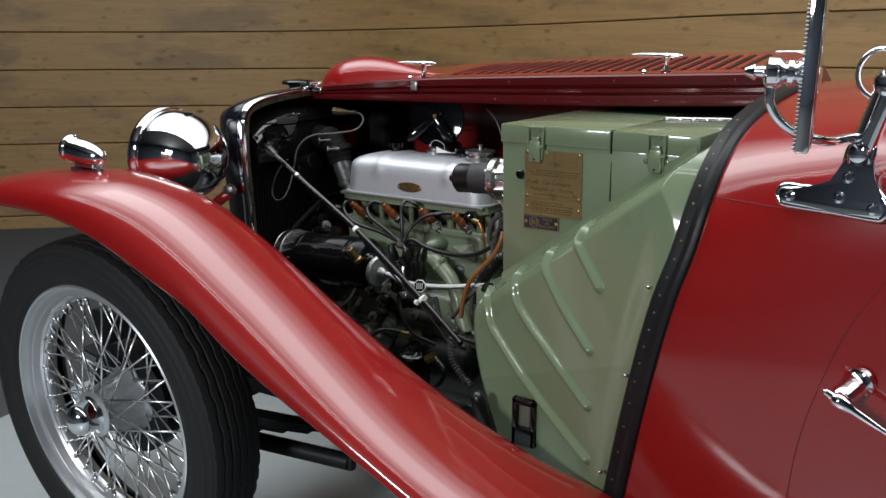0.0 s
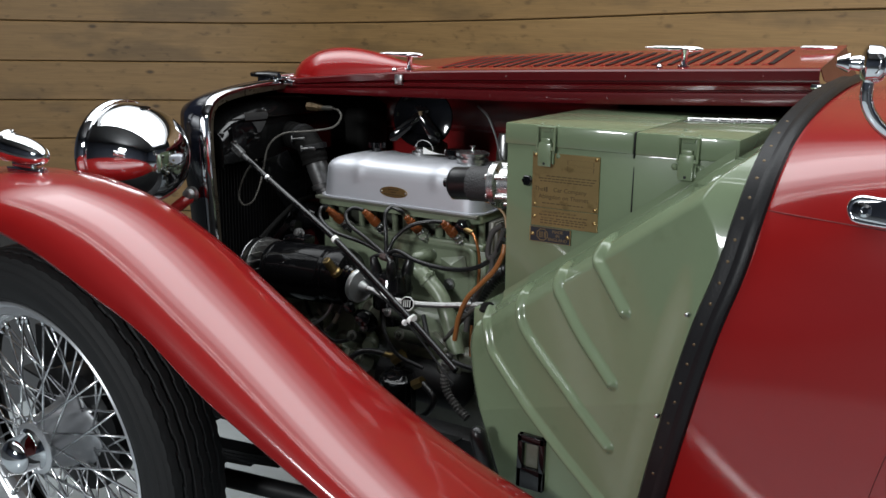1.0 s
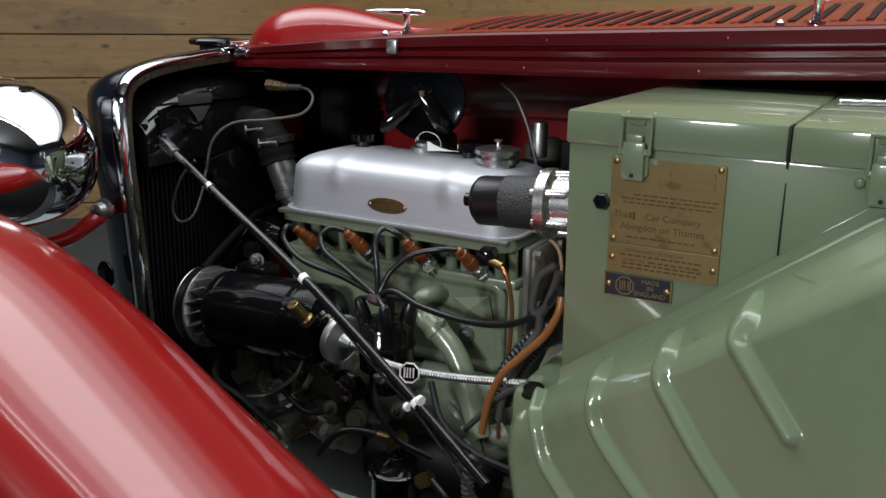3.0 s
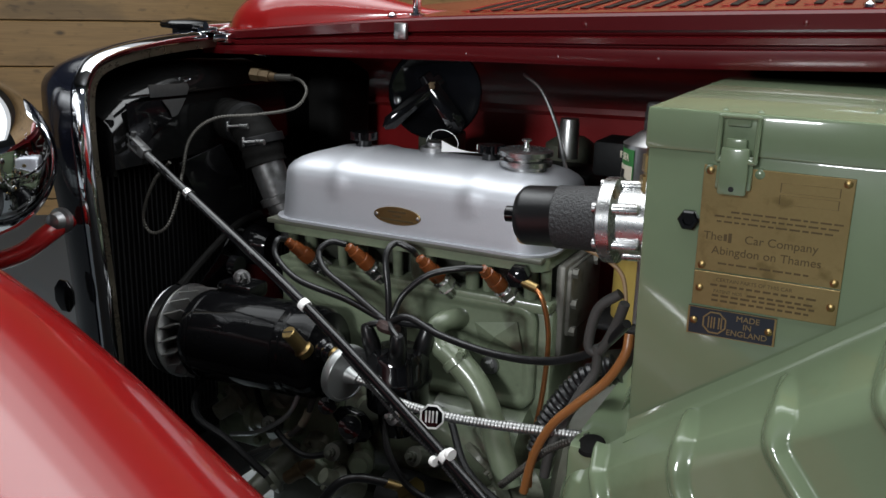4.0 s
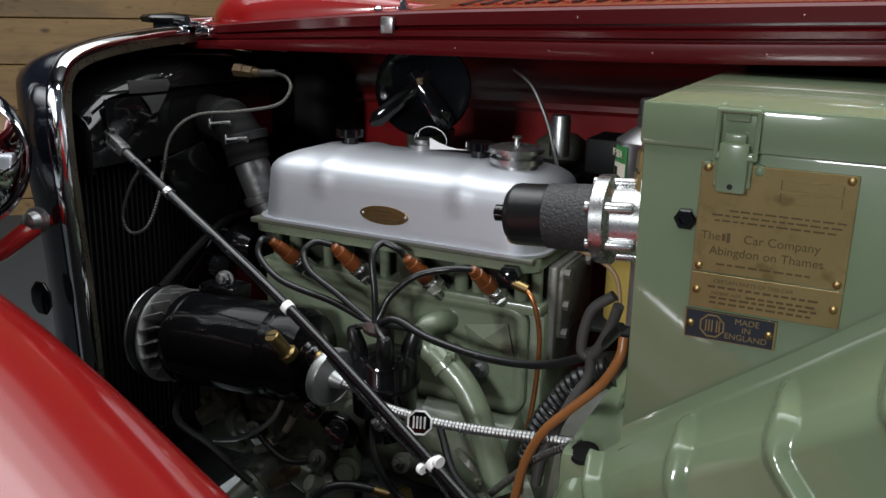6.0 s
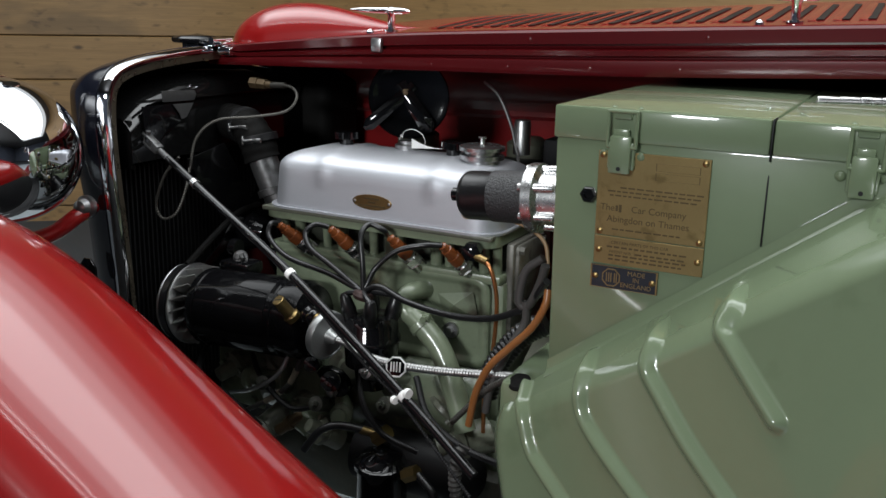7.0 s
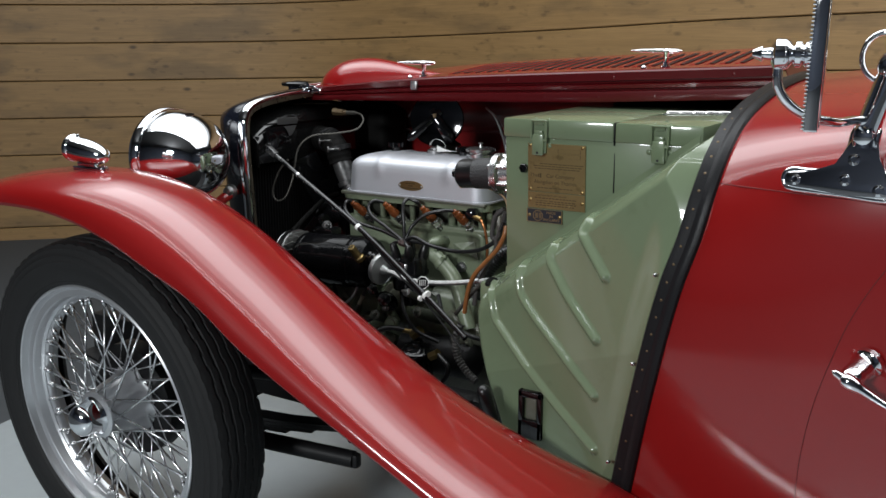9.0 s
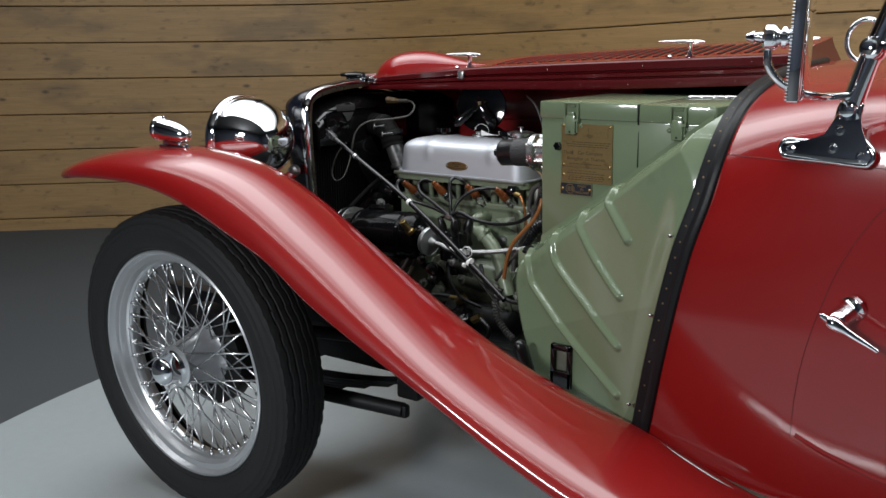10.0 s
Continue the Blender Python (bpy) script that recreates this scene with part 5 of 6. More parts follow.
rod(bm, p + Vector((0.004, -0.002, -0.004)), Vector((0.579, -0.122, 0.712)), 0.0055, segs=10)
part("pipe_union", bm, BRASS, head, "brass pipe union")

# -- radiator
bm = bmesh.new()
box(bm, (-0.02, -0.205, 0.40), (0.028, 0.205, 0.80), 0.006)
core = part("radiator_core", bm, MATT, car, "black radiator core")
bm = bmesh.new()
box(bm, (-0.025, -0.225, 0.24), (0.02, 0.235, 0.41), 0.006)
part("apron", bm, MATT, core, "black apron below the radiator")
bm = bmesh.new()
for k in range(44):
    y = -0.196 + 0.39 * k / 43
    box(bm, (0.026, y - 0.0012, 0.41), (0.034, y + 0.0012, 0.795), 0)
tagged(part("radiator_core_fin_pack", bm, MATT, core, "fine black radiator fins", smooth=False), kind="stuff")
bm = bmesh.new()
grid = []
for x, z in ((-0.02, 0.922), (-0.005, 0.922), (0.02, 0.918), (0.042, 0.910), (0.054, 0.902), (0.0605, 0.893), (0.062, 0.886), (0.062, 0.80), (0.04, 0.79), (-0.02, 0.79)):
    drop = lambda y: 0.05 * (abs(y) / 0.21) ** 4
    grid.append([(x, y, z - (drop(y) if z > 0.85 else 0)) for y in (-0.208, -0.2, -0.17, -0.1, 0.0, 0.1, 0.17, 0.2, 0.208)])
sheet(bm, grid, 0.003)
box(bm, (-0.02, -0.207, 0.79), (0.058, -0.200, 0.86), 0.002)
box(bm, (-0.02, 0.200, 0.79), (0.058, 0.207, 0.86), 0.002)
part("header_tank", bm, TANKBLACK, core, "glossy black radiator header tank")
bm = bmesh.new()
box(bm, (0.058, -0.2, 0.8835), (0.0665, 0.2, 0.8865), 0.001)
part("tank_seam", bm, TANKBLACK, core, "folded seam of the header tank")
bm = bmesh.new()
sheet(bm, [[(0.0672, -0.150, 0.8985), (0.0672, -0.118, 0.897), (0.0672, -0.082, 0.896)], [(0.0690, -0.150, 0.8915), (0.0690, -0.118, 0.8905), (0.0690, -0.080, 0.890)], [(0.0672, -0.148, 0.8825), (0.0672, -0.118, 0.8815), (0.0672, -0.083, 0.881)]], 0.002)
part("stay_pad", bm, CASTALLOY, core, "scraped alloy pad on the tank seam")
bm = bmesh.new()
sheet(bm, [[(0.066, -0.188, 0.879), (0.068, -0.135, 0.879), (0.067, -0.086, 0.878)], [(0.068, -0.188, 0.855), (0.074, -0.142, 0.852), (0.069, -0.108, 0.856)], [(0.067, -0.186, 0.828), (0.071, -0.165, 0.825), (0.067, -0.150, 0.832)]], 0.002)
gusset = part("stay_bracket", bm, BLACK, core, "black stay bracket with a bright folded corner")
bm = bmesh.new()
sheet(bm, [[(0.0705, -0.132, 0.8785), (0.0700, -0.110, 0.8780), (0.0690, -0.087, 0.8775)], [(0.0725, -0.122, 0.8650), (0.0720, -0.108, 0.8660), (0.0705, -0.096, 0.8680)], [(0.0730, -0.118, 0.8560), (0.0725, -0.112, 0.8565), (0.0715, -0.106, 0.8580)]], 0.0008)
part("bare_corner", bm, CASTALLOY, gusset, "bare alloy corner")
SHELL = [(-0.222, 0.36), (-0.229, 0.58), (-0.236, 0.70), (-0.243, 0.80), (-0.244, 0.87), (-0.235, 0.912), (-0.205, 0.936), (-0.13, 0.95), (0, 0.958)]
line = smoothed([(0.05, y, z) for y, z in SHELL] + [(0.05, -y, z) for y, z in SHELL[-2::-1]], 6)
bm = bmesh.new()
grid, flange = [], []
for i, p in enumerate(line):
    d = (line[min(i + 1, len(line) - 1)] - line[max(i - 1, 0)]).normalized()
    inw = Vector((0, d.z, -d.y))
    if inw.dot(Vector((0, 0, 0.6)) - Vector((0, p.y, p.z))) < 0:
        inw = -inw
    grid.append([p + inw * a + Vector((b, 0, 0)) for a, b in ((0.0085, 0.0035), (0.006, 0.0042), (0.003, 0.0036), (0.001, 0.001), (0.0, -0.006), (0.002, -0.016))])
    flange.append([p + inw * a + Vector((b, 0, 0)) for a, b in ((0.0195, 0.001), (0.0165, 0.0016), (0.013, 0.002), (0.0085, 0.003))])
sheet(bm, grid, -0.002)
shell = part("radiator_surround", bm, CHROME, car, "chromed radiator shell rim")
bm = bmesh.new()
sheet(bm, flange, -0.0015)
part("inner_flange", bm, TARNISH, shell, "tarnished yellowed inner flange")
# added black strip: keeps the far chrome rim dark and free of glints
bm = bmesh.new()
strip = []
for i, p in enumerate(line):
    if p.y > 0.03 and p.z > 0.6:
        d = (line[min(i + 1, len(line) - 1)] - line[max(i - 1, 0)]).normalized()
        inw = Vector((0, d.z, -d.y))
        if inw.z > 0 or inw.y > 0:
            inw = -inw
        strip.append([p + inw * a + Vector((b, 0, 0)) for a, b in ((0.0205, 0.0035), (0.012, 0.0065), (0.004, 0.0075), (-0.001, 0.005), (-0.002, -0.004))])
sheet(bm, strip, -0.0015)
part("lacing_strip", bm, HOSEBLACK, shell, "black strip added to keep the far shell rim dark under the bonnet")
NOSE = [(-0.196, 0.36), (-0.202, 0.58), (-0.209, 0.70), (-0.222, 0.80), (-0.225, 0.880), (-0.220, 0.904), (-0.200, 0.915), (-0.13, 0.927), (0, 0.936)]
nose = smoothed([(-0.032, y, z) for y, z in NOSE] + [(-0.032, -y, z) for y, z in NOSE[-2::-1]], 6)
bm = bmesh.new()
grid = []
for p, q in zip(line, nose):
    row = []
    for k in range(10):
        t = k / 9
        e = p.lerp(q, t)
        swell = 0.006 * math.sin(math.pi * t)
        row.append((0.036 - 0.068 * t, e.y * (1 + swell / 0.24), 0.6 + (e.z - 0.6) * (1 + swell / 0.6)))
    grid.append(row)
sheet(bm, grid, -0.002)
part("radiator_shell", bm, BLUEBLACK, shell, "dark navy enamelled radiator shell")
bm = bmesh.new()
sheet(bm, [[(-0.028, y, z) for y in (-0.195 - 0.02 * (z > 0.7), -0.1, 0, 0.1, 0.195 + 0.02 * (z > 0.7))] for z in (0.38, 0.6, 0.8, 0.88)] + [[(-0.030, y, 0.9325 - 0.5 * y * y) for y in (-0.215, -0.1, 0, 0.1, 0.215)]], 0.01)
part("grille_back", bm, MATT, shell, "black grille backing")
bm = bmesh.new()
prism(bm, octagon(0.022, 0.8), 0.003, Matrix.Translation((0.0, -0.2455, 0.64)) @ Euler((radians(90), 0, 0)).to_matrix().to_4x4(), 0.001)
part("side_badge", bm, BLACK, shell, "small black octagon badge")
bm = bmesh.new()
lathe(bm, [(0.024, -0.02), (0.024, 0.0), (0.038, 0.002), (0.040, 0.005), (0.040, 0.009), (0.036, 0.012), (0.012, 0.014), (0, 0.016)], Matrix.Translation((0.004, 0, 0.960)), 8)
part("radiator_cap", bm, BLACK, shell, "dark octagonal radiator cap")
bm = bmesh.new()
box(bm, (0.04, -0.028, 0.958), (0.075, 0.012, 0.966), 0.003)
rod(bm, (0.058, -0.03, 0.967), (0.058, 0.014, 0.967), 0.005)
box(bm, (0.06, -0.02, 0.945), (0.085, 0.01, 0.958), 0.003)
part("hinge_bracket", bm, CHROME, shell, "chrome bonnet hinge bracket")

# -- stay rod
ROD = [Vector(p) for p in ((0.066, -0.182, 0.833), (0.165, -0.197, 0.781), (0.374, -0.262, 0.699), (0.561, -0.302, 0.592), (0.668, -0.335, 0.535))]
bm = bmesh.new()
d0 = (ROD[1] - ROD[0]).normalized()
fm = toward(ROD[0], ROD[1])
for off_y in (-0.0055, 0.0055):
    box(bm, (-0.006, off_y - 0.0016, -0.010), (0.006, off_y + 0.0016, 0.022), 0.0014, fm)
box(bm, (-0.0065, -0.0065, 0.018), (0.0065, 0.0065, 0.030), 0.002, fm)
rod(bm, fm @ Vector((0, -0.012, -0.002)), fm @ Vector((0, 0.012, -0.002)), 0.0036, segs=10)
rod(bm, fm @ Vector((0, -0.013, -0.002)), fm @ Vector((0, -0.009, -0.002)), 0.0056, segs=6)
rod(bm, ROD[0] + d0 * 0.026, ROD[0] + d0 * 0.055, 0.0045, segs=12)
stay = part("stay_fork", bm, CASTALLOY, car, "steel fork end of the radiator stay rod")
bm = bmesh.new()
hose(bm, [ROD[0] + d0 * 0.05, ROD[1], ROD[2], ROD[3], ROD[4]], 0.0056, 16)
part("stay_rod", bm, BLACK, stay, "glossy black radiator stay rod")
for k, t in ((0, 0.0), (1, 0.0), (2, 0.0)):
    p = ROD[k + 1]
    d = (ROD[k + 2] - ROD[k]).normalized()
    bm = bmesh.new()
    lathe(bm, [(0.0057, -0.0042), (0.0068, -0.0038), (0.0068, 0.0038), (0.0057, 0.0042)], toward(p, p + d), 20)
    if k == 2:
        lathe(bm, [(0.0058, -0.0025), (0.0058, 0.0025)], toward(p + d * 0.004 + Vector((0.004, -0.003, 0.008)), p + d + Vector((0.3, -0.3, 0.4))), 14)
        lathe(bm, [(0.005, -0.0025), (0.005, 0.0025)], toward(p - d * 0.006 + Vector((-0.004, -0.006, -0.008)), p + d + Vector((0.3, -0.3, 0.4))), 14)
    part("cable_clip", bm, WHITE if k else ALU, stay, "pale clip round the rod")
bm = bmesh.new()
off = Vector((0.0, -0.004, -0.011))
hose(bm, [ROD[2].lerp(ROD[3], 0.3) + off * 0.5, ROD[2].lerp(ROD[3], 0.7) + off * 0.9, ROD[3] + off * 0.8, ROD[4] + off * 2], 0.0016, 8, n=6, ribs=320, rib=0.0008)
part("rod_cable", bm, MATT, stay, "thin spiral cable along the rod")
# -- hose, capillary and fan
bm = bmesh.new()
hose(bm, [(0.195, -0.02, 0.70), (0.176, -0.025, 0.735), (0.158, -0.028, 0.775), (0.148, -0.028, 0.80)], 0.0225, 20)
lathe(bm, [(0.0225, -0.006), (0.0265, -0.005), (0.0265, 0.005), (0.0225, 0.006)], toward((0.170, -0.0255, 0.745), (0.158, -0.028, 0.775)), 24)
elbow = part("thermostat_elbow", bm, CASTALLOY, car, "dull alloy thermostat elbow")
bm = bmesh.new()
hose(bm, [(0.150, -0.028, 0.79), (0.138, -0.027, 0.82), (0.112, -0.02, 0.838), (0.06, 0.0, 0.842)], 0.027, 20, n=10, ribs=60, rib=0.0015)
part("top_hose", bm, HOSEBLACK, elbow, "black rubber top hose")
for at, aim in (((0.143, -0.027, 0.822), (0.138, -0.027, 0.84)), ((0.112, -0.020, 0.839), (0.09, -0.01, 0.841))):
    bm = bmesh.new()
    cm = toward(at, aim)
    lathe(bm, [(0.0280, -0.006), (0.0298, -0.005), (0.0298, 0.005), (0.0280, 0.006)], cm, 28)
    clip = part("hose_clip", bm, MATT, elbow, "dark hose clip band")
    near_side = Vector(at) + Vector((-0.004, -0.033, 0.0))
    bm = bmesh.new()
    rod(bm, near_side, near_side + Vector((0.030, 0.004, 0.004)), 0.0022, segs=10)
    for k in range(5):
        rod(bm, near_side + Vector((0.018 + 0.003 * k, 0.002, 0.002)), near_side + Vector((0.0196 + 0.003 * k, 0.002, 0.0022)), 0.0032, segs=8)
    box(bm, near_side + Vector((-0.002, -0.002, -0.006)), near_side + Vector((0.001, 0.002, 0.007)), 0.0008)
    part("clip_screw", bm, STEEL, clip, "steel clip screw")
bm = bmesh.new()
U0, U1 = Vector((0.110, -0.000, 0.905)), Vector((0.149, 0.000, 0.903))
rod(bm, U0, U0.lerp(U1, 0.35), 0.0092, segs=6)
rod(bm, U0.lerp(U1, 0.3), U0.lerp(U1, 0.75), 0.0080, segs=6)
rod(bm, U0.lerp(U1, 0.7), U1, 0.0058, segs=14)
capil = part("gauge_union", bm, NAIL, car, "brass thermometer union on the header tank")
bm = bmesh.new()
rod(bm, U1, Vector((0.175, 0.000, 0.904)), 0.005, segs=10)
hose(bm, [(0.168, -0.000, 0.905), (0.197, -0.010, 0.901), (0.218, -0.030, 0.889), (0.212, -0.050, 0.871), (0.176, -0.080, 0.863), (0.125, -0.100, 0.856), (0.102, -0.120, 0.831), (0.095, -0.130, 0.785)], 0.0018, 8, n=8, ribs=260, rib=0.0006)
hose(bm, [(0.095, -0.130, 0.788), (0.096, -0.140, 0.759), (0.084, -0.150, 0.721), (0.061, -0.155, 0.710), (0.054, -0.160, 0.733), (0.079, -0.165, 0.779), (0.108, -0.165, 0.808)], 0.0018, 8, n=8, ribs=260, rib=0.0006)
part("capillary_tube", bm, DULLTUBE, capil, "thin spiral capillary tube")
bm = bmesh.new()
lathe(bm, [(0, -0.01), (0.03, -0.01), (0.03, 0.02), (0.02, 0.05), (0, 0.05)], toward((0.085, 0, 0.665), (1, 0, 0.665)), 20)
fan = part("cooling_fan", bm, BLACK, car, "black four-bladed cooling fan")
for k in range(4):
    bm = bmesh.new()
    m = Matrix.Translation((0.085, 0, 0.665)) @ Euler((radians(20 + 90 * k), 0, 0)).to_matrix().to_4x4()
    sheet(bm, [[m @ Vector((0.012 * (j - 1) * (1 if i else 0.5), -0.03 + 0.06 * j / 2 - (0.01 * i), 0.03 + 0.13 * i / 3)) for j in range(3)] for i in range(4)], 0.002)
    part("blade", bm, BLACK, fan)

# -- horn on the far side
HN = Vector((0.348, 0.080, 0.890))
hm = toward(HN, HN + Vector((0.48, -0.86, 0.1)))
hn = (hm.to_3x3() @ Vector((0, 0, 1))).normalized()
h_right = (Vector((1, 0, 0)) - hn * hn.x).normalized()
h_up = (Vector((0, 0, 1)) - hn * hn.z).normalized()
bm = bmesh.new()
lathe(bm, [(0, -0.03), (0.03, -0.028), (0.055, -0.01), (0.060, 0.0), (0.062, 0.003), (0.060, 0.006), (0.054, 0.005), (0.04, 0.001), (0.015, 0.0), (0.0, 0.0)], hm, 48)
horn = part("horn", bm, HORNBLACK, car, "round black horn")
HB = HN + h_right * -0.005 + h_up * 0.007
bm = bmesh.new()
lathe(bm, [(0.0085, 0.004), (0.0085, 0.012), (0.0065, 0.014), (0.004, 0.0142), (0.004, 0.019), (0.0, 0.0195)], Matrix.Translation(HB - HN) @ hm, 6)
lathe(bm, [(0.0115, 0.006), (0.0115, 0.009), (0.008, 0.0095)], Matrix.Translation(HB - HN) @ hm, 20)
part("horn_bolt", bm, NAIL, horn, "steel bolt and washer")
for ex, ez, half in ((-0.060, -0.056, 0.0088), (0.040, -0.056, 0.0110)):
    bm = bmesh.new()
    along = (h_right * ex + h_up * ez).normalized()
    across = along.cross(hn).normalized()
    span = math.hypot(ex, ez)
    grid = []
    for k in range(11):
        t = k / 10
        lift = 0.006 + 0.010 * math.sin(t * 2.4)
        w = half * (0.75 + 0.35 * t) * (math.sqrt(max(0.02, 1 - ((t - 0.88) / 0.12) ** 2)) if t > 0.88 else 1)
        grid.append([HB + along * (span * t - 0.017 * (1 - t)) + across * (w * q) + hn * (lift + 0.0025 * (1 - q * q)) for q in (-1, -0.5, 0, 0.5, 1)])
    sheet(bm, grid, 0.002)
    part("horn_strap", bm, BLACK, horn, "glossy black strap bracket")
bm = bmesh.new()
box(bm, (0.02, 0.2, 0.60), (0.115, 0.31, 0.915), 0.02, segs=4)
part("air_cleaner", bm, HOSEBLACK, car, "black air cleaner box")
bm = bmesh.new()
hose(bm, [(0.465, 0.100, 0.920), (0.494, 0.090, 0.901), (0.518, 0.080, 0.864), (0.532, 0.070, 0.833), (0.542, 0.060, 0.809)], 0.0025, 8)
part("throttle_cable", bm, STEEL, car, "bare steel cable")
bm = bmesh.new()
box(bm, (0.565, 0.09, 0.80), (0.66, 0.16, 0.845), 0.006)
box(bm, (0.30, 0.11, 0.70), (0.56, 0.19, 0.80), 0.02)
manifold = part("manifold", bm, MATT, car, "dark inlet manifold")
for x in (0.30, 0.50):
    bm = bmesh.new()
    lathe(bm, [(0.03, 0), (0.035, 0.01), (0.035, 0.06), (0.02, 0.07), (0.0, 0.07)], Matrix.Translation((x, 0.20, 0.76)), 24)
    part("carburettor", bm, GRIME, manifold, "dark carburettor")
bm = bmesh.new()
rod(bm, (0.625, 0.075, 0.835), (0.640, 0.085, 0.86), 0.009, segs=6)
hose(bm, [(0.640, 0.085, 0.86), (0.65, 0.09, 0.885), (0.69, 0.09, 0.905), (0.735, 0.09, 0.905)], 0.0035, 8)
part("fuel_line", bm, BRASS, car, "brass union and fuel line")

# -- starter, filter and lower castings
bm = bmesh.new()
box(bm, (0.20, -0.11, 0.30), (0.62, 0.11, 0.40), 0.02)
lathe(bm, [(0.10, 0), (0.15, 0.02), (0.16, 0.06), (0.15, 0.12), (0.1, 0.16)], toward((0.60, 0, 0.45), (1.6, 0, 0.44)), 32)
part("sump", bm, GRIME, car, "oily sump and bell housing")
bm = bmesh.new()
lathe(bm, [(0.0, 0), (0.03, 0), (0.042, 0.006), (0.042, 0.17), (0.036, 0.18), (0.02, 0.19), (0, 0.19)], toward((0.40, -0.14, 0.415), (1.4, -0.14, 0.405)), 32)
part("starter_motor", bm, MATT, car, "black starter motor")
OF = Vector((0.466, -0.190, 0.432))
bm = bmesh.new()
lathe(bm, [(0.0, -0.09), (0.030, -0.09), (0.034, -0.085), (0.034, -0.008), (0.038, -0.006), (0.038, 0.0), (0.034, 0.002), (0.028, 0.012), (0.012, 0.018), (0.012, 0.024), (0, 0.025)], Matrix.Translation(OF), 36)
filt = part("oil_filter", bm, BLACK, car, "black oil filter canister")
bm = bmesh.new()
rod(bm, Vector((0.456, -0.190, 0.463)), Vector((0.475, -0.190, 0.479)), 0.011, segs=6)
rod(bm, Vector((0.431, -0.190, 0.471)), Vector((0.466, -0.190, 0.471)), 0.006, segs=10)
part("filter_union", bm, BRASS, filt, "brass union")
bm = bmesh.new()
rod(bm, Vector((0.512, -0.210, 0.433)), Vector((0.531, -0.210, 0.444)), 0.010, segs=6)
part("filter_union", bm, BRASS, filt, "brass union")
for pts in ([(0.359, -0.220, 0.435), (0.379, -0.210, 0.464), (0.402, -0.200, 0.474), (0.436, -0.190, 0.472)], [(0.531, -0.210, 0.440), (0.560, -0.220, 0.422), (0.551, -0.220, 0.393), (0.508, -0.210, 0.357)]):
    bm = bmesh.new()
    hose(bm, pts, 0.0055, 10)
    part("filter_hose", bm, RUBBER, filt, "black rubber oil hose")
bm = bmesh.new()
hose(bm, [(0.639, -0.300, 0.548), (0.634, -0.310, 0.528), (0.636, -0.310, 0.489), (0.660, -0.315, 0.463), (0.683, -0.320, 0.450)], 0.006, 12, n=8, ribs=150, rib=0.002)
part("braided_hose", bm, GREYBRAID, car, "grey ribbed hose")
rng = random.Random(8)
for k, (px, pz, py, L, r) in enumerate(((0.24, 0.50, -0.11, 0.09, 0.022), (0.30, 0.455, -0.13, 0.07, 0.018), (0.36, 0.52, -0.11, 0.05, 0.024), (0.44, 0.51, -0.10, 0.06, 0.02), (0.52, 0.49, -0.10, 0.05, 0.026), (0.17, 0.49, -0.12, 0.08, 0.018), (0.24, 0.41, -0.15, 0.1, 0.02), (0.36, 0.44, -0.17, 0.06, 0.016), (0.56, 0.46, -0.13, 0.08, 0.024))):
    bm = bmesh.new()
    a = Vector((px, py, pz))
    d = Vector((rng.uniform(-0.6, 0.6), rng.uniform(-0.9, -0.2), rng.uniform(-0.6, 0.6))).normalized()
    lathe(bm, [(r * 0.5, -L * 0.5), (r, -L * 0.45), (r, 0), (r * 1.25, 0.003), (r * 1.25, 0.010), (r * 0.7, 0.014), (r * 0.6, L * 0.5), (r * 0.3, L * 0.52), (0, L * 0.52)], toward(a, a + d), 20)
    for j in range(3):
        t = 2.1 * j
        q = toward(a, a + d) @ Vector((r * 1.1 * math.cos(t), r * 1.1 * math.sin(t), 0.010))
        rod(bm, q, q + d * 0.006, 0.0045, segs=6)
    part("casting", bm, OILY, block, "oily casting with bolts")
for pts, r in (([(0.20, -0.13, 0.52), (0.25, -0.17, 0.50), (0.31, -0.18, 0.47), (0.37, -0.17, 0.49)], 0.004), ([(0.30, -0.16, 0.56), (0.29, -0.18, 0.52), (0.25, -0.19, 0.49), (0.20, -0.18, 0.47)], 0.003), ([(0.42, -0.17, 0.56), (0.44, -0.2, 0.52), (0.47, -0.2, 0.48), (0.52, -0.19, 0.46)], 0.004), ([(0.13, -0.14, 0.53), (0.16, -0.2, 0.50), (0.22, -0.21, 0.48), (0.27, -0.20, 0.44)], 0.005), ([(0.5, -0.16, 0.55), (0.54, -0.2, 0.52), (0.6, -0.22, 0.5), (0.68, -0.24, 0.5)], 0.0045)):
    bm = bmesh.new()
    hose(bm, pts, r, 8)
    part("pipe", bm, MATT if r > 0.0035 else STEEL, block)
for n, (at, r, depth) in enumerate((((0.390, -0.200, 0.535), 0.014, 0.012), ((0.365, -0.200, 0.497), 0.011, 0.02), ((0.440, -0.190, 0.556), 0.010, 0.012), ((0.352, -0.190, 0.549), 0.011, 0.010), ((0.259, -0.180, 0.498), 0.011, 0.03), ((0.473, -0.200, 0.520), 0.012, 0.025))):
    bm = bmesh.new()
    mt = toward(at, Vector(at) + Vector((0.45 - 0.3 * (n % 3), -0.8, 0.35)))
    lathe(bm, [(r, -depth - 0.09), (r, -0.004), (r * 0.94, 0), (r * 0.5, 0.001), (r * 0.45, 0.006), (0, 0.0065)], mt, 24)
    lathe(bm, [(r * 0.3, 0.006), (r * 0.3, 0.012), (0, 0.0125)], mt, 6)
    part("fitting", bm, (BLACK, DARKCAST, STEEL, BLACK, DARKCAST, DARKCAST)[n], block, "oily fitting with a bolt head")
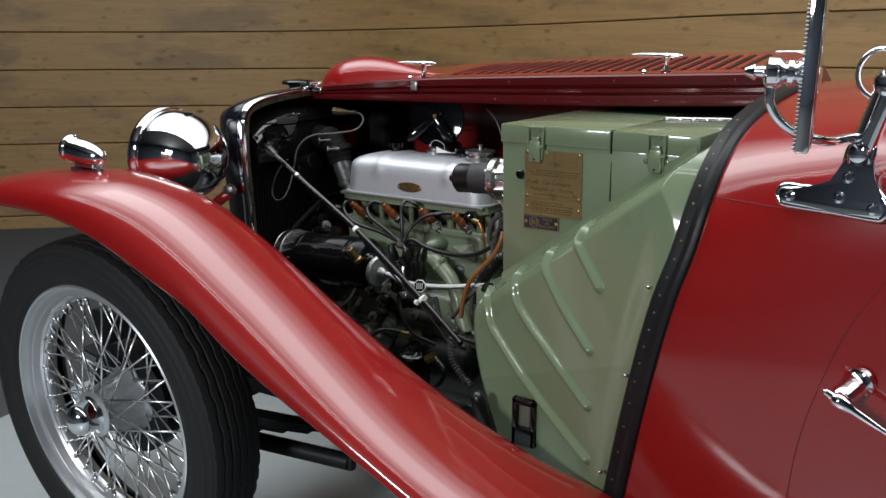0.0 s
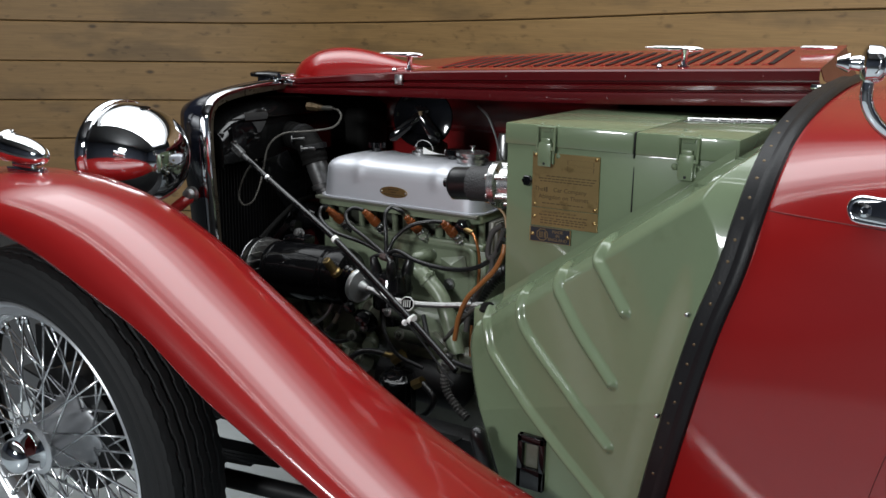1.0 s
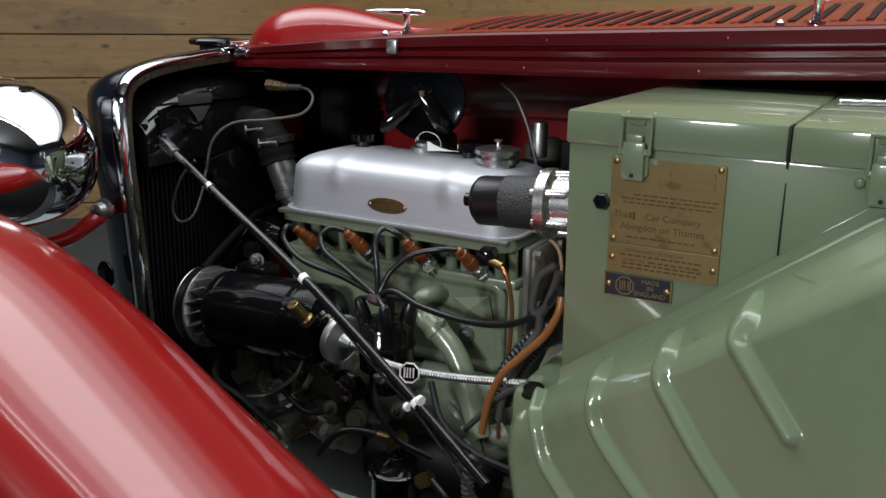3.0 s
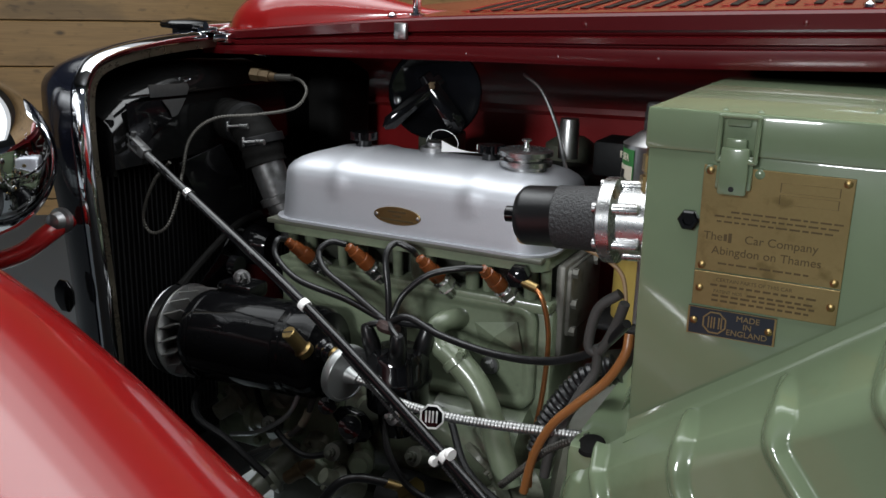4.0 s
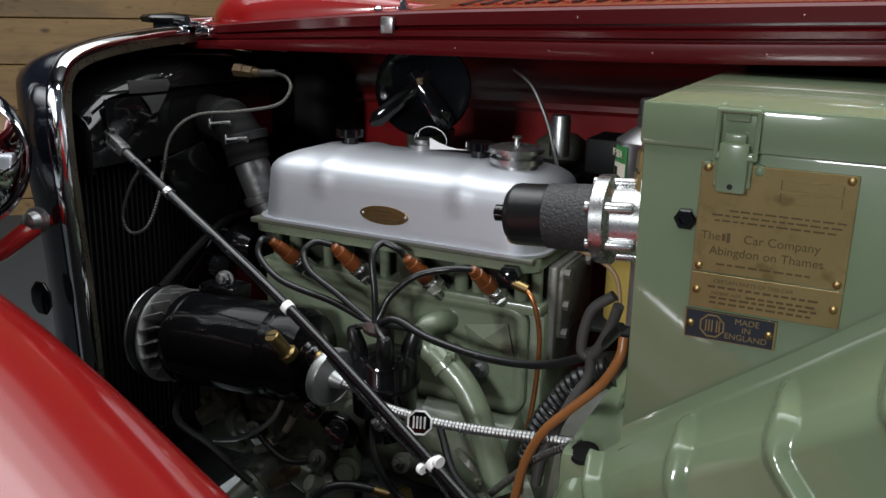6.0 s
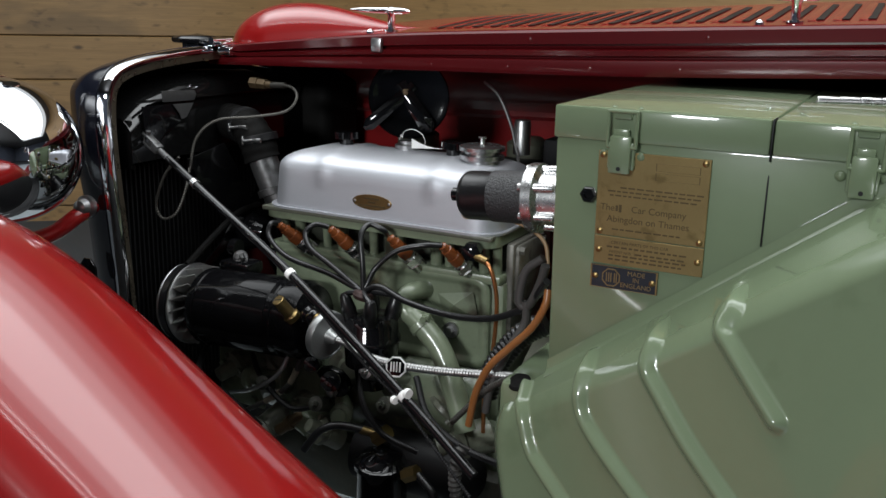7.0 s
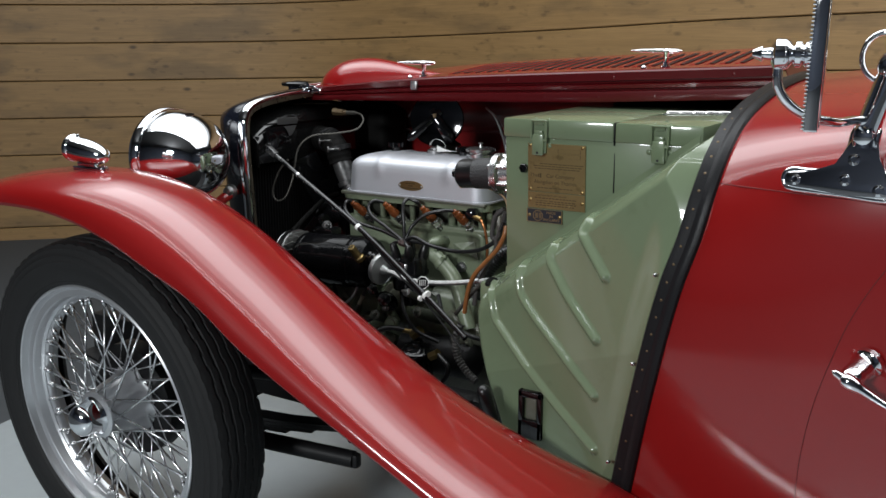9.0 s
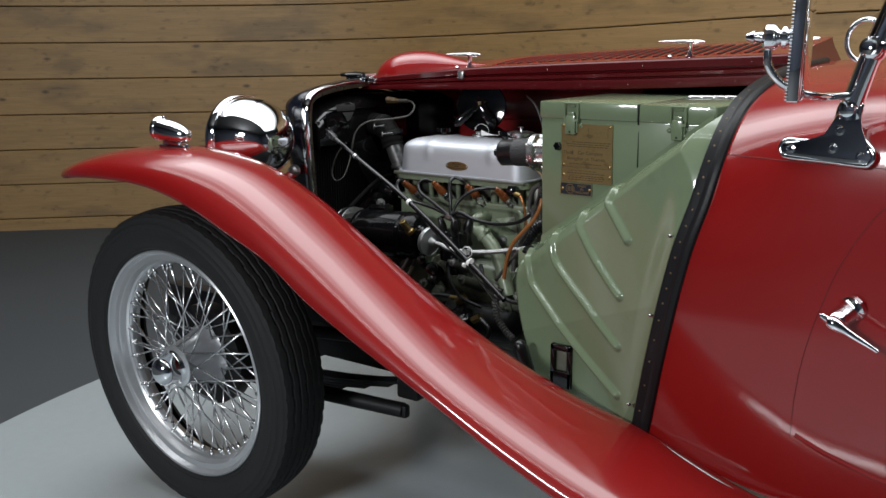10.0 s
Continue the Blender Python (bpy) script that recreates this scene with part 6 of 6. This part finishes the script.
# front plate, pump casting and brackets low on the near side
bm = bmesh.new()
box(bm, (0.120, -0.112, 0.415), (0.206, -0.104, 0.552), 0.004)
for bx, bz in ((0.132, 0.54), (0.132, 0.48), (0.190, 0.43)):
    rod(bm, (bx, -0.108, bz), (bx, -0.119, bz), 0.006, segs=6)
part("front_plate", bm, ENGINE, block, "oily green engine front plate")
bm = bmesh.new()
lathe(bm, [(0.0, -0.004), (0.017, -0.003), (0.019, 0.0), (0.019, 0.008), (0.0145, 0.011), (0.0140, 0.055), (0.020, 0.058), (0.0205, 0.070), (0.014, 0.074), (0.0, 0.075)], toward((0.205, -0.142, 0.480), (0.290, -0.138, 0.492)), 24)
part("pump_casting", bm, ENGINE, block, "green tubular casting")
bm = bmesh.new()
lathe(bm, [(0.0, 0.0), (0.0085, 0.001), (0.0085, 0.020), (0.0105, 0.021), (0.0105, 0.030), (0.0085, 0.031), (0.0085, 0.052), (0.006, 0.056), (0, 0.056)], toward((0.274, -0.165, 0.420), (0.320, -0.160, 0.458)), 18)
part("bronze_pipe_end", bm, NAIL, block, "dull bronze pipe end")
bm = bmesh.new()
outline = [(0.345, 0.527), (0.352, 0.536), (0.366, 0.540), (0.384, 0.537), (0.396, 0.526), (0.399, 0.512), (0.392, 0.502), (0.378, 0.498), (0.364, 0.503), (0.356, 0.514)]
prism(bm, outline, 0.010, Matrix.Translation((0, -0.160, 0)) @ Euler((radians(90), 0, 0)).to_matrix().to_4x4(), 0.003)
lug = part("pump_lug", bm, BLACK, block, "black mounting lug")
bm = bmesh.new()
lathe(bm, [(0.0085, 0.0), (0.0085, 0.002), (0.006, 0.0025), (0.006, 0.009), (0.004, 0.0105), (0, 0.011)], toward((0.374, -0.170, 0.506), (0.378, -1.17, 0.52)), 6)
part("lug_bolt", bm, STEEL, lug, "steel bolt")
bm = bmesh.new()
box(bm, (-0.030, -0.012, -0.016), (0.030, 0.020, 0.016), 0.007, pose(0.352, -0.146, 0.463, 12, -24, 8), 3)
box(bm, (-0.016, -0.018, -0.024), (0.018, 0.016, 0.010), 0.006, pose(0.318, -0.148, 0.448, -8, 14, -12), 3)
lathe(bm, [(0.016, 0), (0.016, 0.012), (0.011, 0.015), (0.011, 0.022), (0, 0.023)], toward((0.380, -0.155, 0.468), (0.60, -0.9, 0.62)), 18)
part("oil_pump_body", bm, ENGINE, block, "greasy green oil pump body")
for pts in ([(0.345, -0.160, 0.565), (0.322, -0.170, 0.545), (0.313, -0.172, 0.522), (0.300, -0.172, 0.501), (0.271, -0.170, 0.475), (0.238, -0.168, 0.453), (0.205, -0.165, 0.432)],):
    bm = bmesh.new()
    hose(bm, pts, 0.0036, 10)
    wire = part("dynamo_wire", bm, GREYBRAID, block, "dark braided dynamo wire")
    bm = bmesh.new()
    hose(bm, [(0.314, -0.1722, 0.526), (0.309, -0.1725, 0.514), (0.303, -0.1725, 0.505)], 0.0048, 10)
    part("wire_sleeve", bm, SLEEVE, wire, "pale cloth wire sleeve")
    bm = bmesh.new()
    hose(bm, [(0.284, -0.1712, 0.486), (0.270, -0.1702, 0.474), (0.256, -0.1694, 0.465)], 0.0050, 10)
    part("wire_sleeve", bm, SLEEVE, wire, "pale cloth wire sleeve")
BG = Vector((0.518, -0.245, 0.599))
bm = bmesh.new()
mo = toward(BG, BG + Vector((0.3, -0.9, 0.25))) @ pose(0, 0, 0, 0, 0, 0)
prism(bm, octagon(0.0135), 0.002, mo)
ob = part("decal_base", bm, BLACK, block, "black badge plate", smooth=False)
bm = bmesh.new()
frame_line(bm, octagon(0.0135), 0.002, 0.0008, mo @ Matrix.Translation((0, 0, 0.002)))
for dx in (-0.006, -0.0025, 0.001, 0.005):
    flat_bar(bm, dx - 0.001, 0, 0.0018, 0.012, 0.0008, mo @ Matrix.Translation((0, 0, 0.002)))
part("decal", bm, WHITE, block, "white octagon decal", smooth=False)

# -- chassis, axle and spring
bm = bmesh.new()
box(bm, (-0.45, -0.30, 0.30), (1.3, -0.25, 0.40), 0.006)
box(bm, (-0.45, 0.25, 0.30), (1.3, 0.30, 0.40), 0.006)
box(bm, (0.03, -0.25, 0.31), (0.09, 0.25, 0.37), 0.006)
box(bm, (0.70, -0.25, 0.31), (0.76, 0.25, 0.37), 0.006)
box(bm, (1.3, -0.30, 0.30), (2.4, 0.30, 0.33), 0.006)
chassis = part("chassis", bm, MATT, car, "black chassis rails")
bm = bmesh.new()
hose(bm, [(0, -0.54, 0.345), (0, -0.44, 0.33), (0, -0.35, 0.29), (0, 0, 0.28), (0, 0.35, 0.29), (0, 0.54, 0.345)], 0.024, 14)
part("front_axle", bm, MATT, chassis, "black beam front axle")
bm = bmesh.new()
for k in range(5):
    L = 0.44 - 0.07 * k
    sheet(bm, [[(L * t, y, 0.262 + 0.05 * (t * L / 0.44) ** 2 - 0.007 * k) for y in (-0.345, -0.305)] for t in (-1, -0.75, -0.5, -0.25, 0, 0.25, 0.5, 0.75, 1)], 0.006)
box(bm, (0.40, -0.355, 0.27), (0.46, -0.295, 0.34), 0.008)
part("leaf_spring", bm, MATT, chassis, "black leaf spring")
bm = bmesh.new()
hose(bm, [(0.03, -0.52, 0.315), (0.2, -0.46, 0.285), (0.455, -0.40, 0.268)], 0.017, 12)
box(bm, (0.445, -0.41, 0.252), (0.468, -0.39, 0.282), 0.006)
rod(bm, (0.0, -0.50, 0.42), (0.36, -0.36, 0.40), 0.014)
part("drag_link", bm, MATT, chassis, "black drag link")
bm = bmesh.new()
sheet(bm, [[(x, -0.468, curve_at(INNER, x) + 0.004), (x, -0.43, curve_at(INNER, x) - 0.05), (x, -0.36, 0.41), (x, -0.30, 0.402)] for x in [-0.1 + 0.0425 * k for k in range(19)]], 0.002)
part("inner_valance", bm, MATT, chassis, "black inner wing valance")

# -- headlamp and sidelamp
LAMP = Vector((-0.045, -0.345, 0.826))
lm = toward(LAMP, LAMP + Vector((1, 0.0, 0.0)))
bm = bmesh.new()
prof = []
for k in range(25):
    a = k / 24 * math.pi / 2
    prof.append((0.098 * math.sin(a) ** 0.86, 0.118 * math.cos(a)))
lathe(bm, prof[::-1][::-1] + [(0.098, -0.014)], lm, 56, close=False)
lamp = part("headlamp", bm, CHROME, car, "large chromed bullet headlamp")
bm = bmesh.new()
lathe(bm, [(0.0985, -0.010), (0.1015, -0.0105), (0.1025, -0.0125), (0.1015, -0.0145), (0.1005, -0.015), (0.1030, -0.020), (0.1035, -0.028), (0.101, -0.035), (0.096, -0.037)], lm, 56)
part("lamp_rim", bm, CHROME, lamp, "chrome lamp rim")
bm = bmesh.new()
lathe(bm, [(0.096, -0.034), (0.07, -0.046), (0.03, -0.053), (0.0, -0.055)], lm, 40)
part("lamp_glass", bm, DARKPLATE, lamp, "lamp glass")
bm = bmesh.new()
prism(bm, [(0.012 * math.cos(k * math.pi / 8), 0.007 * math.sin(k * math.pi / 8)) for k in range(16)], 0.003, toward(LAMP + Vector((0.0484, -0.004, 0.0885)), LAMP + Vector((0.085, -0.004, 0.182))))
part("lamp_badge", bm, CHROME, lamp, "small oval chrome badge")
bm = bmesh.new()
hose(bm, [(0.019, -0.246, 0.742), (0.017, -0.275, 0.730), (0.0, -0.305, 0.709), (-0.028, -0.335, 0.700), (-0.045, -0.347, 0.712), (-0.047, -0.35, 0.74)], 0.0115, 14)
part("lamp_bracket", bm, RED, lamp, "red lamp bracket")
bm = bmesh.new()
lathe(bm, [(0.016, 0), (0.016, 0.006), (0.012, 0.008), (0.010, 0.018), (0.005, 0.021), (0, 0.022)], toward((0.020, -0.256, 0.742), (0.14, -1.26, 0.8)), 16)
part("lamp_bolt", bm, STEEL, lamp, "steel bracket bolt")
SL = Vector((0.014, -0.622, 0.869))
sm = toward(SL, SL + Vector((1, 0.05, -0.16)))
bm = bmesh.new()
prof = [(0.0235 * math.sin(k / 14 * math.pi / 2) ** 0.8, 0.062 * math.cos(k / 14 * math.pi / 2)) for k in range(15)]
lathe(bm, prof + [(0.0235, -0.022)], sm, 36, close=False)
side = part("sidelamp", bm, CHROME, car, "small chromed sidelamp on the wing")
bm = bmesh.new()
lathe(bm, [(0.023, -0.018), (0.0255, -0.020), (0.0265, -0.024), (0.0255, -0.030), (0.022, -0.031), (0.015, -0.036), (0, -0.038)], sm, 36)
part("sidelamp_rim", bm, CHROME, side, "chrome rim")
bm = bmesh.new()
box(bm, (-0.01, -0.632, 0.834), (0.07, -0.612, 0.841), 0.003)
box(bm, (0.0, -0.630, 0.838), (0.05, -0.614, 0.856), 0.004)
lathe(bm, [(0.007, 0), (0.007, 0.006), (0, 0.01)], Matrix.Translation((0.068, -0.622, 0.836)), 12)
part("sidelamp_foot", bm, CHROME, side, "chrome foot")
bm = bmesh.new()
box(bm, (-0.004, -0.625, 0.891), (0.004, -0.619, 0.899), 0.002)
part("sidelamp_tell", bm, CHROME, side)

# -- body fittings
for k in range(2, len(hoop) - 12, 2):
    p = hoop[k]
    q = hoop[k + 1] - hoop[k - 1]
    out = Vector((0, q.z, -q.y)).normalized()
    if out.y > 0:
        out = -out
    at = p + out * 0.0045 + Vector((-1, 0.1, 0)).normalized() * 0.0165
    bm = bmesh.new()
    lathe(bm, [(0.0031, -0.004), (0.0028, 0.0002), (0.0016, 0.0012), (0, 0.0016)], toward(at, at + out), 10)
    part("nail", bm, NAIL, body, "dull brass nail head")
for x, z in ((1.068, 0.742), (1.042, 0.605), (1.005, 0.435)):
    bm = bmesh.new()
    at = Vector((x, skin(1.12, z).y + 0.008, z))
    lathe(bm, [(0.0028, -0.004), (0.0028, 0.001), (0.002, 0.0022), (0, 0.0026)], toward(at, at + Vector((-0.3, -1, 0))), 10)
    part("clip", bm, ALU, body, "small bright clip")


def groove(pts, r, mat, label, lift=0.0):
    bm = bmesh.new()
    hose(bm, [skin(x, z) + Vector((0, -lift, 0)) for x, z in pts], r, 6)
    return part("shut_line", bm, mat, body, label)


GROOVE = paint("dark_red_joint", (0.10, 0.005, 0.005), 0.6, vary=0.1)
groove([(1.125, 0.876), (1.16, 0.876), (1.2, 0.8765), (1.3, 0.877), (1.45, 0.878), (1.6, 0.879)], 0.0008, GROOVE, "thin joint line in the paint")
groove([(1.283, 0.462), (1.286, 0.53), (1.295, 0.60), (1.312, 0.67), (1.335, 0.74), (1.372, 0.81), (1.41, 0.85)], 0.0006, GROOVE, "door shut line")
groove([(1.29, 0.466), (1.34, 0.447), (1.43, 0.425), (1.55, 0.41), (1.8, 0.40)], 0.0042, RED, "lower door edge", -0.0005)
bm = bmesh.new()
hose(bm, [(1.017, -0.462, 0.385), (1.082, -0.490, 0.378), (1.148, -0.510, 0.364), (1.219, -0.525, 0.346), (1.302, -0.540, 0.321)], 0.0055, 10)
part("wing_bead", bm, STEEL, body, "dull bead between wing and body")

# catch plate and boot at the foot of the panel
bm = bmesh.new()
cx, cy, cz = 0.838, -0.405, 0.452
for a, b in (((-0.022, -0.045), (-0.013, 0.04)), ((0.013, -0.045), (0.022, 0.04)), ((-0.022, 0.028), (0.022, 0.04)), ((-0.022, -0.045), (0.022, -0.012))):
    box(bm, (cx + a[0], cy - 0.006, cz + a[1]), (cx + b[0], cy + 0.006, cz + b[1]), 0.002)
catch = part("catch_plate", bm, BLACK, car, "black bonnet catch plate with a slot")
bm = bmesh.new()
box(bm, (cx - 0.010, cy + 0.0, cz - 0.012), (cx + 0.010, cy + 0.006, cz + 0.028), 0.002)
part("catch_tongue", bm, GRIME, catch, "bright steel tongue")
bm = bmesh.new()
BT = Vector((0.750, -0.408, 0.468))
lathe(bm, [(0.013, -0.06), (0.013, 0.0), (0.012, 0.01), (0.007, 0.016), (0, 0.018)], toward(BT, BT + Vector((-0.25, -0.1, 1))), 24)
part("rubber_boot", bm, RUBBER, car, "black rubber boot")

# windscreen bracket
bm = bmesh.new()
mfoot = Matrix.Identity(4)
dirx = (skin(1.36, 0.9) - skin(1.235, 0.9)).normalized()
upz = Vector((0, 0.12, 1)).normalized()
nz = dirx.cross(upz).normalized()
if nz.y > 0:
    nz = -nz
mfoot.col[0][:3], mfoot.col[1][:3], mfoot.col[2][:3] = dirx, nz.cross(dirx).normalized(), nz
mfoot.translation = skin(1.30, 0.893) + Vector((0.003, -0.003, 0))
if mfoot.col[1][2] < 0:
    mfoot.col[1][:3] = -Vector(mfoot.col[1][:3])
foot = [(-0.066, -0.006), (-0.069, 0.002), (-0.066, 0.010), (-0.057, 0.014), (-0.038, 0.0135), (-0.018, 0.0155), (-0.003, 0.022), (0.006, 0.038), (0.012, 0.070), (0.036, 0.070), (0.036, 0.052), (0.040, 0.034), (0.048, 0.020), (0.060, 0.008), (0.063, -0.002), (0.059, -0.010), (0.050, -0.013), (0.0, -0.011), (-0.056, -0.010)]
prism(bm, foot, 0.010, mfoot, 0.0045)
hose(bm, [mfoot @ Vector((x, y, 0.0055)) for x, y in foot + foot[:1]], 0.004, 10, n=4)
screen = part("windscreen_bracket", bm, CHROME, car, "chromed windscreen bracket")
for x, y in ((-0.053, 0.002), (0.048, -0.002), (0.008, 0.007), (0.015, 0.032)):
    bm = bmesh.new()
    lathe(bm, [(0.0072, 0.008), (0.0072, 0.0105), (0.004, 0.0115), (0.0035, 0.0095), (0, 0.0095)], mfoot @ Matrix.Translation((x, y, 0)), 16)
    part("screw", bm, CHROME, screen, "chrome screw")
bm = bmesh.new()
p0 = mfoot @ Vector((0.024, 0.068, 0.004))
p1 = p0 + Vector((0.022, -0.004, 0.075))
p2 = p1 + Vector((0.03, 0.0, 0.085))
hose(bm, [p0 - Vector((0.002, 0, 0.02)), p0, p1, p2], 0.0145, 16)
bmesh.ops.create_uvsphere(bm, u_segments=20, v_segments=12, radius=0.019, matrix=Matrix.Translation(p1))
part("windscreen_post", bm, CHROME, screen, "chromed windscreen post")
bm = bmesh.new()
lathe(bm, [(0.013, 0), (0.014, 0.004), (0.014, 0.016), (0.010, 0.018), (0.006, 0.016), (0, 0.016)], toward(p1 + Vector((0, -0.012, 0)), p1 + Vector((0, -1, 0.1))), 20)
part("pivot_nut", bm, CHROME, screen, "chrome pivot nut")
bm = bmesh.new()
ctr = p1 + Vector((-0.012, 0.004, 0.01))
hose(bm, [ctr + Vector((0.024 * math.cos(t), 0, 0.028 * math.sin(t))) for t in [k * math.pi / 8 for k in range(17)]], 0.0035, 10, n=3)
part("wing_nut_ring", bm, CHROME, screen, "chrome ring of the screen clamp")
bm = bmesh.new()
lathe(bm, [(0.010, 0), (0.011, 0.003), (0.011, 0.012), (0.006, 0.014), (0, 0.014)], toward(p0 + Vector((0, -0.008, -0.005)), p0 + Vector((-0.2, -1, 0))), 16)
part("post_nut", bm, CHROME, screen, "chrome dome nut")

# mirror
MC = Vector((1.291, -0.660, 1.066))
mn = Vector((0.985, 0.14, 0.015)).normalized()
mm = Matrix.Translation(MC) @ Euler((0, radians(1.8), 0)).to_matrix().to_4x4() @ Matrix.Translation(-MC) @ toward(MC, MC + mn)
bm = bmesh.new()
mz = mm.to_3x3().inverted() @ Vector((0, 0, 1))
spin = math.degrees(math.atan2(mz.y, mz.x)) - 90
mf = mm @ pose(0, 0, 0, 0, 0, spin)
box(bm, (-0.054, -0.093, -0.008), (0.054, 0.093, 0.0065), 0.0022, mf, segs=2)
mirror = part("wing_mirror", bm, CHROME, car, "rectangular chromed mirror on an arm")
bm = bmesh.new()
box(bm, (-0.050, -0.089, 0.006), (0.050, 0.089, 0.0075), 0.0006, mf)
part("mirror_glass", bm, paint("mirror_glass", (0.9, 0.9, 0.9), 0.02, metal=1.0, vary=0.0, bump=0), mirror, "mirror glass")
for side_x in (-0.0538, 0.0538):
    bm = bmesh.new()
    for k in range(46):
        rod(bm, mf @ Vector((side_x, -0.0895 + 0.00398 * k, -0.0095)), mf @ Vector((side_x, -0.0895 + 0.00398 * k, -0.0065)), 0.0012, segs=6)
    tagged(part("knurled_edge", bm, CHROME, mirror, "finely knurled chrome edge"), kind="stuff")
mb2 = Matrix.Translation((0, 0, -0.016)) @ mm
bm = bmesh.new()
lathe(bm, [(0.012, -0.008), (0.014, -0.014), (0.010, -0.017), (0.014, -0.019), (0.014, -0.024), (0.009, -0.027), (0.014, -0.030), (0.0165, -0.034), (0.0165, -0.044), (0.012, -0.048), (0.007, -0.049), (0.006, -0.056), (0.009, -0.058), (0.004, -0.068), (0, -0.069)], mb2, 24)
part("mirror_boss", bm, CHROME, mirror, "chrome swivel boss")
bm = bmesh.new()
e0 = mb2 @ Vector((0, 0, -0.040))
hose(bm, [e0, e0 + Vector((0.0, 0.004, -0.035)), e0 + Vector((0.02, 0.02, -0.062)), e0 + Vector((0.05, 0.06, -0.075)), p0 + Vector((-0.012, -0.01, 0.012)), p0 + Vector((0.004, -0.004, 0.006))], 0.0055, 12)
part("mirror_arm", bm, CHROME, mirror, "bent chrome arm")

# door handle
hb, hk = Vector((1.356, -0.532, 0.680)), Vector((1.338, -0.572, 0.664))
bm = bmesh.new()
L = (hk - hb).length
lathe(bm, [(0.019, -0.004), (0.019, 0.003), (0.0155, 0.006), (0.0135, 0.012), (0.015, 0.018), (0.013, 0.024), (0.0145, 0.032), (0.012, L - 0.004), (0.009, L + 0.002), (0, L + 0.003)], toward(hb, hk), 24)
part("door_handle", bm, CHROME, body, "chromed door handle")
bm = bmesh.new()
ha, hz = Vector((1.322, -0.578, 0.677)), Vector((1.402, -0.575, 0.635))
L = (hz - ha).length
lathe(bm, [(0.001, 0), (0.0045, 0.003), (0.0055, 0.012), (0.0095, 0.016), (0.0105, 0.024), (0.0085, 0.034), (0.0065, 0.040), (0.0055, L * 0.6), (0.003, L - 0.003), (0, L)], toward(ha, hz), 16)
part("door_lever", bm, CHROME, body, "chromed door lever")

# the far wing, wheel and headlamp repeat the near ones
FLIP = Matrix.Diagonal((1, -1, 1, 1))
for near in (wing, wheel, lamp):
    twin = new(near.name.split(".")[0], near.data)
    hang(twin, car)
    twin.matrix_basis = FLIP
    for piece in [o for o in bpy.data.objects if o.parent == near]:
        far_piece = new(piece.name.split(".")[0], piece.data)
        far_piece.parent = twin
        far_piece.matrix_basis = piece.matrix_basis.copy()

# ---- oil can on its tray ----
bm = bmesh.new()
box(bm, (0.62, -0.06, 0.655), (0.735, 0.05, 0.662), 0.002)
part("can_tray", bm, MATT, car, "black tray beside the bulkhead")
can = thing("oil_can", (0.672, -0.005, 0.662), "tin oil can with a green label on a tray", "can")
CM = Matrix.Translation((0.672, -0.005, 0.662))
bm = bmesh.new()
lathe(bm, [(0.038, 0.0), (0.040, 0.002), (0.040, 0.196), (0.041, 0.198), (0.041, 0.201), (0.038, 0.203), (0.026, 0.212), (0.019, 0.216), (0.018, 0.220)], CM, 40)
part("can_body", bm, STEEL, can, "tin can body")
bm = bmesh.new()
lathe(bm, [(0.0203, 0.216), (0.0205, 0.218), (0.0205, 0.226), (0.019, 0.227), (0.0205, 0.229), (0.0205, 0.234), (0.0195, 0.236), (0.0195, 0.243), (0.018, 0.245), (0, 0.245)], CM, 32)
part("can_cap", bm, CASTALLOY, can, "ridged tin cap")
LABEL_GREEN = paint("label_green", (0.03, 0.16, 0.04), 0.5, vary=0.1)
LABEL_CREAM = paint("label_cream", (0.55, 0.5, 0.4), 0.5, vary=0.1)
LABEL_GOLD = paint("label_gold", (0.35, 0.25, 0.06), 0.5, vary=0.15)


def label_patch(a0, a1, z0, z1, r, mat, name="label"):
    bm = bmesh.new()
    sheet(bm, [[CM @ Vector((r * math.cos(radians(a0 + (a1 - a0) * i / 10)), r * math.sin(radians(a0 + (a1 - a0) * i / 10)), z)) for i in range(11)] for z in (z0, z1)], 0.0003)
    return part(name, bm, mat, can)


label_patch(180, 240, 0.135, 0.196, 0.0405, LABEL_GREEN)
label_patch(194, 238, 0.120, 0.178, 0.0409, LABEL_CREAM)
label_patch(203, 218, 0.150, 0.173, 0.0412, MATT)
label_patch(180, 262, 0.0, 0.085, 0.0405, LABEL_GOLD)
label_patch(180, 262, 0.085, 0.100, 0.0405, LABEL_GREEN)
tm = Matrix.Translation((0.672, -0.005, 0.662)) @ Euler((0, 0, radians(-56))).to_matrix().to_4x4() @ Matrix.Translation((0.0, -0.0413, 0.187)) @ Euler((radians(90), 0, 0)).to_matrix().to_4x4()
lettering("can_writing", "IF SEA", 0.011, tm, LABEL_CREAM, can)
